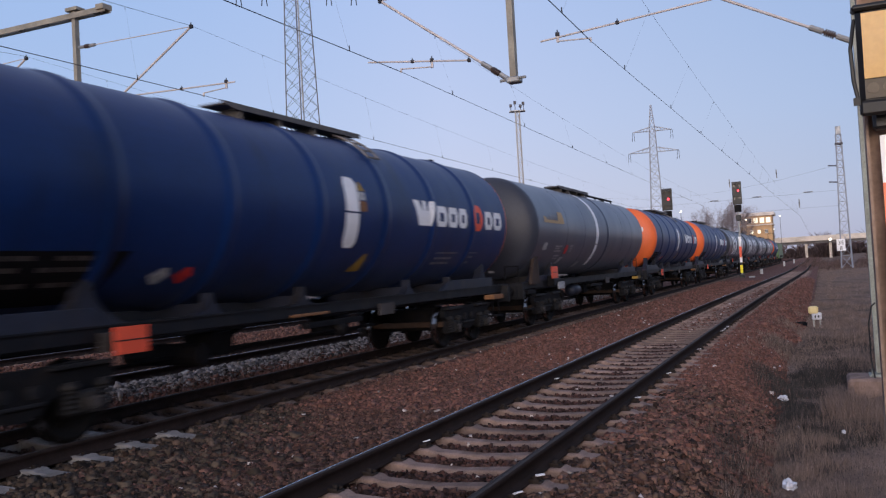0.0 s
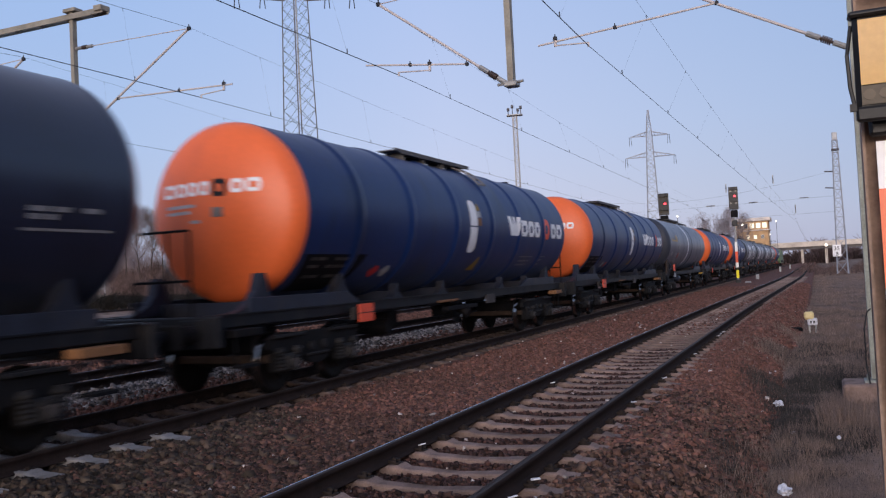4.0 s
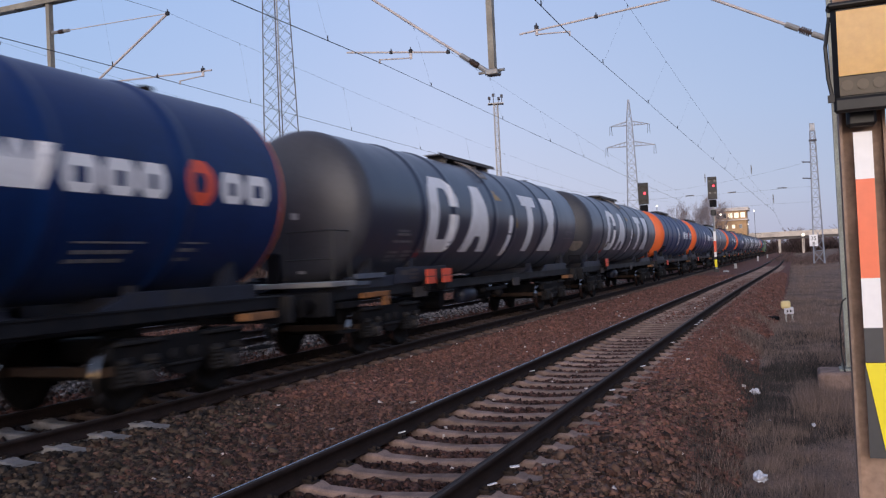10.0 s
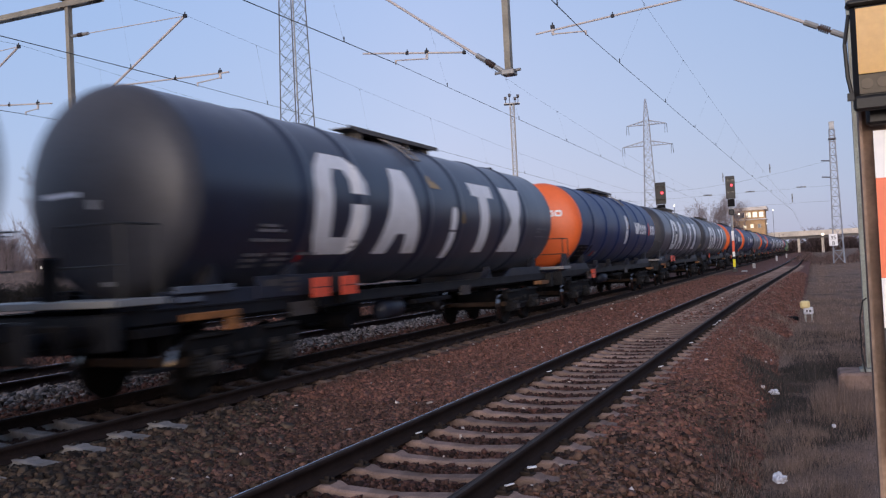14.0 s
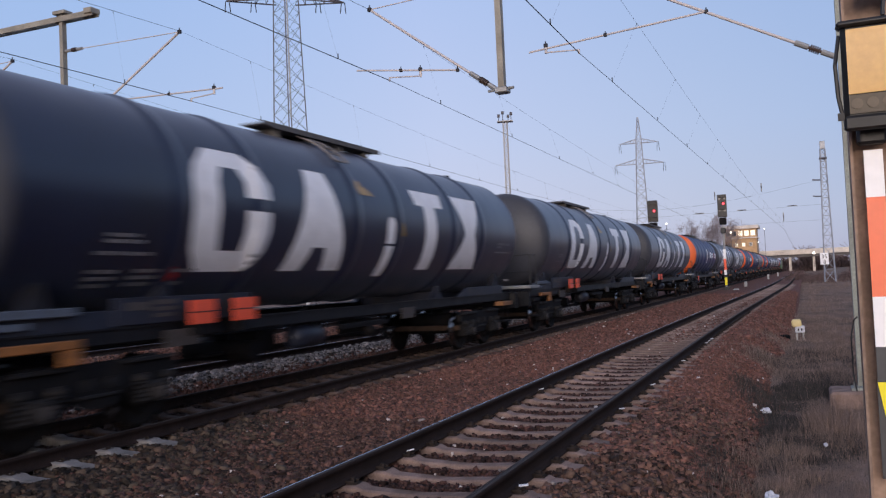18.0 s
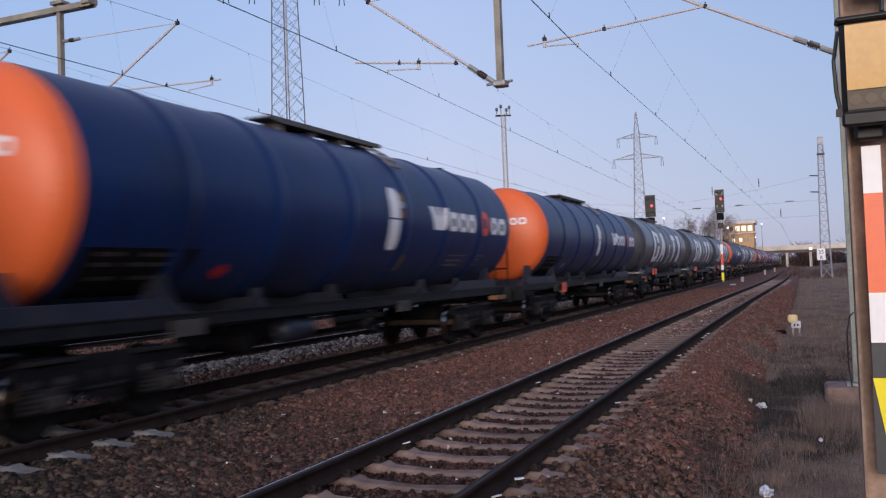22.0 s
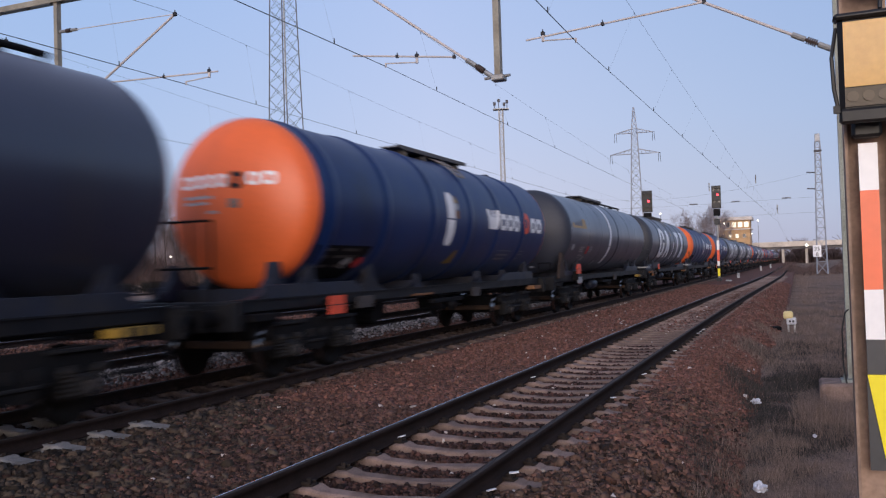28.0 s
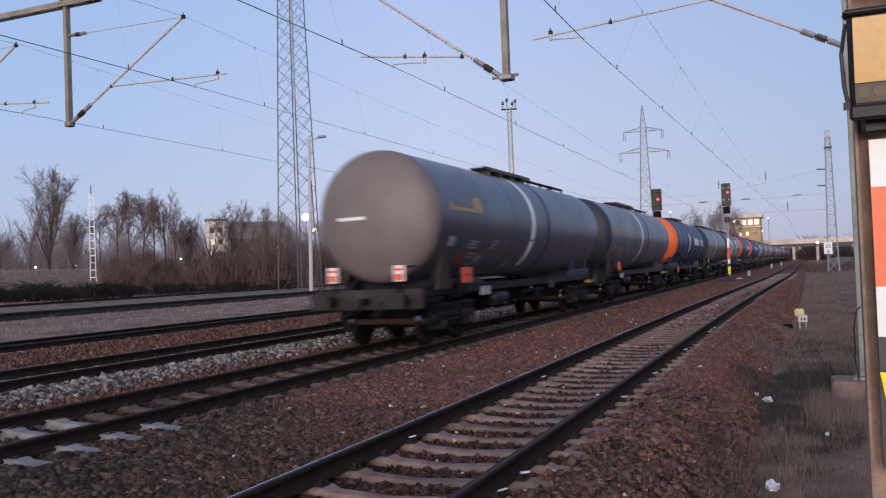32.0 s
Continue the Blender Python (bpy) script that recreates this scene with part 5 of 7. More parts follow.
def locomotive(y):
    lo = thing("locomotive", "dull green electric locomotive at the head of the train", "locomotive", at=pose(X_TRAIN, y, 0))
    bm = bmesh.new()
    o = [(0.7, 0.95), (18.9, 0.95), (19.1, 1.6), (18.2, 3.0), (17.7, 3.75), (1.9, 3.75), (1.4, 3.0), (0.5, 1.6)]
    a = [bm.verts.new((-1.48, yy, z)) for yy, z in o]
    b = [bm.verts.new((1.48, yy, z)) for yy, z in o]
    for i in range(len(o)):
        j = (i + 1) % len(o)
        bm.faces.new((a[i], a[j], b[j], b[i]))
    bm.faces.new(a[::-1])
    bm.faces.new(b)
    bmesh.ops.recalc_face_normals(bm, faces=bm.faces)
    bmesh.ops.bevel(bm, geom=bm.edges[:], offset=0.08, segments=2, affect="EDGES")
    body = part("body", bm, M_GREEN_LOCO, lo)
    bm = bmesh.new()
    box(bm, -1.2, 1.2, 2.4, 17.2, 3.75, 3.98, 0.05)
    part("roof_box", bm, M_ROOF, lo)
    for s in (-1, 1):
        for yy in (2.1, 16.7):
            bm = bmesh.new()
            box(bm, s * 1.470, s * 1.492, yy, yy + 0.7, 2.35, 3.0, 0.02)
            part("side_window", bm, M_GLASS_DARK, body)
        bm = bmesh.new()
        box(bm, s * 1.474, s * 1.49, 3.6, 15.9, 1.1, 1.5, 0.01)
        part("side_band", bm, M_UNDER, body)
    for x in (-0.875, 0.875):
        buffer_part(lo, x, 0.0, -1)
        buffer_part(lo, x, 19.6, 1)
    for yc in (4.2, 15.4):
        bg = bogie(lo, yc)
        for dy in (-0.9, 0.9):
            ws = part("wheelset", ME_WHEELSET, None, bg)
            ws.matrix_basis = pose(0, yc + dy, 0.46)
            WHEELSETS.append((ws, yc + dy))
    bm = bmesh.new()
    for k in (-1, 1):
        rod(bm, (k * 0.5, 4.0, 3.98), (k * 0.4, 5.3, 4.7), 0.03)
        rod(bm, (k * 0.4, 5.3, 4.7), (k * 0.55, 4.1, 5.75), 0.03)
    rod(bm, (-0.8, 4.1, 5.8), (0.8, 4.1, 5.8), 0.03)
    part("pantograph", bm, M_UNDER, lo)
    return lo


TRAIN.append((locomotive(TRAIN[0][1] + 19.1), TRAIN[0][1] + 19.1))

# ---- far sidings ----
for k, xc in enumerate((-44.6, -65.4)):
    side_bed = grid_sheet("siding_bed", np.array([xc - 2.3, xc - 1.7, xc, xc + 1.7, xc + 2.3]), np.concatenate([np.arange(-20, 140, 4.0), [200, 300]]), lambda x, y: -0.42 + 0.22 * (1 - ease(1.7, 2.2, abs(x - xc))), M_EARTH if k else M_BED_DARK, "dark old ballast of a distant siding", "ballast bed")
    build_track("railway_track", "distant rusty siding track beyond dry grass", xc, still, 20, 90, 200, sleeper=ME_SLEEPER_OLD)

# ---- overhead line: masts, beams, cantilevers, wires ----
GY = 16.5


def insulator(parent, a, b, r=0.065):
    a, b = Vector(a), Vector(b)
    d = b - a
    bm = bmesh.new()
    rod(bm, a, b, r * 0.45)
    for k in range(5):
        p = a + d * (0.42 + 0.20 * k / 4)
        rod(bm, p - d.normalized() * 0.012, p + d.normalized() * 0.012, r, n=12)
    ins = part("insulator", bm, M_INSUL, parent, "ribbed dark brown insulator")
    part("insulator_cap", rod(bmesh.new(), a, a + d * 0.36, r * 0.8), M_GALV, ins)
    part("insulator_cap", rod(bmesh.new(), b - d * 0.32, b, r * 0.8), M_GALV, ins)
    return ins


def tube(parent, name, a, b, r, mat=M_TUBE):
    return part(name, rod(bmesh.new(), a, b, r, n=10), mat, parent)


def clamp(parent, p, r=0.045):
    bm = bmesh.new()
    box(bm, p[0] - r, p[0] + r, p[1] - r * 0.8, p[1] + r * 0.8, p[2] - r, p[2] + r, 0.01)
    rod(bm, (p[0], p[1], p[2] + r), (p[0], p[1], p[2] + 2.2 * r), r * 0.3, n=6)
    return part("clamp", bm, M_WIRE, parent)


def cantilever(label, foot, mess, joint, tip, steady, grip, top=None):
    """A swivelling bracket: insulated strut to the carrying wire, registration arm and steady arm to the contact wire."""
    c = thing("cantilever", label, "catenary bracket", "catenary brackets")
    foot, mess, joint, tip, steady, grip = (Vector(v) for v in (foot, mess, joint, tip, steady, grip))
    d = (mess - foot).normalized()
    insulator(c, foot, foot + d * 0.75)
    tube(c, "strut", foot + d * 0.75, mess, 0.028)
    clamp(c, mess, 0.045)
    clamp(c, joint, 0.036)
    tube(c, "registration_arm", joint, tip, 0.020)
    clamp(c, joint + (tip - joint) * 0.55, 0.035)
    clamp(c, steady + Vector((0, 0, 0.06)), 0.04)
    bm = bmesh.new()
    rod(bm, steady + Vector((0, 0, 0.05)), steady - Vector((0, 0, 0.10)), 0.03, n=6)
    rod(bm, steady - Vector((0, 0, 0.08)), grip + Vector((0, 0, 0.06)), 0.015, n=6)
    rod(bm, grip + Vector((0, 0, 0.07)), grip - Vector((0, 0, 0.02)), 0.02, n=6)
    part("steady_arm", bm, M_TUBE, c)
    if top is not None:
        top = Vector(top)
        d2 = (mess - top).normalized()
        insulator(c, top, top + d2 * 0.55, 0.055)
        tube(c, "tie_rod", top + d2 * 0.55, mess, 0.012)
    return c


# big grey-green mast on a concrete foot beside the near track, with its long arm over the tracks
mast = thing("catenary_mast", "grey-green steel catenary mast on a concrete foot", "catenary mast")
bm = bmesh.new()
for dx in (-0.13, 0.11):
    box(bm, 0.86 + dx, 0.86 + dx + 0.02, GY - 0.11, GY + 0.11, -0.45, 10.4)
box(bm, 0.75, 0.97, GY - 0.008, GY + 0.008, -0.45, 10.4)
part("post", bm, M_MAST, mast)
bm = bmesh.new()
box(bm, 0.27, 1.30, GY - 0.45, GY + 0.45, -1.15, -0.50, 0.04)
part("concrete_foot", bm, M_CONCRETE, mast, "weathered concrete foundation block")
bm = bmesh.new()
for dx in (-0.18, 0.18):
    for dy in (-0.16, 0.16):
        rod(bm, (0.86 + dx, GY + dy, -0.50), (0.86 + dx, GY + dy, -0.40), 0.02, n=6)
box(bm, 0.62, 1.10, GY - 0.2, GY + 0.2, -0.50, -0.46)
part("base_plate", bm, M_MAST, mast)
bm = bmesh.new()
pts = [(0.78, GY - 0.14, 0.75), (0.72, GY - 0.16, 0.7), (0.66, GY - 0.18, 0.4), (0.66, GY - 0.2, -0.2), (0.70, GY - 0.3, -0.52)]
for p, q in zip(pts, pts[1:]):
    rod(bm, p, q, 0.014, n=6)
part("earth_cable", bm, M_BLACK, mast)
bm = bmesh.new()
box(bm, -6.1, 0.97, GY - 0.11, GY - 0.09, 9.2, 9.42)
box(bm, -6.1, 0.97, GY + 0.09, GY + 0.11, 9.2, 9.42)
for x in np.arange(-6.0, 0.6, 0.8):
    box(bm, x, x + 0.06, GY - 0.09, GY + 0.09, 9.25, 9.37)
part("arm", bm, M_BEAM, mast)
bm = bmesh.new()
box(bm, -5.51, -5.385, GY - 0.08, GY + 0.08, 5.50, 9.2)
dp = part("hanging_post", bm, M_BEAM, mast, "beige square hanging post")
bm = bmesh.new()
box(bm, -5.58, -5.31, GY - 0.13, GY + 0.13, 5.42, 5.54, 0.02)
rod(bm, (-5.75, GY, 5.5), (-5.2, GY, 5.52), 0.03)
part("post_shoe", bm, M_GALV, dp)

arm3 = thing("catenary_portal_arm", "beige steel arm with a hanging post over the far tracks", "catenary arm")
bm = bmesh.new()
box(bm, -34.0, -16.1, GY - 0.11, GY - 0.09, 8.74, 8.88)
box(bm, -34.0, -16.1, GY + 0.09, GY + 0.11, 8.74, 8.88)
for x in np.arange(-33.6, -16.2, 0.9):
    box(bm, x, x + 0.06, GY - 0.09, GY + 0.09, 8.74, 8.86)
box(bm, -16.35, -16.1, GY - 0.16, GY + 0.16, 8.80, 8.94, 0.01)
part("beam", bm, M_BEAM, arm3)
bm = bmesh.new()
box(bm, -17.26, -17.15, GY - 0.07, GY + 0.07, 5.75, 9.02)
hp = part("hanging_post", bm, M_BEAM, arm3)
bm = bmesh.new()
box(bm, -17.30, -17.10, GY - 0.10, GY + 0.10, 5.66, 5.78, 0.02)
part("post_shoe", bm, M_BEAM, hp)
part("post_flange", box(bmesh.new(), -17.40, -17.0, GY - 0.15, GY + 0.15, 8.93, 9.02, 0.01), M_BEAM, hp)
bm = bmesh.new()
for dx in (-0.13, 0.11):
    box(bm, -34.0 + dx, -34.0 + dx + 0.02, GY - 0.11, GY + 0.11, -0.6, 10.4)
box(bm, -34.11, -33.89, GY - 0.008, GY + 0.008, -0.6, 10.4)
part("post", bm, M_MAST, arm3)

cantilever("aluminium catenary bracket over the near track", (0.72, GY, 5.28), (-3.2, GY, 7.38), (-1.42, GY, 6.44), (-4.85, GY, 6.17), (-4.50, GY, 6.20), (-3.84, GY, 6.02), (0.74, GY, 7.6))
cantilever("aluminium catenary bracket hung over the train's track", (-5.52, GY, 5.48), (-8.38, GY, 7.62), (-6.40, GY, 6.03), (-8.75, GY, 6.34), (-7.24, GY, 6.10), (-7.97, GY, 6.02), (-5.52, GY, 7.75))
cantilever("aluminium catenary bracket on a hanging post", (-17.12, GY, 5.76), (-13.50, GY, 7.93), (-15.79, GY, 6.53), (-12.30, GY, 6.42), (-12.55, GY, 6.40), (-13.22, GY, 6.22), (-17.12, GY, 7.99))
cantilever("aluminium catenary bracket over the old track", (-22.6, GY, 5.9), (-19.0, GY, 8.0), (-21.3, GY, 6.66), (-17.9, GY, 6.36), (-18.4, GY, 6.36), (-18.84, GY, 6.18), (-22.6, GY, 7.9))
post4 = thing("hanging_post", "grey steel hanging post under the portal arm", "catenary post")
bm = bmesh.new()
box(bm, -22.75, -22.60, GY - 0.1, GY + 0.1, 5.8, 8.7)
part("shaft", bm, M_MAST, post4)


def catenary(label, x_at, z_contact, x_mess, z_mess, sag=0.9, spans=((-52, 16.5), (16.5, 109), (109, 190), (190, 280))):
    c = thing("overhead_line", label, "overhead wire", "overhead wires")
    bmc, bmm, bmd = bmesh.new(), bmesh.new(), bmesh.new()
    for n, (ya, yb) in enumerate(spans):
        k = 8 if n < 2 else 4
        for i in range(k):
            t0, t1 = i / k, (i + 1) / k
            pc, pm = [], []
            for t in (t0, t1):
                y = ya + (yb - ya) * t
                x = np.interp(y, [p[0] for p in x_at], [p[1] for p in x_at])
                xm = np.interp(y, [p[0] for p in x_mess], [p[1] for p in x_mess])
                pc.append((x, y, z_contact - 0.10 * 4 * t * (1 - t) * 0.3))
                pm.append((xm, y, z_mess - sag * 4 * t * (1 - t)))
            rod(bmc, pc[0], pc[1], 0.0085 if n < 1 else 0.006, n=5)
            rod(bmm, pm[0], pm[1], 0.0045 if n < 1 else 0.0028, n=5)
            if n < 3:
                for h in (0.25, 0.75):
                    q = [a + (b - a) * h for a, b in zip(pc[0], pc[1])]
                    u = [a + (b - a) * h for a, b in zip(pm[0], pm[1])]
                    rod(bmd, q, u, 0.0011, n=4)
                    rod(bmd, (q[0], q[1], q[2]), (q[0], q[1], q[2] + 0.10), 0.012, n=5)
                    rod(bmd, (u[0], u[1], u[2] - 0.06), u, 0.007, n=5)
    part("contact_wire", bmc, M_WIRE, c)
    part("carrying_wire", bmm, M_WIRE, c)
    tagged(part("dropper", bmd, M_WIRE, c), kind="stuff")
    return c


catenary("dark contact and carrying wires above the near track", [(-52, -3.0), (16.5, -3.84), (109, -2.0), (280, -2.3)], 6.02, [(-52, -3.3), (16.5, -3.2), (109, -2.3), (280, -2.3)], 7.32, 0.5)
catenary("dark contact and carrying wires above the train", [(-52, -9.2), (16.5, -7.97), (109, -9.0), (280, -8.7)], 6.02, [(-52, -8.7), (16.5, -8.38), (109, -8.8), (280, -8.7)], 7.62)
catenary("dark contact and carrying wires above the third track", [(-52, -14.3), (16.5, -13.22), (109, -14.1), (280, -13.9)], 6.22, [(-52, -13.9), (16.5, -13.50), (109, -13.9), (280, -13.9)], 7.95)
catenary("dark contact and carrying wires above the old track", [(-52, -21.3), (16.5, -18.84), (109, -21.0), (280, -21.3)], 6.18, [(-52, -21.3), (16.5, -19.0), (109, -21.3), (280, -21.3)], 8.05)


# ---- lattice masts and pylons ----
def lattice(parent, w0, w1, z0, z1, panels, leg, brace, mat, cross=True, turn=0.0, rings=True):
    """Four tapering legs, each a part, and their bracing."""
    def corner(i, t):
        w = (w0 + (w1 - w0) * t) / 2
        return Matrix.Rotation(radians(turn), 3, "Z") @ Vector(((-w, w, w, -w)[i], (-w, -w, w, w)[i], z0 + (z1 - z0) * t))
    for i in range(4):
        part("leg", bar(bmesh.new(), corner(i, 0), corner(i, 1), leg), mat, parent)
    bm = bmesh.new()
    k = (w1 / w0) ** (1 / panels)
    ts = [0.0]
    for n in range(panels):
        ts.append(ts[-1] + k ** n)
    ts = [t / ts[-1] for t in ts]
    for t0, t1 in zip(ts, ts[1:]):
        for i in range(4):
            j = (i + 1) % 4
            bar(bm, corner(i, t0), corner(j, t1), brace)
            if cross:
                bar(bm, corner(j, t0), corner(i, t1), brace)
            if rings:
                bar(bm, corner(i, t1), corner(j, t1), brace)
    tagged(part("bracing", bm, mat, parent), kind="stuff")


def crossarm(parent, z, half, depth, mat, root=0.8, strings=True, hang=3.0):
    for s in (-1, 1):
        bm = bmesh.new()
        tipp = Vector((s * half, 0, z))
        for y in (-root, root):
            for dz in (0.0, depth):
                bar(bm, (s * root, y, z + dz), tipp, 0.14)
            for k in range(1, 5):
                a = Vector((s * root, y, z)).lerp(tipp, k / 5)
                b = Vector((s * root, y, z + depth)).lerp(tipp, (k - 0.5) / 5)
                bar(bm, a, b, 0.08)
        for k in range(1, 5):
            bar(bm, Vector((s * root, -root, z)).lerp(tipp, k / 5), Vector((s * root, root, z)).lerp(tipp, k / 5), 0.08)
        arm = part("crossarm", bm, mat, parent)
        if strings:
            for f in (0.98, 0.55) if hang < 2.5 else (0.98,):
                bm = bmesh.new()
                for d in (-0.35, 0.35):
                    rod(bm, (s * half * f + d * 0.6, 0, z), (s * half * f + d, 0.4, z - hang), 0.06, n=6)
                part("insulator_string", bm, M_WIRE, arm)


tw_x, tw_y = polar(-32.45, 110)
tower = thing("power_pylon", "tall dark steel lattice power pylon beyond the tracks", "power pylon", "power pylons", at=pose(tw_x, tw_y, land_z(tw_x, tw_y) - 0.2, 0, 0, 32.8))
lattice(tower, 3.85, 2.15, 0, 40.5, 19, 0.13, 0.036, M_PYLON, True, 40, False)
lattice(tower, 2.1, 0.5, 40.5, 56.0, 9, 0.15, 0.07, M_PYLON, True, 40, False)
crossarm(tower, 38.7, 7.4, 1.6, M_PYLON, 1.25, True, 1.3)
crossarm(tower, 45.5, 5.6, 1.4, M_PYLON, 0.9, True, 1.9)
part("climbing_rail", rod(bmesh.new(), (0.1, 0.4, 24), (0.1, 0.4, 40), 0.10, n=6), M_LATTICE, tower)
py_x, py_y = polar(-9.56, 260)
pylon = thing("power_pylon", "distant grey steel lattice power pylon with two crossarms", "power pylon", "power pylons", at=pose(py_x, py_y, -0.6, 0, 0, 8))
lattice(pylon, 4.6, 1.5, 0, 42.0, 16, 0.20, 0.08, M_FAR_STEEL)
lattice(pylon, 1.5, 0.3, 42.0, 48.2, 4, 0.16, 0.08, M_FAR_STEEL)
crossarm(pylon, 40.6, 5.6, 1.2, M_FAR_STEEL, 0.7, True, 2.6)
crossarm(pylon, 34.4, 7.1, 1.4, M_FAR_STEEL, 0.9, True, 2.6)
lm_x, lm_y = polar(-18.2, 104)
light_mast = thing("lighting_mast", "slender pale lattice lighting mast with lamps on top", "lighting mast", at=pose(lm_x, lm_y, -0.5, 0, 0, 18))
lattice(light_mast, 0.52, 0.46, 0, 21.3, 26, 0.12, 0.05, M_CONCRETE_PALE, False)
for dx, dz in ((-0.75, 0.55), (0.75, 0.75), (-0.25, 0.9), (0.4, 0.45)):
    bm = bmesh.new()
    rod(bm, (dx, 0, 21.2), (dx, 0, 21.2 + dz), 0.05, n=6)
    box(bm, dx - 0.16, dx + 0.16, -0.2, 0.2, 21.2 + dz, 21.55 + dz, 0.04)
    part("floodlight", bm, M_PYLON, light_mast)
bm = bmesh.new()
box(bm, -0.95, 0.95, -0.55, 0.55, 21.15, 21.25)
part("lamp_platform", bm, M_LATTICE, light_mast)
wl_x, wl_y = polar(-45.1, 125)
white_mast = thing("lattice_mast", "narrow white lattice mast in front of bare trees", "mast", at=pose(wl_x, wl_y, -0.05, 0, 0, 45))
for k in (-1, 1):
    part("leg", bar(bmesh.new(), (k * 0.36, 0, 0), (k * 0.27, 0, 13.8), 0.11, 0.08), M_WHITE, white_mast)
for k in range(14):
    z, h = 0.45 + k * 0.98, 0.36 - 0.09 * (0.45 + k * 0.98) / 13.8
    part("rung", bar(bmesh.new(), (-h, 0, z), (h, 0, z), 0.14, 0.10), M_WHITE, white_mast)
part("spike", rod(bmesh.new(), (0, 0, 13.6), (0, 0, 14.8), 0.06), M_PYLON, white_mast)
pl_x, pl_y = polar(-31.75, 92)
lamp_pole = thing("street_lamp", "leaning grey lamp pole with a small lamp head", "street lamp", at=pose(pl_x, pl_y, -0.4, 0, 1.4, 0))
part("pole", rod(bmesh.new(), (0, 0, 0), (0, 0, 16.4), 0.22, 0.15), M_CONCRETE_PALE, lamp_pole)
bm = bmesh.new()
rod(bm, (0, 0, 16.1), (1.3, 0, 16.5), 0.06)
box(bm, 1.1, 2.0, -0.2, 0.2, 16.35, 16.62, 0.06)
part("lamp_head", bm, M_GALV, lamp_pole)
part("stay", rod(bmesh.new(), (0.9, 0.2, 0), (0.15, 0, 12.0), 0.06), M_PYLON, lamp_pole)
side_mast = thing("headspan_mast", "tapering grey lattice headspan mast with a white board", "catenary mast", at=pose(2.62, 109, -0.3))
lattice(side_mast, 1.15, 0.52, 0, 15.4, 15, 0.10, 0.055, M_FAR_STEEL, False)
part("cap", box(bmesh.new(), -0.28, 0.28, -0.28, 0.28, 15.4, 16.3, 0.04), M_LATTICE, side_mast)
part("collar", box(bmesh.new(), -0.42, 0.42, -0.42, 0.42, 14.2, 14.4, 0.03), M_PYLON, side_mast)
for z in (11.8, 9.9):
    part("side_arm", rod(bmesh.new(), (-0.3, 0, z), (-1.3, 0, z + 0.1), 0.07), M_PYLON, side_mast)
bm = bmesh.new()
box(bm, -0.95, -0.05, -0.66, -0.62, 2.0, 3.35, 0.02)
km_board = part("kilometre_board", bm, M_WHITE, side_mast, "white board with black numbers")
for txt, z, size in (("35", 2.72, 0.62), ("8", 2.08, 0.62)):
    cu = bpy.data.curves.new("figures", "FONT")
    cu.body, cu.size, cu.align_x, cu.extrude = txt, size, "CENTER", 0.004
    ob = new("figures", cu)
    me = bpy.data.meshes.new_from_object(ob)
    bpy.data.objects.remove(ob)
    me.materials.append(M_BLACK)
    fg = part("figures", me, None, km_board)
    fg.matrix_basis = pose(-0.5, -0.668, z, 90, 0, 0)

span = thing("headspan", "cross wires with insulators spanning all the tracks", "headspan")
for z0_, z1_ in ((11.6, 9.4), (8.7, 8.5), (6.9, 6.9)):
    bm = bmesh.new()
    pts = [(2.3 - 36 * i / 10, 109, z0_ - (z0_ - z1_) * math.sin(math.pi * i / 10)) for i in range(11)]
    rings = [[bm.verts.new((x, y + dy, z + dz)) for dy, dz in ((0.007, 0), (0, 0.007), (-0.007, 0), (0, -0.007))] for x, y, z in pts]
    for a_, b_ in zip(rings, rings[1:]):
        for i in range(4):
            bm.faces.new((a_[i], a_[(i + 1) % 4], b_[(i + 1) % 4], b_[i]))
    part("cross_wire", bm, M_WIRE, span)
for x, z in ((-0.96, 8.75), (-6.6, 8.65), (-11.5, 8.6)):
    insulator(span, (x - 0.5, 109, z), (x + 0.5, 109, z), 0.08)
for x, z in ((-4.26, 10.6), (-9.6, 10.0), (-1.99, 6.9)):
    insulator(span, (x, 109, z + 0.1), (x, 109, z + 1.1), 0.08)


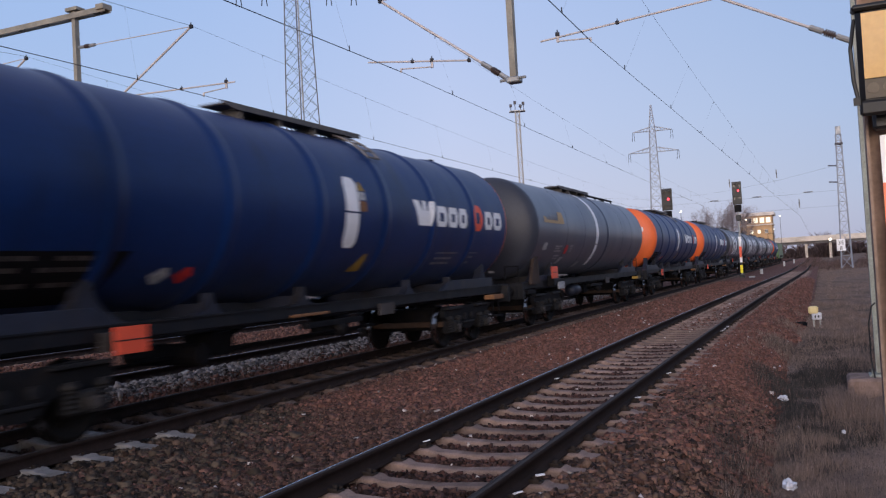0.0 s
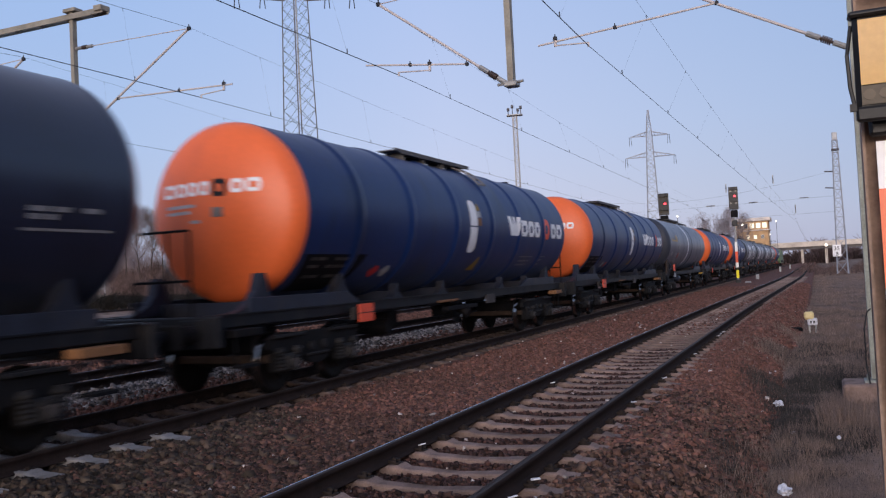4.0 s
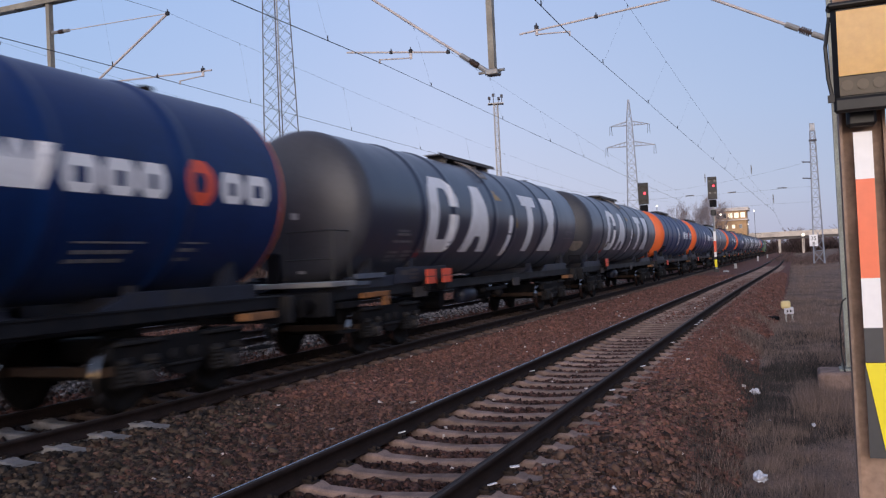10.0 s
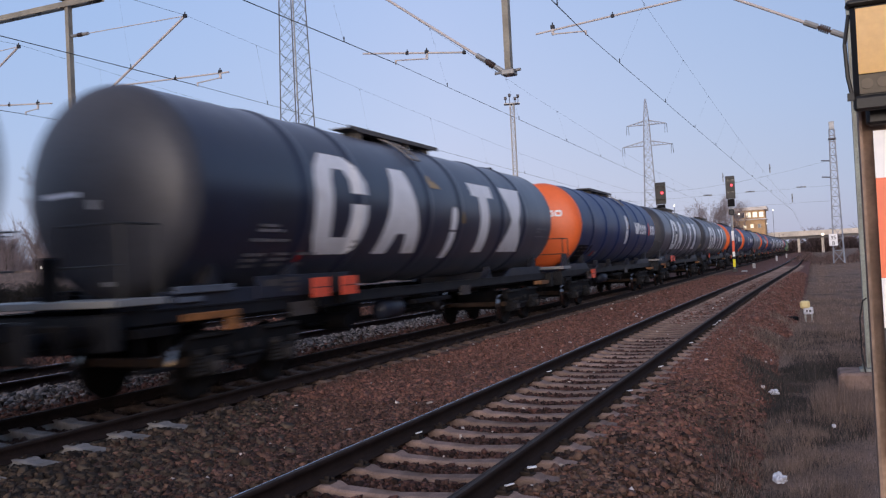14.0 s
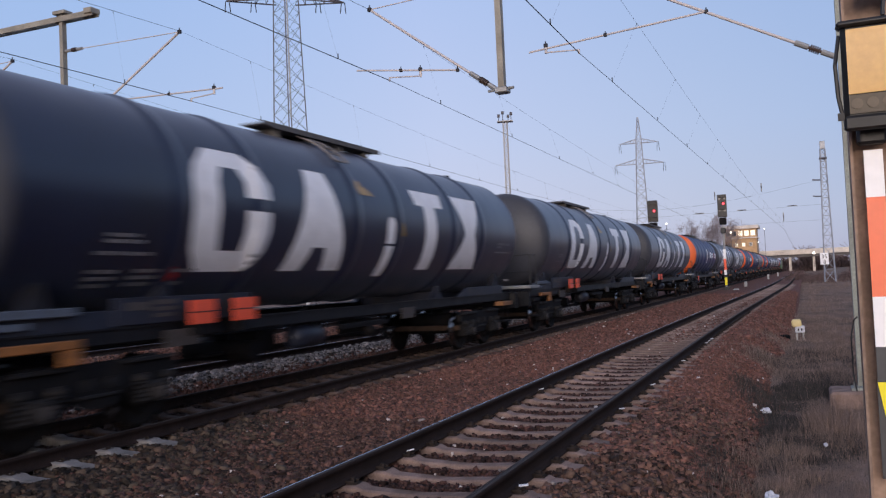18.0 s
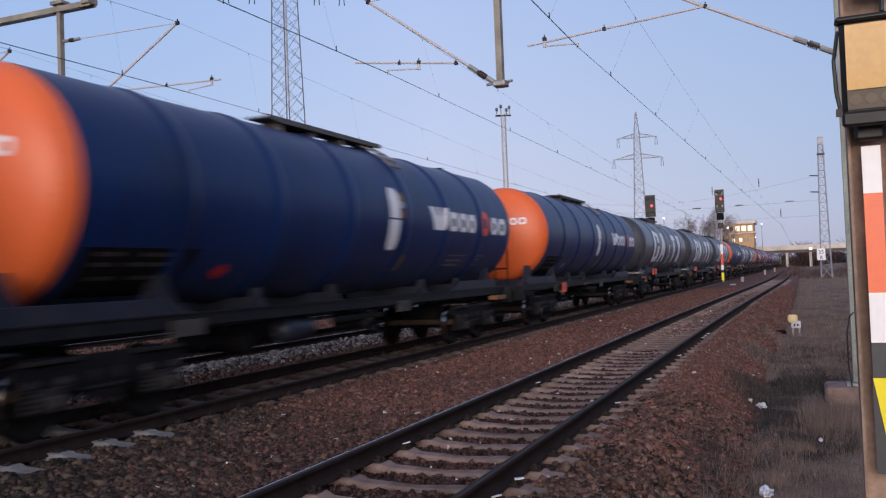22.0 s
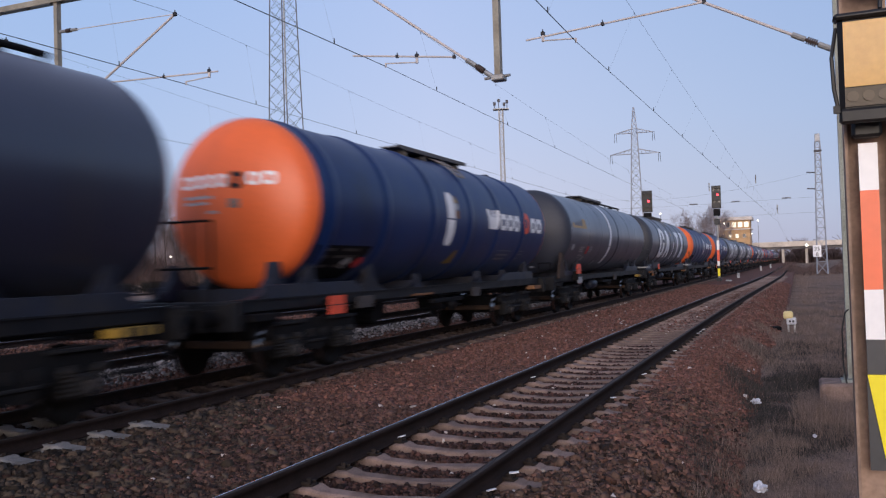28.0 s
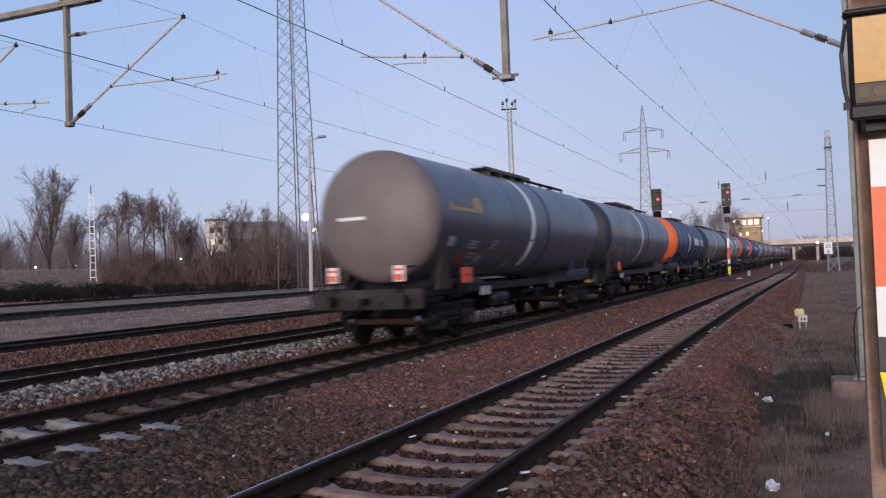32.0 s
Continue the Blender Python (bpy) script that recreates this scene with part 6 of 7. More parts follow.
# ---- signals ----
def signal(label, x, y, top, head_h, board):
    s = thing("light_signal", label, "railway signal", "light signals", at=pose(x, y, -0.3))
    t = top + 0.3
    part("mast_tube", rod(bmesh.new(), (0, 0, 0), (0, 0, t - head_h), 0.09), M_GALV, s)
    bm = bmesh.new()
    box(bm, -0.41, 0.41, -0.04, 0.04, t - head_h + 0.35, t, 0.03)
    box(bm, -0.35, 0.35, 0.04, 0.4, t - head_h + 0.5, t - 0.1, 0.05)
    hd = part("head", bm, M_BLACK, s, "black signal screen")
    part("lower_box", box(bmesh.new(), -0.30, 0.30, -0.10, 0.25, t - head_h - 0.35, t - head_h + 0.32, 0.05), M_UNDER, s)
    for k, (dx, dz) in enumerate(((0.12, 0.85), (-0.22, 0.4), (0.24, 0.4), (-0.22, 1.5), (0.24, 1.5))):
        bm = bmesh.new()
        rod(bm, (dx, -0.05, t - dz), (dx, -0.09, t - dz), 0.10 if k == 0 else 0.09, n=16)
        part("lamp_lens", bm, M_SIGNAL_RED if k == 0 else M_GLASS_DARK, hd, "glowing red lamp" if k == 0 else "")
        bm = bmesh.new()
        box(bm, dx - 0.16, dx + 0.16, -0.28, -0.05, t - dz + 0.13, t - dz + 0.17)
        part("lamp_hood", bm, M_BLACK, hd)
    part("route_box", box(bmesh.new(), -0.24, 0.24, -0.2, 0.2, t - head_h - 1.15, t - head_h - 0.62, 0.06), M_BLACK, s)
    if board:
        zz = t - head_h - 2.6
        for m, h in ((M_WHITE, 0.9), (M_PLACARD, 1.0), (M_WHITE, 0.45), (M_BLACK, 0.25), (M_YELLOW, 0.7), (M_BLACK, 0.3), (M_WHITE, 0.55)):
            if zz - h < 0.5:
                break
            part("mast_board", box(bmesh.new(), -0.115, 0.115, -0.14, -0.10, zz - h, zz), m, s)
            zz -= h
        part("mast_foot", box(bmesh.new(), -0.22, 0.22, -0.22, 0.22, -0.2, 0.35, 0.03), M_BLACK, s)
        part("marker_stone", box(bmesh.new(), 0.6, 1.1, -0.6, -0.2, -0.05, 0.16, 0.05), M_CONCRETE_PALE, s)
    return s


signal("black light signal showing red, with striped mast boards", -6.72, 83, 8.55, 2.45, True)
signal("black light signal showing red between the tracks", -11.05, 70.5, 7.45, 2.1, False)
for (x, y, z0_, z1_) in ((-5.9, 97, -0.3, 0.45), (-5.6, 150, -0.3, 0.8), (-5.2, 190, -0.3, 0.8)):
    mk = thing("marker_post", "small white trackside marker stone", "marker post", at=pose(x, y, z0_))
    part("stone", box(bmesh.new(), -0.15, 0.15, -0.12, 0.12, -0.3, (z1_ - z0_) * 0.75, 0.04), M_CONCRETE_PALE, mk)

# ---- near post with floodlight and boards ----
PY = 4.15
post = thing("signal_post", "rust-brown steel post with floodlight and striped boards", "signal post")
bm = bmesh.new()
o_ = [(0.205, -0.07), (0.217, -0.07), (0.217, -0.006), (0.373, -0.006), (0.373, -0.07), (0.385, -0.07), (0.385, 0.07), (0.373, 0.07), (0.373, 0.006), (0.217, 0.006), (0.217, 0.07), (0.205, 0.07)]
lo_ = [bm.verts.new((x, PY + y, -0.9)) for x, y in o_]
hi_ = [bm.verts.new((x, PY + y, 4.2)) for x, y in o_]
for i in range(12):
    bm.faces.new((lo_[i], lo_[(i + 1) % 12], hi_[(i + 1) % 12], hi_[i]))
bm.faces.new(lo_[::-1])
bm.faces.new(hi_)
bmesh.ops.recalc_face_normals(bm, faces=bm.faces)
part("steel_column", bm, M_RUSTPOST, post)
for m, za, zb in ((M_BOARD_WHITE, 1.94, 2.14), (M_BOARD_ORANGE, 1.52, 1.94), (M_BOARD_WHITE, 1.31, 1.52), (M_BOARD_BLACK, 1.165, 1.31)):
    bd = part("mast_board", box(bmesh.new(), 0.255, 0.328, PY - 0.105, PY - 0.095, za, zb), m, post)
bm = bmesh.new()
box(bm, 0.252, 0.332, PY - 0.100, PY - 0.092, 0.76, 1.163)
pb = part("pennant_board", bm, M_BOARD_BLACK, post)
bm = bmesh.new()
tri = ((0.254, 1.162), (0.331, 1.162), (0.318, 0.765))
fr = [bm.verts.new((x, PY - 0.106, z)) for x, z in tri]
bk = [bm.verts.new((x, PY - 0.101, z)) for x, z in tri]
bm.faces.new(fr)
bm.faces.new(bk[::-1])
for i in range(3):
    bm.faces.new((fr[i], fr[(i + 1) % 3], bk[(i + 1) % 3], bk[i]))
bmesh.ops.recalc_face_normals(bm, faces=bm.faces)
part("yellow_triangle", bm, M_YELLOW, pb)
part("junction_box", box(bmesh.new(), 0.232, 0.345, PY - 0.16, PY - 0.075, 2.16, 2.30, 0.012), M_BLACK, post)
lamp = thing("floodlight", "black floodlight on the post, reflected sunset painted on its glass", "floodlight", at=pose(0.35, PY - 0.24, 2.435, 4.4, 0, 0))
bm = bmesh.new()
box(bm, -0.165, 0.165, -0.03, 0.03, -0.215, 0.215, 0.02)
part("housing", bm, M_BLACK, lamp)
part("hood", box(bmesh.new(), -0.18, 0.18, -0.06, 0.05, 0.195, 0.220, 0.01), M_BLACK, lamp)
part("back_body", box(bmesh.new(), -0.14, 0.14, 0.03, 0.17, -0.17, 0.17, 0.04), M_BLACK, lamp)
part("lower_rim", box(bmesh.new(), -0.168, 0.168, -0.045, 0.03, -0.225, -0.165, 0.01), M_BLACK, lamp)
part("glass", box(bmesh.new(), -0.145, 0.145, -0.040, -0.032, -0.078, 0.185), M_LAMPGLASS, lamp, "glass pane with the reflected sunset painted amber")
strip = part("reflector_strip", box(bmesh.new(), -0.145, 0.145, -0.040, -0.032, -0.158, -0.082), M_REFLECTOR, lamp, "dull beige reflector strip")
for k in range(5):
    cx = -0.116 + 0.058 * k
    part("reflector_cell", rod(bmesh.new(), (cx, -0.0395, -0.118), (cx, -0.044, -0.118), 0.022, n=14), M_CELL, strip)
bm = bmesh.new()
pts = [(-0.17, 0.0, 0.17), (-0.19, -0.02, 0.05), (-0.185, -0.02, -0.08), (-0.172, -0.02, -0.16)]
for p, q in zip(pts, pts[1:]):
    rod(bm, p, q, 0.008, n=6)
box(bm, -0.19, -0.165, -0.04, 0.0, -0.18, -0.15)
part("side_clip", bm, M_BLACK, lamp)
bm = bmesh.new()
rod(bm, (0.0, 0.05, 0.24), (0.02, 0.10, 0.42), 0.008, n=6)
box(bm, -0.09, 0.06, 0.05, 0.2, 0.34, 0.40, 0.01)
part("cable_gland", bm, M_BLACK, lamp)

# ---- small trackside things ----
ybox = thing("trackside_box", "small cream and white trackside box with yellow lid", "trackside box", at=pose(-0.30, 29.5, -0.66))
for dx in (-0.05, 0.14):
    part("leg", box(bmesh.new(), dx - 0.03, dx + 0.03, -0.04, 0.04, -0.1, 0.24, 0.005), M_GALV, ybox)
part("body", box(bmesh.new(), -0.10, 0.19, -0.14, 0.14, 0.22, 0.44, 0.03), M_PLASTIC, ybox, "white lower case")
part("lid", box(bmesh.new(), -0.19, 0.10, -0.16, 0.16, 0.40, 0.64, 0.05), M_CREAM, ybox, "faded yellow lid")
for dx in (-0.02, 0.07):
    part("socket", box(bmesh.new(), dx, dx + 0.05, -0.150, -0.138, 0.29, 0.36, 0.01), M_BLACK, ybox)
part("cable_foot", box(bmesh.new(), -0.62, -0.25, -0.1, 0.1, -0.05, 0.16, 0.04), M_UNDER, ybox)


def litter(label, x, y, size, mat, seed):
    rng = random.Random(seed)
    bm = bmesh.new()
    bmesh.ops.create_icosphere(bm, subdivisions=3, radius=1.0)
    for v in bm.verts:
        k = 1 + 0.5 * noise.noise(v.co * 1.9 + Vector((seed * 7.1, 0, 0))) + 0.25 * noise.noise(v.co * 5.0 + Vector((0, seed, 0)))
        v.co = Vector((v.co.x * size * k, v.co.y * size * 0.7 * k, max(-0.03, v.co.z * size * 0.62 * k)))
    lt = thing("litter", label, "litter", "scattered litter", at=pose(x, y, float(land_z(x, y)) + 0.07 + size * 0.1, 0, 0, rng.uniform(0, 180)))
    part("crumpled_bag", bm, mat, lt, smooth=False)


for n, (x, y, s_, label) in enumerate(((-0.70, 14.6, 0.085, "pale rounded stone-like scrap among dark weeds"), (-0.97, 22.6, 0.055, "small pale scrap in dry grass"), (-1.02, 13.7, 0.05, "small pale plastic scrap at the ballast edge"), (-0.92, 11.2, 0.065, "torn bluish plastic scrap at the ballast edge"), (-0.97, 11.6, 0.045, "torn white plastic scrap at the ballast edge"), (-0.42, 12.1, 0.03, "flat pale plastic scrap in dry grass"), (0.12, 11.95, 0.035, "flat pale plastic scrap in dry grass"), (-0.43, 9.15, 0.09, "crumpled white plastic bag in dry grass"), (-0.91, 18.4, 0.035, "tiny pale scrap in dry grass"))):
    litter(label, x, y, s_, M_PLASTIC, n + 3)

# ---- bridge, signal box and far buildings ----
bridge = thing("road_bridge", "pale concrete road bridge across the railway", "bridge")
part("deck", box(bmesh.new(), -90, 120, 372, 386, 6.3, 7.2, 0.05), M_BRIDGE, bridge)
part("girder", box(bmesh.new(), -90, 120, 373.5, 384.5, 5.3, 6.3, 0.05), M_ROOF, bridge)
for y in (372.1, 385.6):
    part("parapet", box(bmesh.new(), -90, 120, y, y + 0.3, 7.2, 8.3, 0.02), M_BRIDGE, bridge)
for x in (-27, -5.4, 3.5, 22, 44, 66):
    for y in (375, 379, 383):
        part("pier", box(bmesh.new(), x - 0.45, x + 0.45, y - 0.5, y + 0.5, -0.8, 5.3, 0.05), M_BRIDGE, bridge)
for x0, x1 in ((-90, -33), (30, 120)):
    part("abutment", box(bmesh.new(), x0, x1, 372.5, 385.5, -0.8, 5.3, 0.1), M_PALEWALL, bridge)
cabin = thing("signal_box", "ochre brick signal box with lit upper windows", "signal box")
cx0, cx1, cy0, cy1 = -28.3, -16.2, 345, 357
part("wall", box(bmesh.new(), cx0, cx1, cy0, cy1, -0.8, 16.6), M_BRICK, cabin)
part("roof", box(bmesh.new(), cx0 - 0.9, cx1 + 0.9, cy0 - 0.9, cy1 + 0.9, 16.6, 17.9, 0.1), M_PALEWALL, cabin)
part("ledge", box(bmesh.new(), cx0 - 0.3, cx1 + 0.5, cy0 - 0.5, cy1, 13.0, 13.4, 0.05), M_PALEWALL, cabin)
for k in range(5):
    x = cx0 + 1.0 + k * 2.25
    wd = part("window", box(bmesh.new(), x, x + 1.75, cy0 - 0.14, cy0 + 0.1, 13.9, 16.0, 0.03), M_PALEWALL, cabin)
    part("pane", box(bmesh.new(), x + 0.12, x + 1.63, cy0 - 0.16, cy0 - 0.13, 14.0, 15.9), M_LIT if k in (2, 3, 4) else M_GLASS_DARK, wd, "lit window pane" if k in (2, 3, 4) else "")
for k in range(4):
    x = cx0 + 1.6 + k * 2.6
    for z in (9.9, 6.2):
        wd = part("window", box(bmesh.new(), x, x + 1.2, cy0 - 0.10, cy0 + 0.1, z, z + 1.5, 0.03), M_PALEWALL, cabin)
        part("pane", box(bmesh.new(), x + 0.1, x + 1.1, cy0 - 0.12, cy0 - 0.09, z + 0.1, z + 1.4), M_LIT if (k in (1, 2) and z > 9) else M_GLASS_DARK, wd)
hx, hy = polar(-37.65, 240)
house = thing("apartment_house", "pale rendered house with windows behind bare trees", "house", at=pose(hx, hy, 2.6, 0, 0, 37))
part("wall", box(bmesh.new(), -2.7, 2.7, -3, 3, 0, 14.2), M_PALEWALL, house)
part("roof", box(bmesh.new(), -3.0, 3.0, -3.3, 3.3, 14.2, 14.8, 0.05), M_ROOF, house)
for r_ in range(4):
    for c_ in range(2):
        x, z = -1.8 + 2.1 * c_, 1.6 + 3.1 * r_
        wd = part("window", box(bmesh.new(), x, x + 1.3, -3.08, -2.9, z, z + 1.6, 0.02), M_PALEWALL, house)
        part("pane", box(bmesh.new(), x + 0.1, x + 1.2, -3.10, -3.07, z + 0.1, z + 1.5), M_LIT if (r_, c_) in ((1, 0), (2, 0), (0, 1)) else M_GLASS_DARK, wd)
hx, hy = polar(-35.2, 246)
shed = thing("warehouse", "low dark-roofed building behind brown scrub", "building", at=pose(hx, hy, 2.4, 0, 0, 37))
part("wall", box(bmesh.new(), -7, 7, -3, 3, 0, 8.8), M_BRANCH, shed)
part("roof", box(bmesh.new(), -7.4, 7.4, -3.4, 3.4, 8.8, 14.4, 0.9), M_ROOF, shed)
for az_, el_, r_, s_ in ((-31.94, 3.75, 200, 0.85), (-48.3, 1.05, 200, 0.22), (-46.1, 1.1, 200, 0.22), (-37.9, 1.35, 200, 0.3), (-39.9, 1.3, 200, 0.22), (-33.9, 1.8, 200, 0.4), (-31.4, 2.9, 205, 0.4), (-2.2, 2.4, 300, 0.2), (-2.6, 1.6, 330, 0.18), (-4.2, 2.3, 300, 0.26), (0.55, 0.75, 340, 0.45), (-8.1, 3.1, 250, 0.22)):
    x, y = polar(az_, r_)
    z = height_at(el_, r_)
    lp = thing("distant_lamp", "distant glowing lamp on a thin pole", "lamp", "distant lamps", at=pose(x, y, 0))
    bm = bmesh.new()
    bmesh.ops.create_uvsphere(bm, u_segments=12, v_segments=8, radius=s_, matrix=Matrix.Translation((0, 0, z)))
    part("globe", bm, M_POINT_LIGHT, lp, smooth=True)
    part("pole", rod(bmesh.new(), (0, 0.1, float(land_z(x, y))), (0, 0.1, z), 0.07, n=6), M_PYLON, lp)


# ---- trees, scrub and grass ----
def prisms(a, b, r0, r1):
    """Three-sided tapering twigs from arrays of ends and radii."""
    a, b = np.asarray(a, float), np.asarray(b, float)
    d = b - a
    d /= np.linalg.norm(d, axis=1, keepdims=True) + 1e-9
    ref = np.where(np.abs(d[:, 2:3]) > 0.9, [[1.0, 0, 0]], [[0, 0, 1.0]])
    u = np.cross(d, ref)
    u /= np.linalg.norm(u, axis=1, keepdims=True) + 1e-9
    w = np.cross(d, u)
    v = []
    for p, r in ((a, r0), (b, r1)):
        for k in range(3):
            t = 2 * math.pi * k / 3
            v.append(p + (u * math.cos(t) + w * math.sin(t)) * np.asarray(r)[:, None])
    v = np.stack(v, 1)
    i = np.arange(len(a))[:, None] * 6
    f = np.concatenate([i + np.array([[k, (k + 1) % 3, 3 + (k + 1) % 3, 3 + k]]) for k in range(3)])
    return v.reshape(-1, 3), f


def bare_tree(label, x, y, z, high, spread, seed, limbs=7, leaves=False, pale=False, form="bush"):
    """Trunk, rising limbs, branches, twigs and twiglets, each set growing off the one before."""
    rng = np.random.default_rng(seed)

    def shoots(base, way, size, r, bend, steps):
        """Bent shoots as rows of segments."""
        segs, p, d = [], base, way
        for k in range(steps):
            d = d + rng.normal(0, bend, d.shape) + np.array([0, 0, 0.10])
            d /= np.linalg.norm(d, axis=1, keepdims=True)
            q = p + d * (size / steps)[:, None]
            segs.append((p, q, r * (1 - 0.75 * k / steps), r * (1 - 0.75 * (k + 1) / steps), d))
            p = q
        return segs

    def offshoots(segs, per, f0, f1, angle, rise, size):
        """Starts and directions of side shoots along the segments."""
        out = [[], [], [], []]
        n = len(segs)
        for k, (p, q, ra, rb, d) in enumerate(segs):
            if (k + 1) / n < f0:
                continue
            for _ in range(per):
                t = rng.random(len(p))
                side = rng.normal(0, 1, p.shape)
                side -= (side * d).sum(1, keepdims=True) * d
                side /= np.linalg.norm(side, axis=1, keepdims=True) + 1e-9
                w = d * math.cos(angle) + side * math.sin(angle) * rng.uniform(0.6, 1.2, (len(p), 1)) + np.array([0, 0, rise])
                out[0].append(p + (q - p) * t[:, None])
                out[1].append(w / np.linalg.norm(w, axis=1, keepdims=True))
                out[2].append(size * (1.15 - f1 * (k + t) / n) * rng.uniform(0.6, 1.1, len(p)))
                out[3].append((ra + rb) * 0.28)
        return [np.concatenate(o) for o in out]

    tall, start, angle, size, twig_part = {"bush": (0.50, 0.3, 0.62 * spread / 0.6, 0.50, 1.0), "vase": (0.60, 0.10, 0.60, 0.58, 0.8), "umbrella": (0.58, 0.62, 0.70, 0.40, 0.9)}[form]
    trunk = shoots(np.array([[0, 0, -0.4]]), np.array([[rng.normal(0, 0.07), 0, 1.0]]), np.array([high * tall]), np.array([high * 0.012]), 0.05, 6)
    limb = shoots(*offshoots(trunk, limbs // 3, start, 0.55 if form == "vase" else 0.35, angle, 0.25 if form != "umbrella" else 0.12, high * size), 0.10, 4)
    branch = shoots(*offshoots(limb, 2, 0.2, 0.5, 0.55, 0.10, high * 0.20 * twig_part), 0.13, 3)
    twig = shoots(*offshoots(branch, 2, 0.1, 0.4, 0.66, 0.06, high * 0.095 * twig_part), 0.16, 2)
    fine = shoots(*offshoots(twig, 2, 0.1, 0.3, 0.7, 0.04, high * 0.055 * twig_part), 0.2, 1)
    top = max(float(g[1][:, 2].max()) for g in fine)
    f = high / top
    tr = thing("tree", label, "tree", "bare trees", at=pose(x, y, z))
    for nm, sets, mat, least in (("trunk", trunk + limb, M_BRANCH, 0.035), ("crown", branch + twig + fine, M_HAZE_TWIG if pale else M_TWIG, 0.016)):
        p, q, ra, rb = (np.concatenate([g[k] for g in sets]) for k in range(4))
        vv, ff = prisms(p * f, q * f, np.maximum(least, ra), np.maximum(least * 0.8, rb))
        part(nm, soup(nm, vv, ff, mat), None, tr)
    if leaves:
        tips = np.concatenate([g[1] for g in fine]) * f
        tips = tips[rng.random(len(tips)) < 0.07]
        vv, ff = prisms(tips - np.array([0, 0, 0.12]), tips, np.full(len(tips), 0.07), np.full(len(tips), 0.03))
        tagged(part("withered_leaf", soup("withered_leaf", vv, ff, M_BRANCH), None, tr), kind="stuff")


# bearing, distance, elevation of the top, spread, form
TREES = [(-47.55, 165, 7.3, 0.80, "vase"), (-48.6, 185, 4.0, 0.6, "bush"), (-50.2, 190, 3.2, 0.6, "bush"), (-46.2, 180, 4.4, 0.6, "vase"), (-44.6, 165, 5.0, 0.6, "umbrella"), (-43.7, 160, 5.7, 0.6, "umbrella"), (-42.9, 158, 5.9, 0.55, "umbrella"), (-42.2, 162, 5.6, 0.55, "umbrella"), (-41.5, 155, 5.8, 0.55, "umbrella"), (-40.9, 160, 5.9, 0.55, "umbrella"), (-40.2, 158, 5.2, 0.55, "umbrella"), (-39.4, 165, 4.3, 0.6, "bush"), (-37.2, 175, 4.6, 0.6, "umbrella"), (-36.2, 180, 5.1, 0.6, "umbrella"), (-35.0, 178, 4.8, 0.6, "umbrella"), (-33.4, 176, 4.5, 0.6, "bush"), (-31.0, 180, 4.0, 0.6, "bush"), (-29.4, 190, 3.4, 0.6, "bush"), (-6.6, 300, 3.5, 0.6, "bush"), (-5.9, 310, 3.8, 0.6, "bush"), (-5.2, 300, 3.7, 0.6, "bush"), (-4.6, 320, 3.2, 0.6, "bush")]
for n, (az_, r_, el_, sp, form_) in enumerate(TREES):
    x, y = polar(az_, r_)
    z = float(land_z(x, y))
    bare_tree("bare winter tree with fine spreading twigs" if n else "tall bare winter tree with a broad crown", x, y, z, height_at(el_, r_) - z, sp, 11 + n, 12 if form_ == "vase" else 6, form_ == "umbrella", n in (1, 2, 3) or r_ > 250, form_)


def scrub(name, label, mat, count, seed, az0, az1, r0, r1, high, lean=0.35, thick=0.05):
    rng = np.random.default_rng(seed)
    az_, r_ = rng.uniform(az0, az1, count), rng.uniform(r0, r1, count)
    x, y = r_ * np.sin(np.radians(az_)), r_ * np.cos(np.radians(az_))
    wave = 0.55 + 0.45 * np.sin(az_ * 2.9 + seed) * np.sin(az_ * 1.13 + 2 * seed) + 0.25 * np.sin(az_ * 9.7)
    h = high * np.clip(wave, 0.25, 1.3) * rng.uniform(0.3, 1.0, count)
    a = np.stack([x, y, land_z(x, y) - 0.1], -1)
    mid = a + np.stack([rng.normal(0, lean * 0.5, count) * h, rng.normal(0, lean * 0.5, count) * h, h * 0.55], -1)
    b = mid + np.stack([rng.normal(0, lean, count) * h, rng.normal(0, lean, count) * h, h * 0.5], -1)
    t = np.full(count, thick)
    v1, f1 = prisms(a, mid, t, t * 0.8)
    v2, f2 = prisms(mid, b, t * 0.8, t * 0.35)
    ob = part(name, soup(name, np.concatenate([v1, v2]), np.concatenate([f1, f2 + len(v1)]), mat), None)
    return tagged(ob, label, "scrub", kind="stuff")


scrub("scrub", "reddish brown leafless scrub along the far bank", M_SCRUB, 14000, 1, -44.5, -27, 140, 175, 4.6, thick=0.05)
scrub("scrub", "tall reddish brown bushes around the pylon", M_SCRUB, 9000, 2, -38, -30.5, 135, 170, 8.5, 0.22, thick=0.06)
scrub("scrub", "low dark evergreen brambles along the sidings", M_SCRUB_GREEN, 16000, 3, -56, -43, 104, 116, 2.1, 0.6, thick=0.05)
scrub("scrub", "low dark brambles below the scrub bank", M_SCRUB_GREEN, 8000, 4, -44, -33, 116, 135, 1.5, 0.6, thick=0.05)
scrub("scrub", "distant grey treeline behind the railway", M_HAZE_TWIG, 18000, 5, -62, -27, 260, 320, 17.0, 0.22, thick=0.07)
scrub("scrub", "brown leafless bushes beside the distant bank", M_SCRUB, 5000, 6, -1.2, 14, 118, 190, 1.9, 0.5, thick=0.03)
scrub("scrub", "distant low treeline beyond the bridge", M_SCRUB, 26000, 7, -9, 16, 400, 470, 9.5, 0.35, thick=0.2)


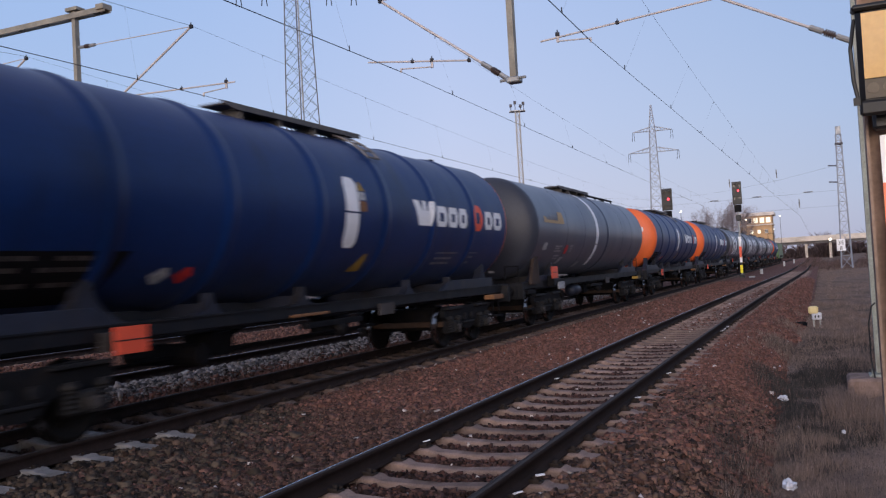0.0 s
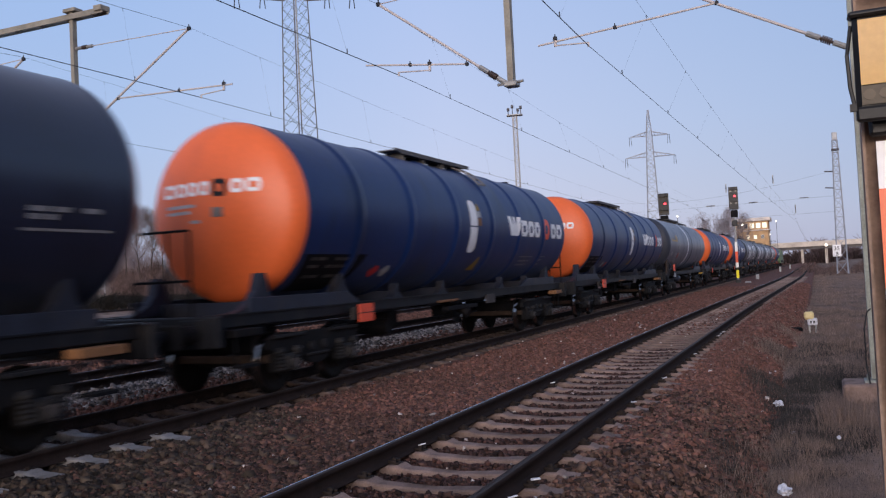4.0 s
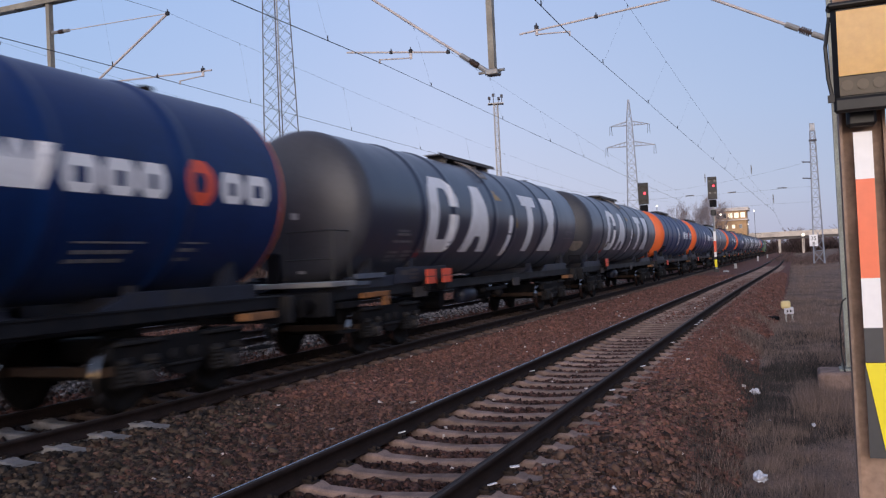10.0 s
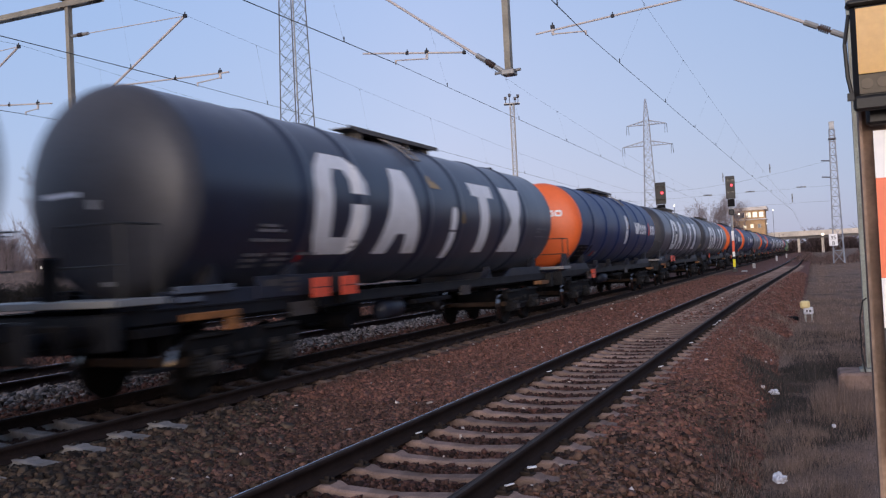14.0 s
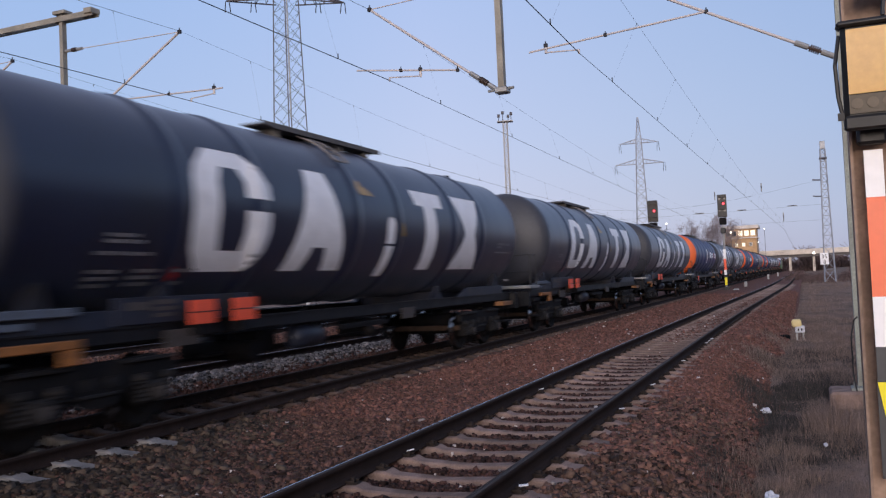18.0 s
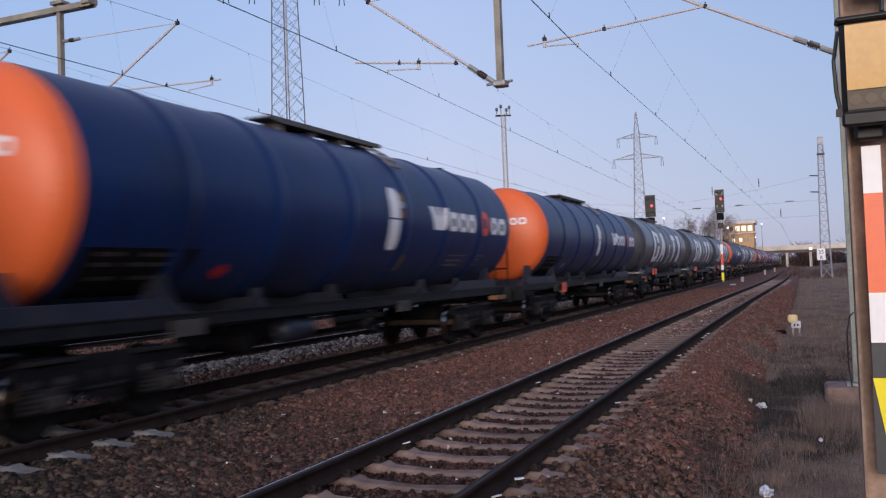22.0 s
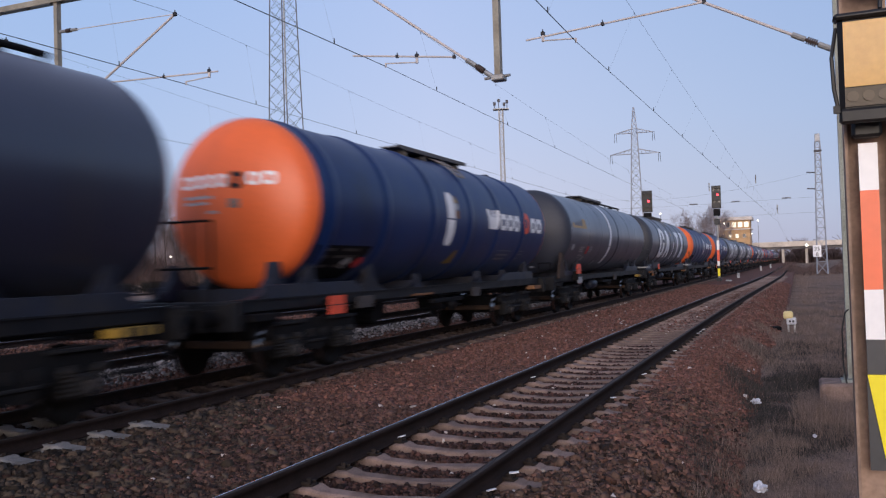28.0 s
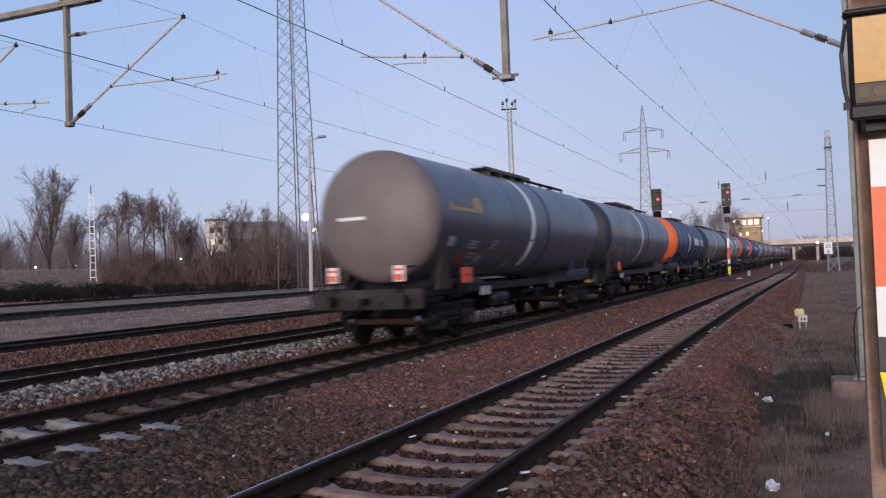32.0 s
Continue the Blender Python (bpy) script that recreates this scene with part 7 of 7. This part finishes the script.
# Unseen trees, added as dark land for reflections from behind the viewpoint.
def unseen_wood():
    rng = np.random.default_rng(41)
    n = 6000
    x, y = rng.uniform(-160, 160, n), rng.uniform(-150, -120, n)
    h = rng.uniform(2.5, 7.0, n) * (0.7 + 0.3 * np.sin(x * 0.07))
    a = np.stack([x, y, np.full(n, -0.8)], -1)
    b = a + np.stack([rng.normal(0, 0.8, n), rng.normal(0, 0.8, n), h], -1)
    v, f = prisms(a, b, np.full(n, 0.9), np.full(n, 0.3))
    tagged(part("wood", soup("wood", v, f, M_HAZE_TWIG), None), "unseen wood added behind the viewpoint as dark land", "wood", kind="stuff")


unseen_wood()


def grass(name, label, mat, count, seed, place_, h0, h1, w):
    rng = np.random.default_rng(seed)
    x, y = place_(rng, count)
    z = np.where((x < -0.45) & (x > -2.2), np.maximum(land_z(x, y), bed_z(x)), land_z(x, y))
    h = rng.uniform(h0, h1, count) * np.clip(0.75 + 0.55 * np.sin(x * 2.3 + 1.0) * np.sin(y * 1.1) + 0.45 * np.sin(x * 5.1 - y * 2.3) * np.sin(y * 3.3 + x), 0.38, 1.6)
    t = rng.uniform(0, 2 * math.pi, count)
    d = np.stack([np.cos(t), np.sin(t), np.zeros(count)], -1)
    n = np.stack([-np.sin(t), np.cos(t), np.zeros(count)], -1)
    a = np.stack([x, y, z - 0.02], -1)
    bend = rng.uniform(0.05, 0.7, count)[:, None] * h[:, None]
    v = np.stack([a - d * w, a + d * w, a + n * w, a + n * bend + np.stack([0 * h, 0 * h, h], -1)], 1).reshape(-1, 3)
    i = np.arange(count)[:, None] * 4
    f = np.concatenate([i + np.array([[0, 1, 3]]), i + np.array([[1, 2, 3]]), i + np.array([[2, 0, 3]])])
    return tagged(part(name, soup(name, v, f, mat), None), label, "grass", kind="stuff")


def verge(rng, n):
    y = 3.0 + 42 * rng.random(n) ** 1.7
    away = 0.030 * np.maximum(y - 11.0, 0)
    x = -1.0 - away + 6.2 * rng.random(n) ** 1.5
    keep = rng.random(n) < ease(-1.15, -0.2, x + away + 0.25 * np.sin(y * 1.7) + 0.15 * np.sin(y * 4.1))
    x = np.where(keep, x, x + 1.6)
    # little pale grass grows in the dark hollow beside the ballast
    thin = rng.random(n) < 0.75 * ease(11.2, 13.6, y) * (1 - ease(15.8, 20.0, y + 1.2 * x + 0.5 * np.sin(x * 5.0))) * (1 - ease(0.3, 1.0, x))
    return np.where(thin, x + 1.9, x), y


def distant_verge(rng, n):
    y = 20 + 130 * rng.random(n) ** 1.5
    x = -2.0 + 14 * rng.random(n) ** 1.15
    keep = rng.random(n) < ease(-2.0, -0.5, x + 0.25 * np.sin(y * 0.9) + 0.2 * np.sin(y * 2.3))
    return np.where(keep, x, x + 2.2), y


def far_field(rng, n):
    return rng.uniform(-47, -24.6, n), rng.uniform(8, 110, n)


grass("grass", "dry grey-brown winter grass on the verge", M_GRASS, 110000, 21, verge, 0.03, 0.19, 0.0045)
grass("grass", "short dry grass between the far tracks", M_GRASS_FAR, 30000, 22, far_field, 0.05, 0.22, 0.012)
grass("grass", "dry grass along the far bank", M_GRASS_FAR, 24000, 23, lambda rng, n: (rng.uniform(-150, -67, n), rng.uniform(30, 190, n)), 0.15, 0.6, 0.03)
grass("grass", "dry grass on the distant verge", M_GRASS, 40000, 24, distant_verge, 0.06, 0.24, 0.014)


def tufts(seed, clumps, x0, x1, y0, y1, spread):
    """Blades gathered round clump centres."""
    def at(rng, n):
        own = np.random.default_rng(seed)
        cx, cy = own.uniform(x0, x1, clumps), own.uniform(y0, y1, clumps)
        k = rng.integers(0, clumps, n)
        return cx[k] + rng.normal(0, spread, n), cy[k] + rng.normal(0, spread, n)
    return at


grass("grass", "tall dry grass tufts along the edge of the ballast", M_GRASS, 12000, 51, tufts(52, 120, -0.75, 1.4, 6.0, 12.6, 0.10), 0.06, 0.30, 0.003)
grass("grass", "dark withered weeds in the hollow", M_WEED, 36000, 53, tufts(54, 170, -0.90, 0.80, 11.8, 18.0, 0.30), 0.03, 0.16, 0.005)
grass("grass", "thin dark weeds among the dry grass", M_WEED, 12000, 63, tufts(64, 90, -0.95, 1.0, 16.5, 25.0, 0.40), 0.03, 0.15, 0.006)
grass("grass", "dark withered weeds along the ballast edge", M_WEED, 20000, 57, tufts(58, 110, -1.15, 0.35, 6.5, 13.2, 0.20), 0.03, 0.13, 0.004)
grass("grass", "dry grass tufts creeping into the ballast edge", M_GRASS, 12000, 61, tufts(62, 150, -1.60, -0.85, 17.0, 36.0, 0.16), 0.03, 0.14, 0.006)
grass("grass", "pale dry stalks before the mast foot", M_GRASS, 5000, 55, tufts(56, 22, 0.05, 0.8, 12.5, 15.9, 0.10), 0.2, 0.55, 0.004)

# ---- loose ballast stones ----
CUBE = np.array([(x, y, z) for x in (-1, 1) for y in (-1, 1) for z in (-1, 1)], float)
CUBE_F = np.array([(0, 1, 3, 2), (4, 6, 7, 5), (0, 4, 5, 1), (2, 3, 7, 6), (1, 5, 7, 3), (0, 2, 6, 4)])


def stones(name, label, mat, count, seed, place_, s0, s1, lift=0.0):
    rng = np.random.default_rng(seed)
    x, y = place_(rng, count)
    near, mid = x - X_NEAR - sway(y), x - X_RAILS
    on_near = (near > -1.0) & (near < 1.22) & (np.abs((y - 7.10 + 0.3085) % 0.617 - 0.3085) < 0.15)
    bare = (y > 5.6) & (y < 8.95)
    on_mid = (mid > -0.95) & (mid < np.where(bare, 1.42, 1.12)) & (np.abs((y - 6.60 + 0.3325) % 0.665 - 0.3325) < np.where(bare, 0.17, 0.145))
    keep = ~(on_near | on_mid)
    x, y = x[keep], y[keep]
    count = len(x)
    s = rng.uniform(s0, s1, count) * (1 + 0.5 * (rng.random(count) < 0.08))
    z = bed_height(x, y) + s * rng.uniform(-0.25, 0.55, count) + lift
    v = CUBE[None] * (1 + rng.uniform(-0.62, 0.34, (count, 8, 3)))
    v = v * (s[:, None] * rng.uniform(0.55, 1.05, (count, 3)))[:, None, :]
    a, b = rng.uniform(0, 2 * math.pi, count), rng.uniform(0, 2 * math.pi, count)
    ca, sa, cb, sb = np.cos(a), np.sin(a), np.cos(b), np.sin(b)
    rot = np.stack([np.stack([ca, -sa * cb, sa * sb], -1), np.stack([sa, ca * cb, -ca * sb], -1), np.stack([0 * a, sb, cb], -1)], 1)
    v = np.einsum("nij,nkj->nki", rot, v) + np.stack([x, y, z], -1)[:, None, :]
    f = (np.arange(count)[:, None, None] * 8 + CUBE_F[None]).reshape(-1, 4)
    return tagged(part(name, soup(name, v.reshape(-1, 3), f, mat), None), label, "ballast", kind="stuff")


def near_field(rng, n, x0, x1, ya=3.2, yb=27.2):
    y = ya + (yb - ya) * rng.random(n) ** 1.5
    edge = -0.68 - 0.030 * np.maximum(y - 11.0, 0) + 0.16 * np.sin(y * 1.3) + 0.10 * np.sin(y * 3.7 + 1) + rng.normal(0, 0.20, n)
    edge = edge if x1 is None else x1
    return x0 + (edge - x0) * rng.random(n), y


def train_field(rng, n):
    """Darker stones beside the train's track, thinning out down the line."""
    y = 3.6 + 7.5 * np.minimum(rng.random(n), rng.random(n))
    return -7.9 + np.abs(rng.normal(0, np.maximum(0.25, 1.5 - 0.14 * (y - 3.6)))), y


stones("ballast_stones", "brown crushed ballast stones beside the near track", M_STONE_DULL, 40000, 31, lambda r, n: (r.uniform(-7.6, -4.05, n), 6.4 + 9 * r.random(n) ** 1.1), 0.012, 0.030)
stones("ballast_stones", "darker red ballast stones close to the viewpoint", M_STONE_CLOSE, 34000, 48, lambda r, n: (r.uniform(-7.4, -4.05, n), 3.2 + 6.6 * np.minimum(r.random(n) ** 0.8, r.random(n) ** 0.6)), 0.012, 0.032)
stones("ballast_stones", "dusty red ballast stones between the two tracks", M_STONE_RED, 30000, 45, lambda r, n: near_field(r, n, -7.3, -4.05, 11.0, 30.0), 0.015, 0.036)
stones("ballast_stones", "dark red ballast between the rails of the near track", M_STONE_MID, 26000, 42, lambda r, n: near_field(r, n, -4.25, -2.3, 3.2, 20.0), 0.012, 0.030)
stones("ballast_stones", "rust-brown ballast stones beside the viewpoint", M_STONE, 30000, 46, lambda r, n: (r.uniform(-7.6, -0.75, n), r.uniform(-11.5, 3.6, n)), 0.02, 0.042)
stones("ballast_stones", "scattered pale chips on the ballast", M_CHIP, 900, 43, lambda r, n: (r.uniform(-7.6, -0.8, n), 3.5 + 45 * r.random(n) ** 1.2), 0.012, 0.030, 0.012)
stones("ballast_stones", "brown and red ballast stones on the near shoulder", M_STONE_NEAR, 34000, 40, lambda r, n: near_field(r, n, -2.6, None, 3.2, 13.0), 0.013, 0.034)
stones("ballast_stones", "dusty red ballast stones on the outer shoulder", M_STONE_RED, 36000, 47, lambda r, n: near_field(r, n, -2.6, None, 9.0, 30.0), 0.013, 0.030)
stones("ballast_stones", "rust-brown crushed ballast stones around the train's track", M_STONE_BROWN, 24000, 32, train_field, 0.018, 0.043)
stones("ballast_stones", "rust-brown ballast stones further down the line", M_STONE_RED, 36000, 33, lambda r, n: (np.where(r.random(n) < 0.6, r.uniform(-7.3, -4.2, n), r.uniform(-2.3, -0.6, n)), r.uniform(24, 70, n)), 0.025, 0.05)
stones("ballast_stones", "rusty ballast between the rails further down the line", M_STONE, 12000, 44, lambda r, n: (r.uniform(-4.1, -2.3, n), r.uniform(24, 60, n)), 0.02, 0.04)
stones("ballast_stones", "heap of fresh pale grey ballast between the tracks", M_GREY_STONE, 30000, 34, lambda r, n: (r.normal(-11.35, 0.36, n).clip(-12.4, -10.6), 3.5 + 55 * r.random(n) ** 1.4), 0.02, 0.046, 0.01)
stones("ballast_stones", "brown ballast at the foot of the grey heap", M_STONE, 20000, 39, lambda r, n: (r.uniform(-10.95, -9.8, n), 3.5 + 50 * r.random(n) ** 1.4), 0.02, 0.04)
stones("ballast_stones", "ridge of old brown ballast beyond the third track", M_STONE, 40000, 35, lambda r, n: (r.uniform(-19.4, -15.4, n), 5 + 60 * r.random(n) ** 1.3), 0.02, 0.048)
# Oil stain and the shade under the train both go into this colour.
stones("ballast_stones", "oily ballast between the rails, darkened for the train's shade", M_STONE_DARK, 24000, 37, lambda r, n: (r.uniform(-9.75, -7.75, n), 4.5 + 40 * r.random(n) ** 1.4), 0.018, 0.042)
stones("ballast_stones", "dark ballast of the third track", M_STONE_DARK, 12000, 36, lambda r, n: (r.uniform(-15.4, -12.5, n), 5 + 45 * r.random(n)), 0.025, 0.05)
stones("ballast_stones", "dark ballast of the old track", M_STONE_DARK, 9000, 38, lambda r, n: (r.uniform(-22.9, -19.7, n), 5 + 55 * r.random(n)), 0.03, 0.06)


# ---- what moves ----
def run_at(t):
    """Metres that the train has gone at t seconds: a smooth curve through the whole seconds."""
    i = min(31, int(t))
    p1, p2 = RUN[i], RUN[i + 1]
    p0 = RUN[i - 1] if i else 2 * p1 - p2
    p3 = RUN[i + 2] if i < 31 else 2 * p2 - p1
    u = t - i
    return p1 + 0.5 * u * (p2 - p0 + u * (2 * p0 - 5 * p1 + 4 * p2 - p3 + u * (3 * (p1 - p2) + p3 - p0)))


def motions():
    for wagon, start in TRAIN:
        walk(wagon, [(t / 2, pose(X_TRAIN, start + run_at(t / 2), 0)) for t in range(65)])
    # the wheels roll: radius 0.46 m, a row every second picture
    turns = [(k / 15, -math.degrees(run_at(k / 15) / 0.46)) for k in range(481)]
    for wheels, yc in WHEELSETS:
        walk(wheels, [(t, pose(0, yc, 0.46, a)) for t, a in turns])


motions()
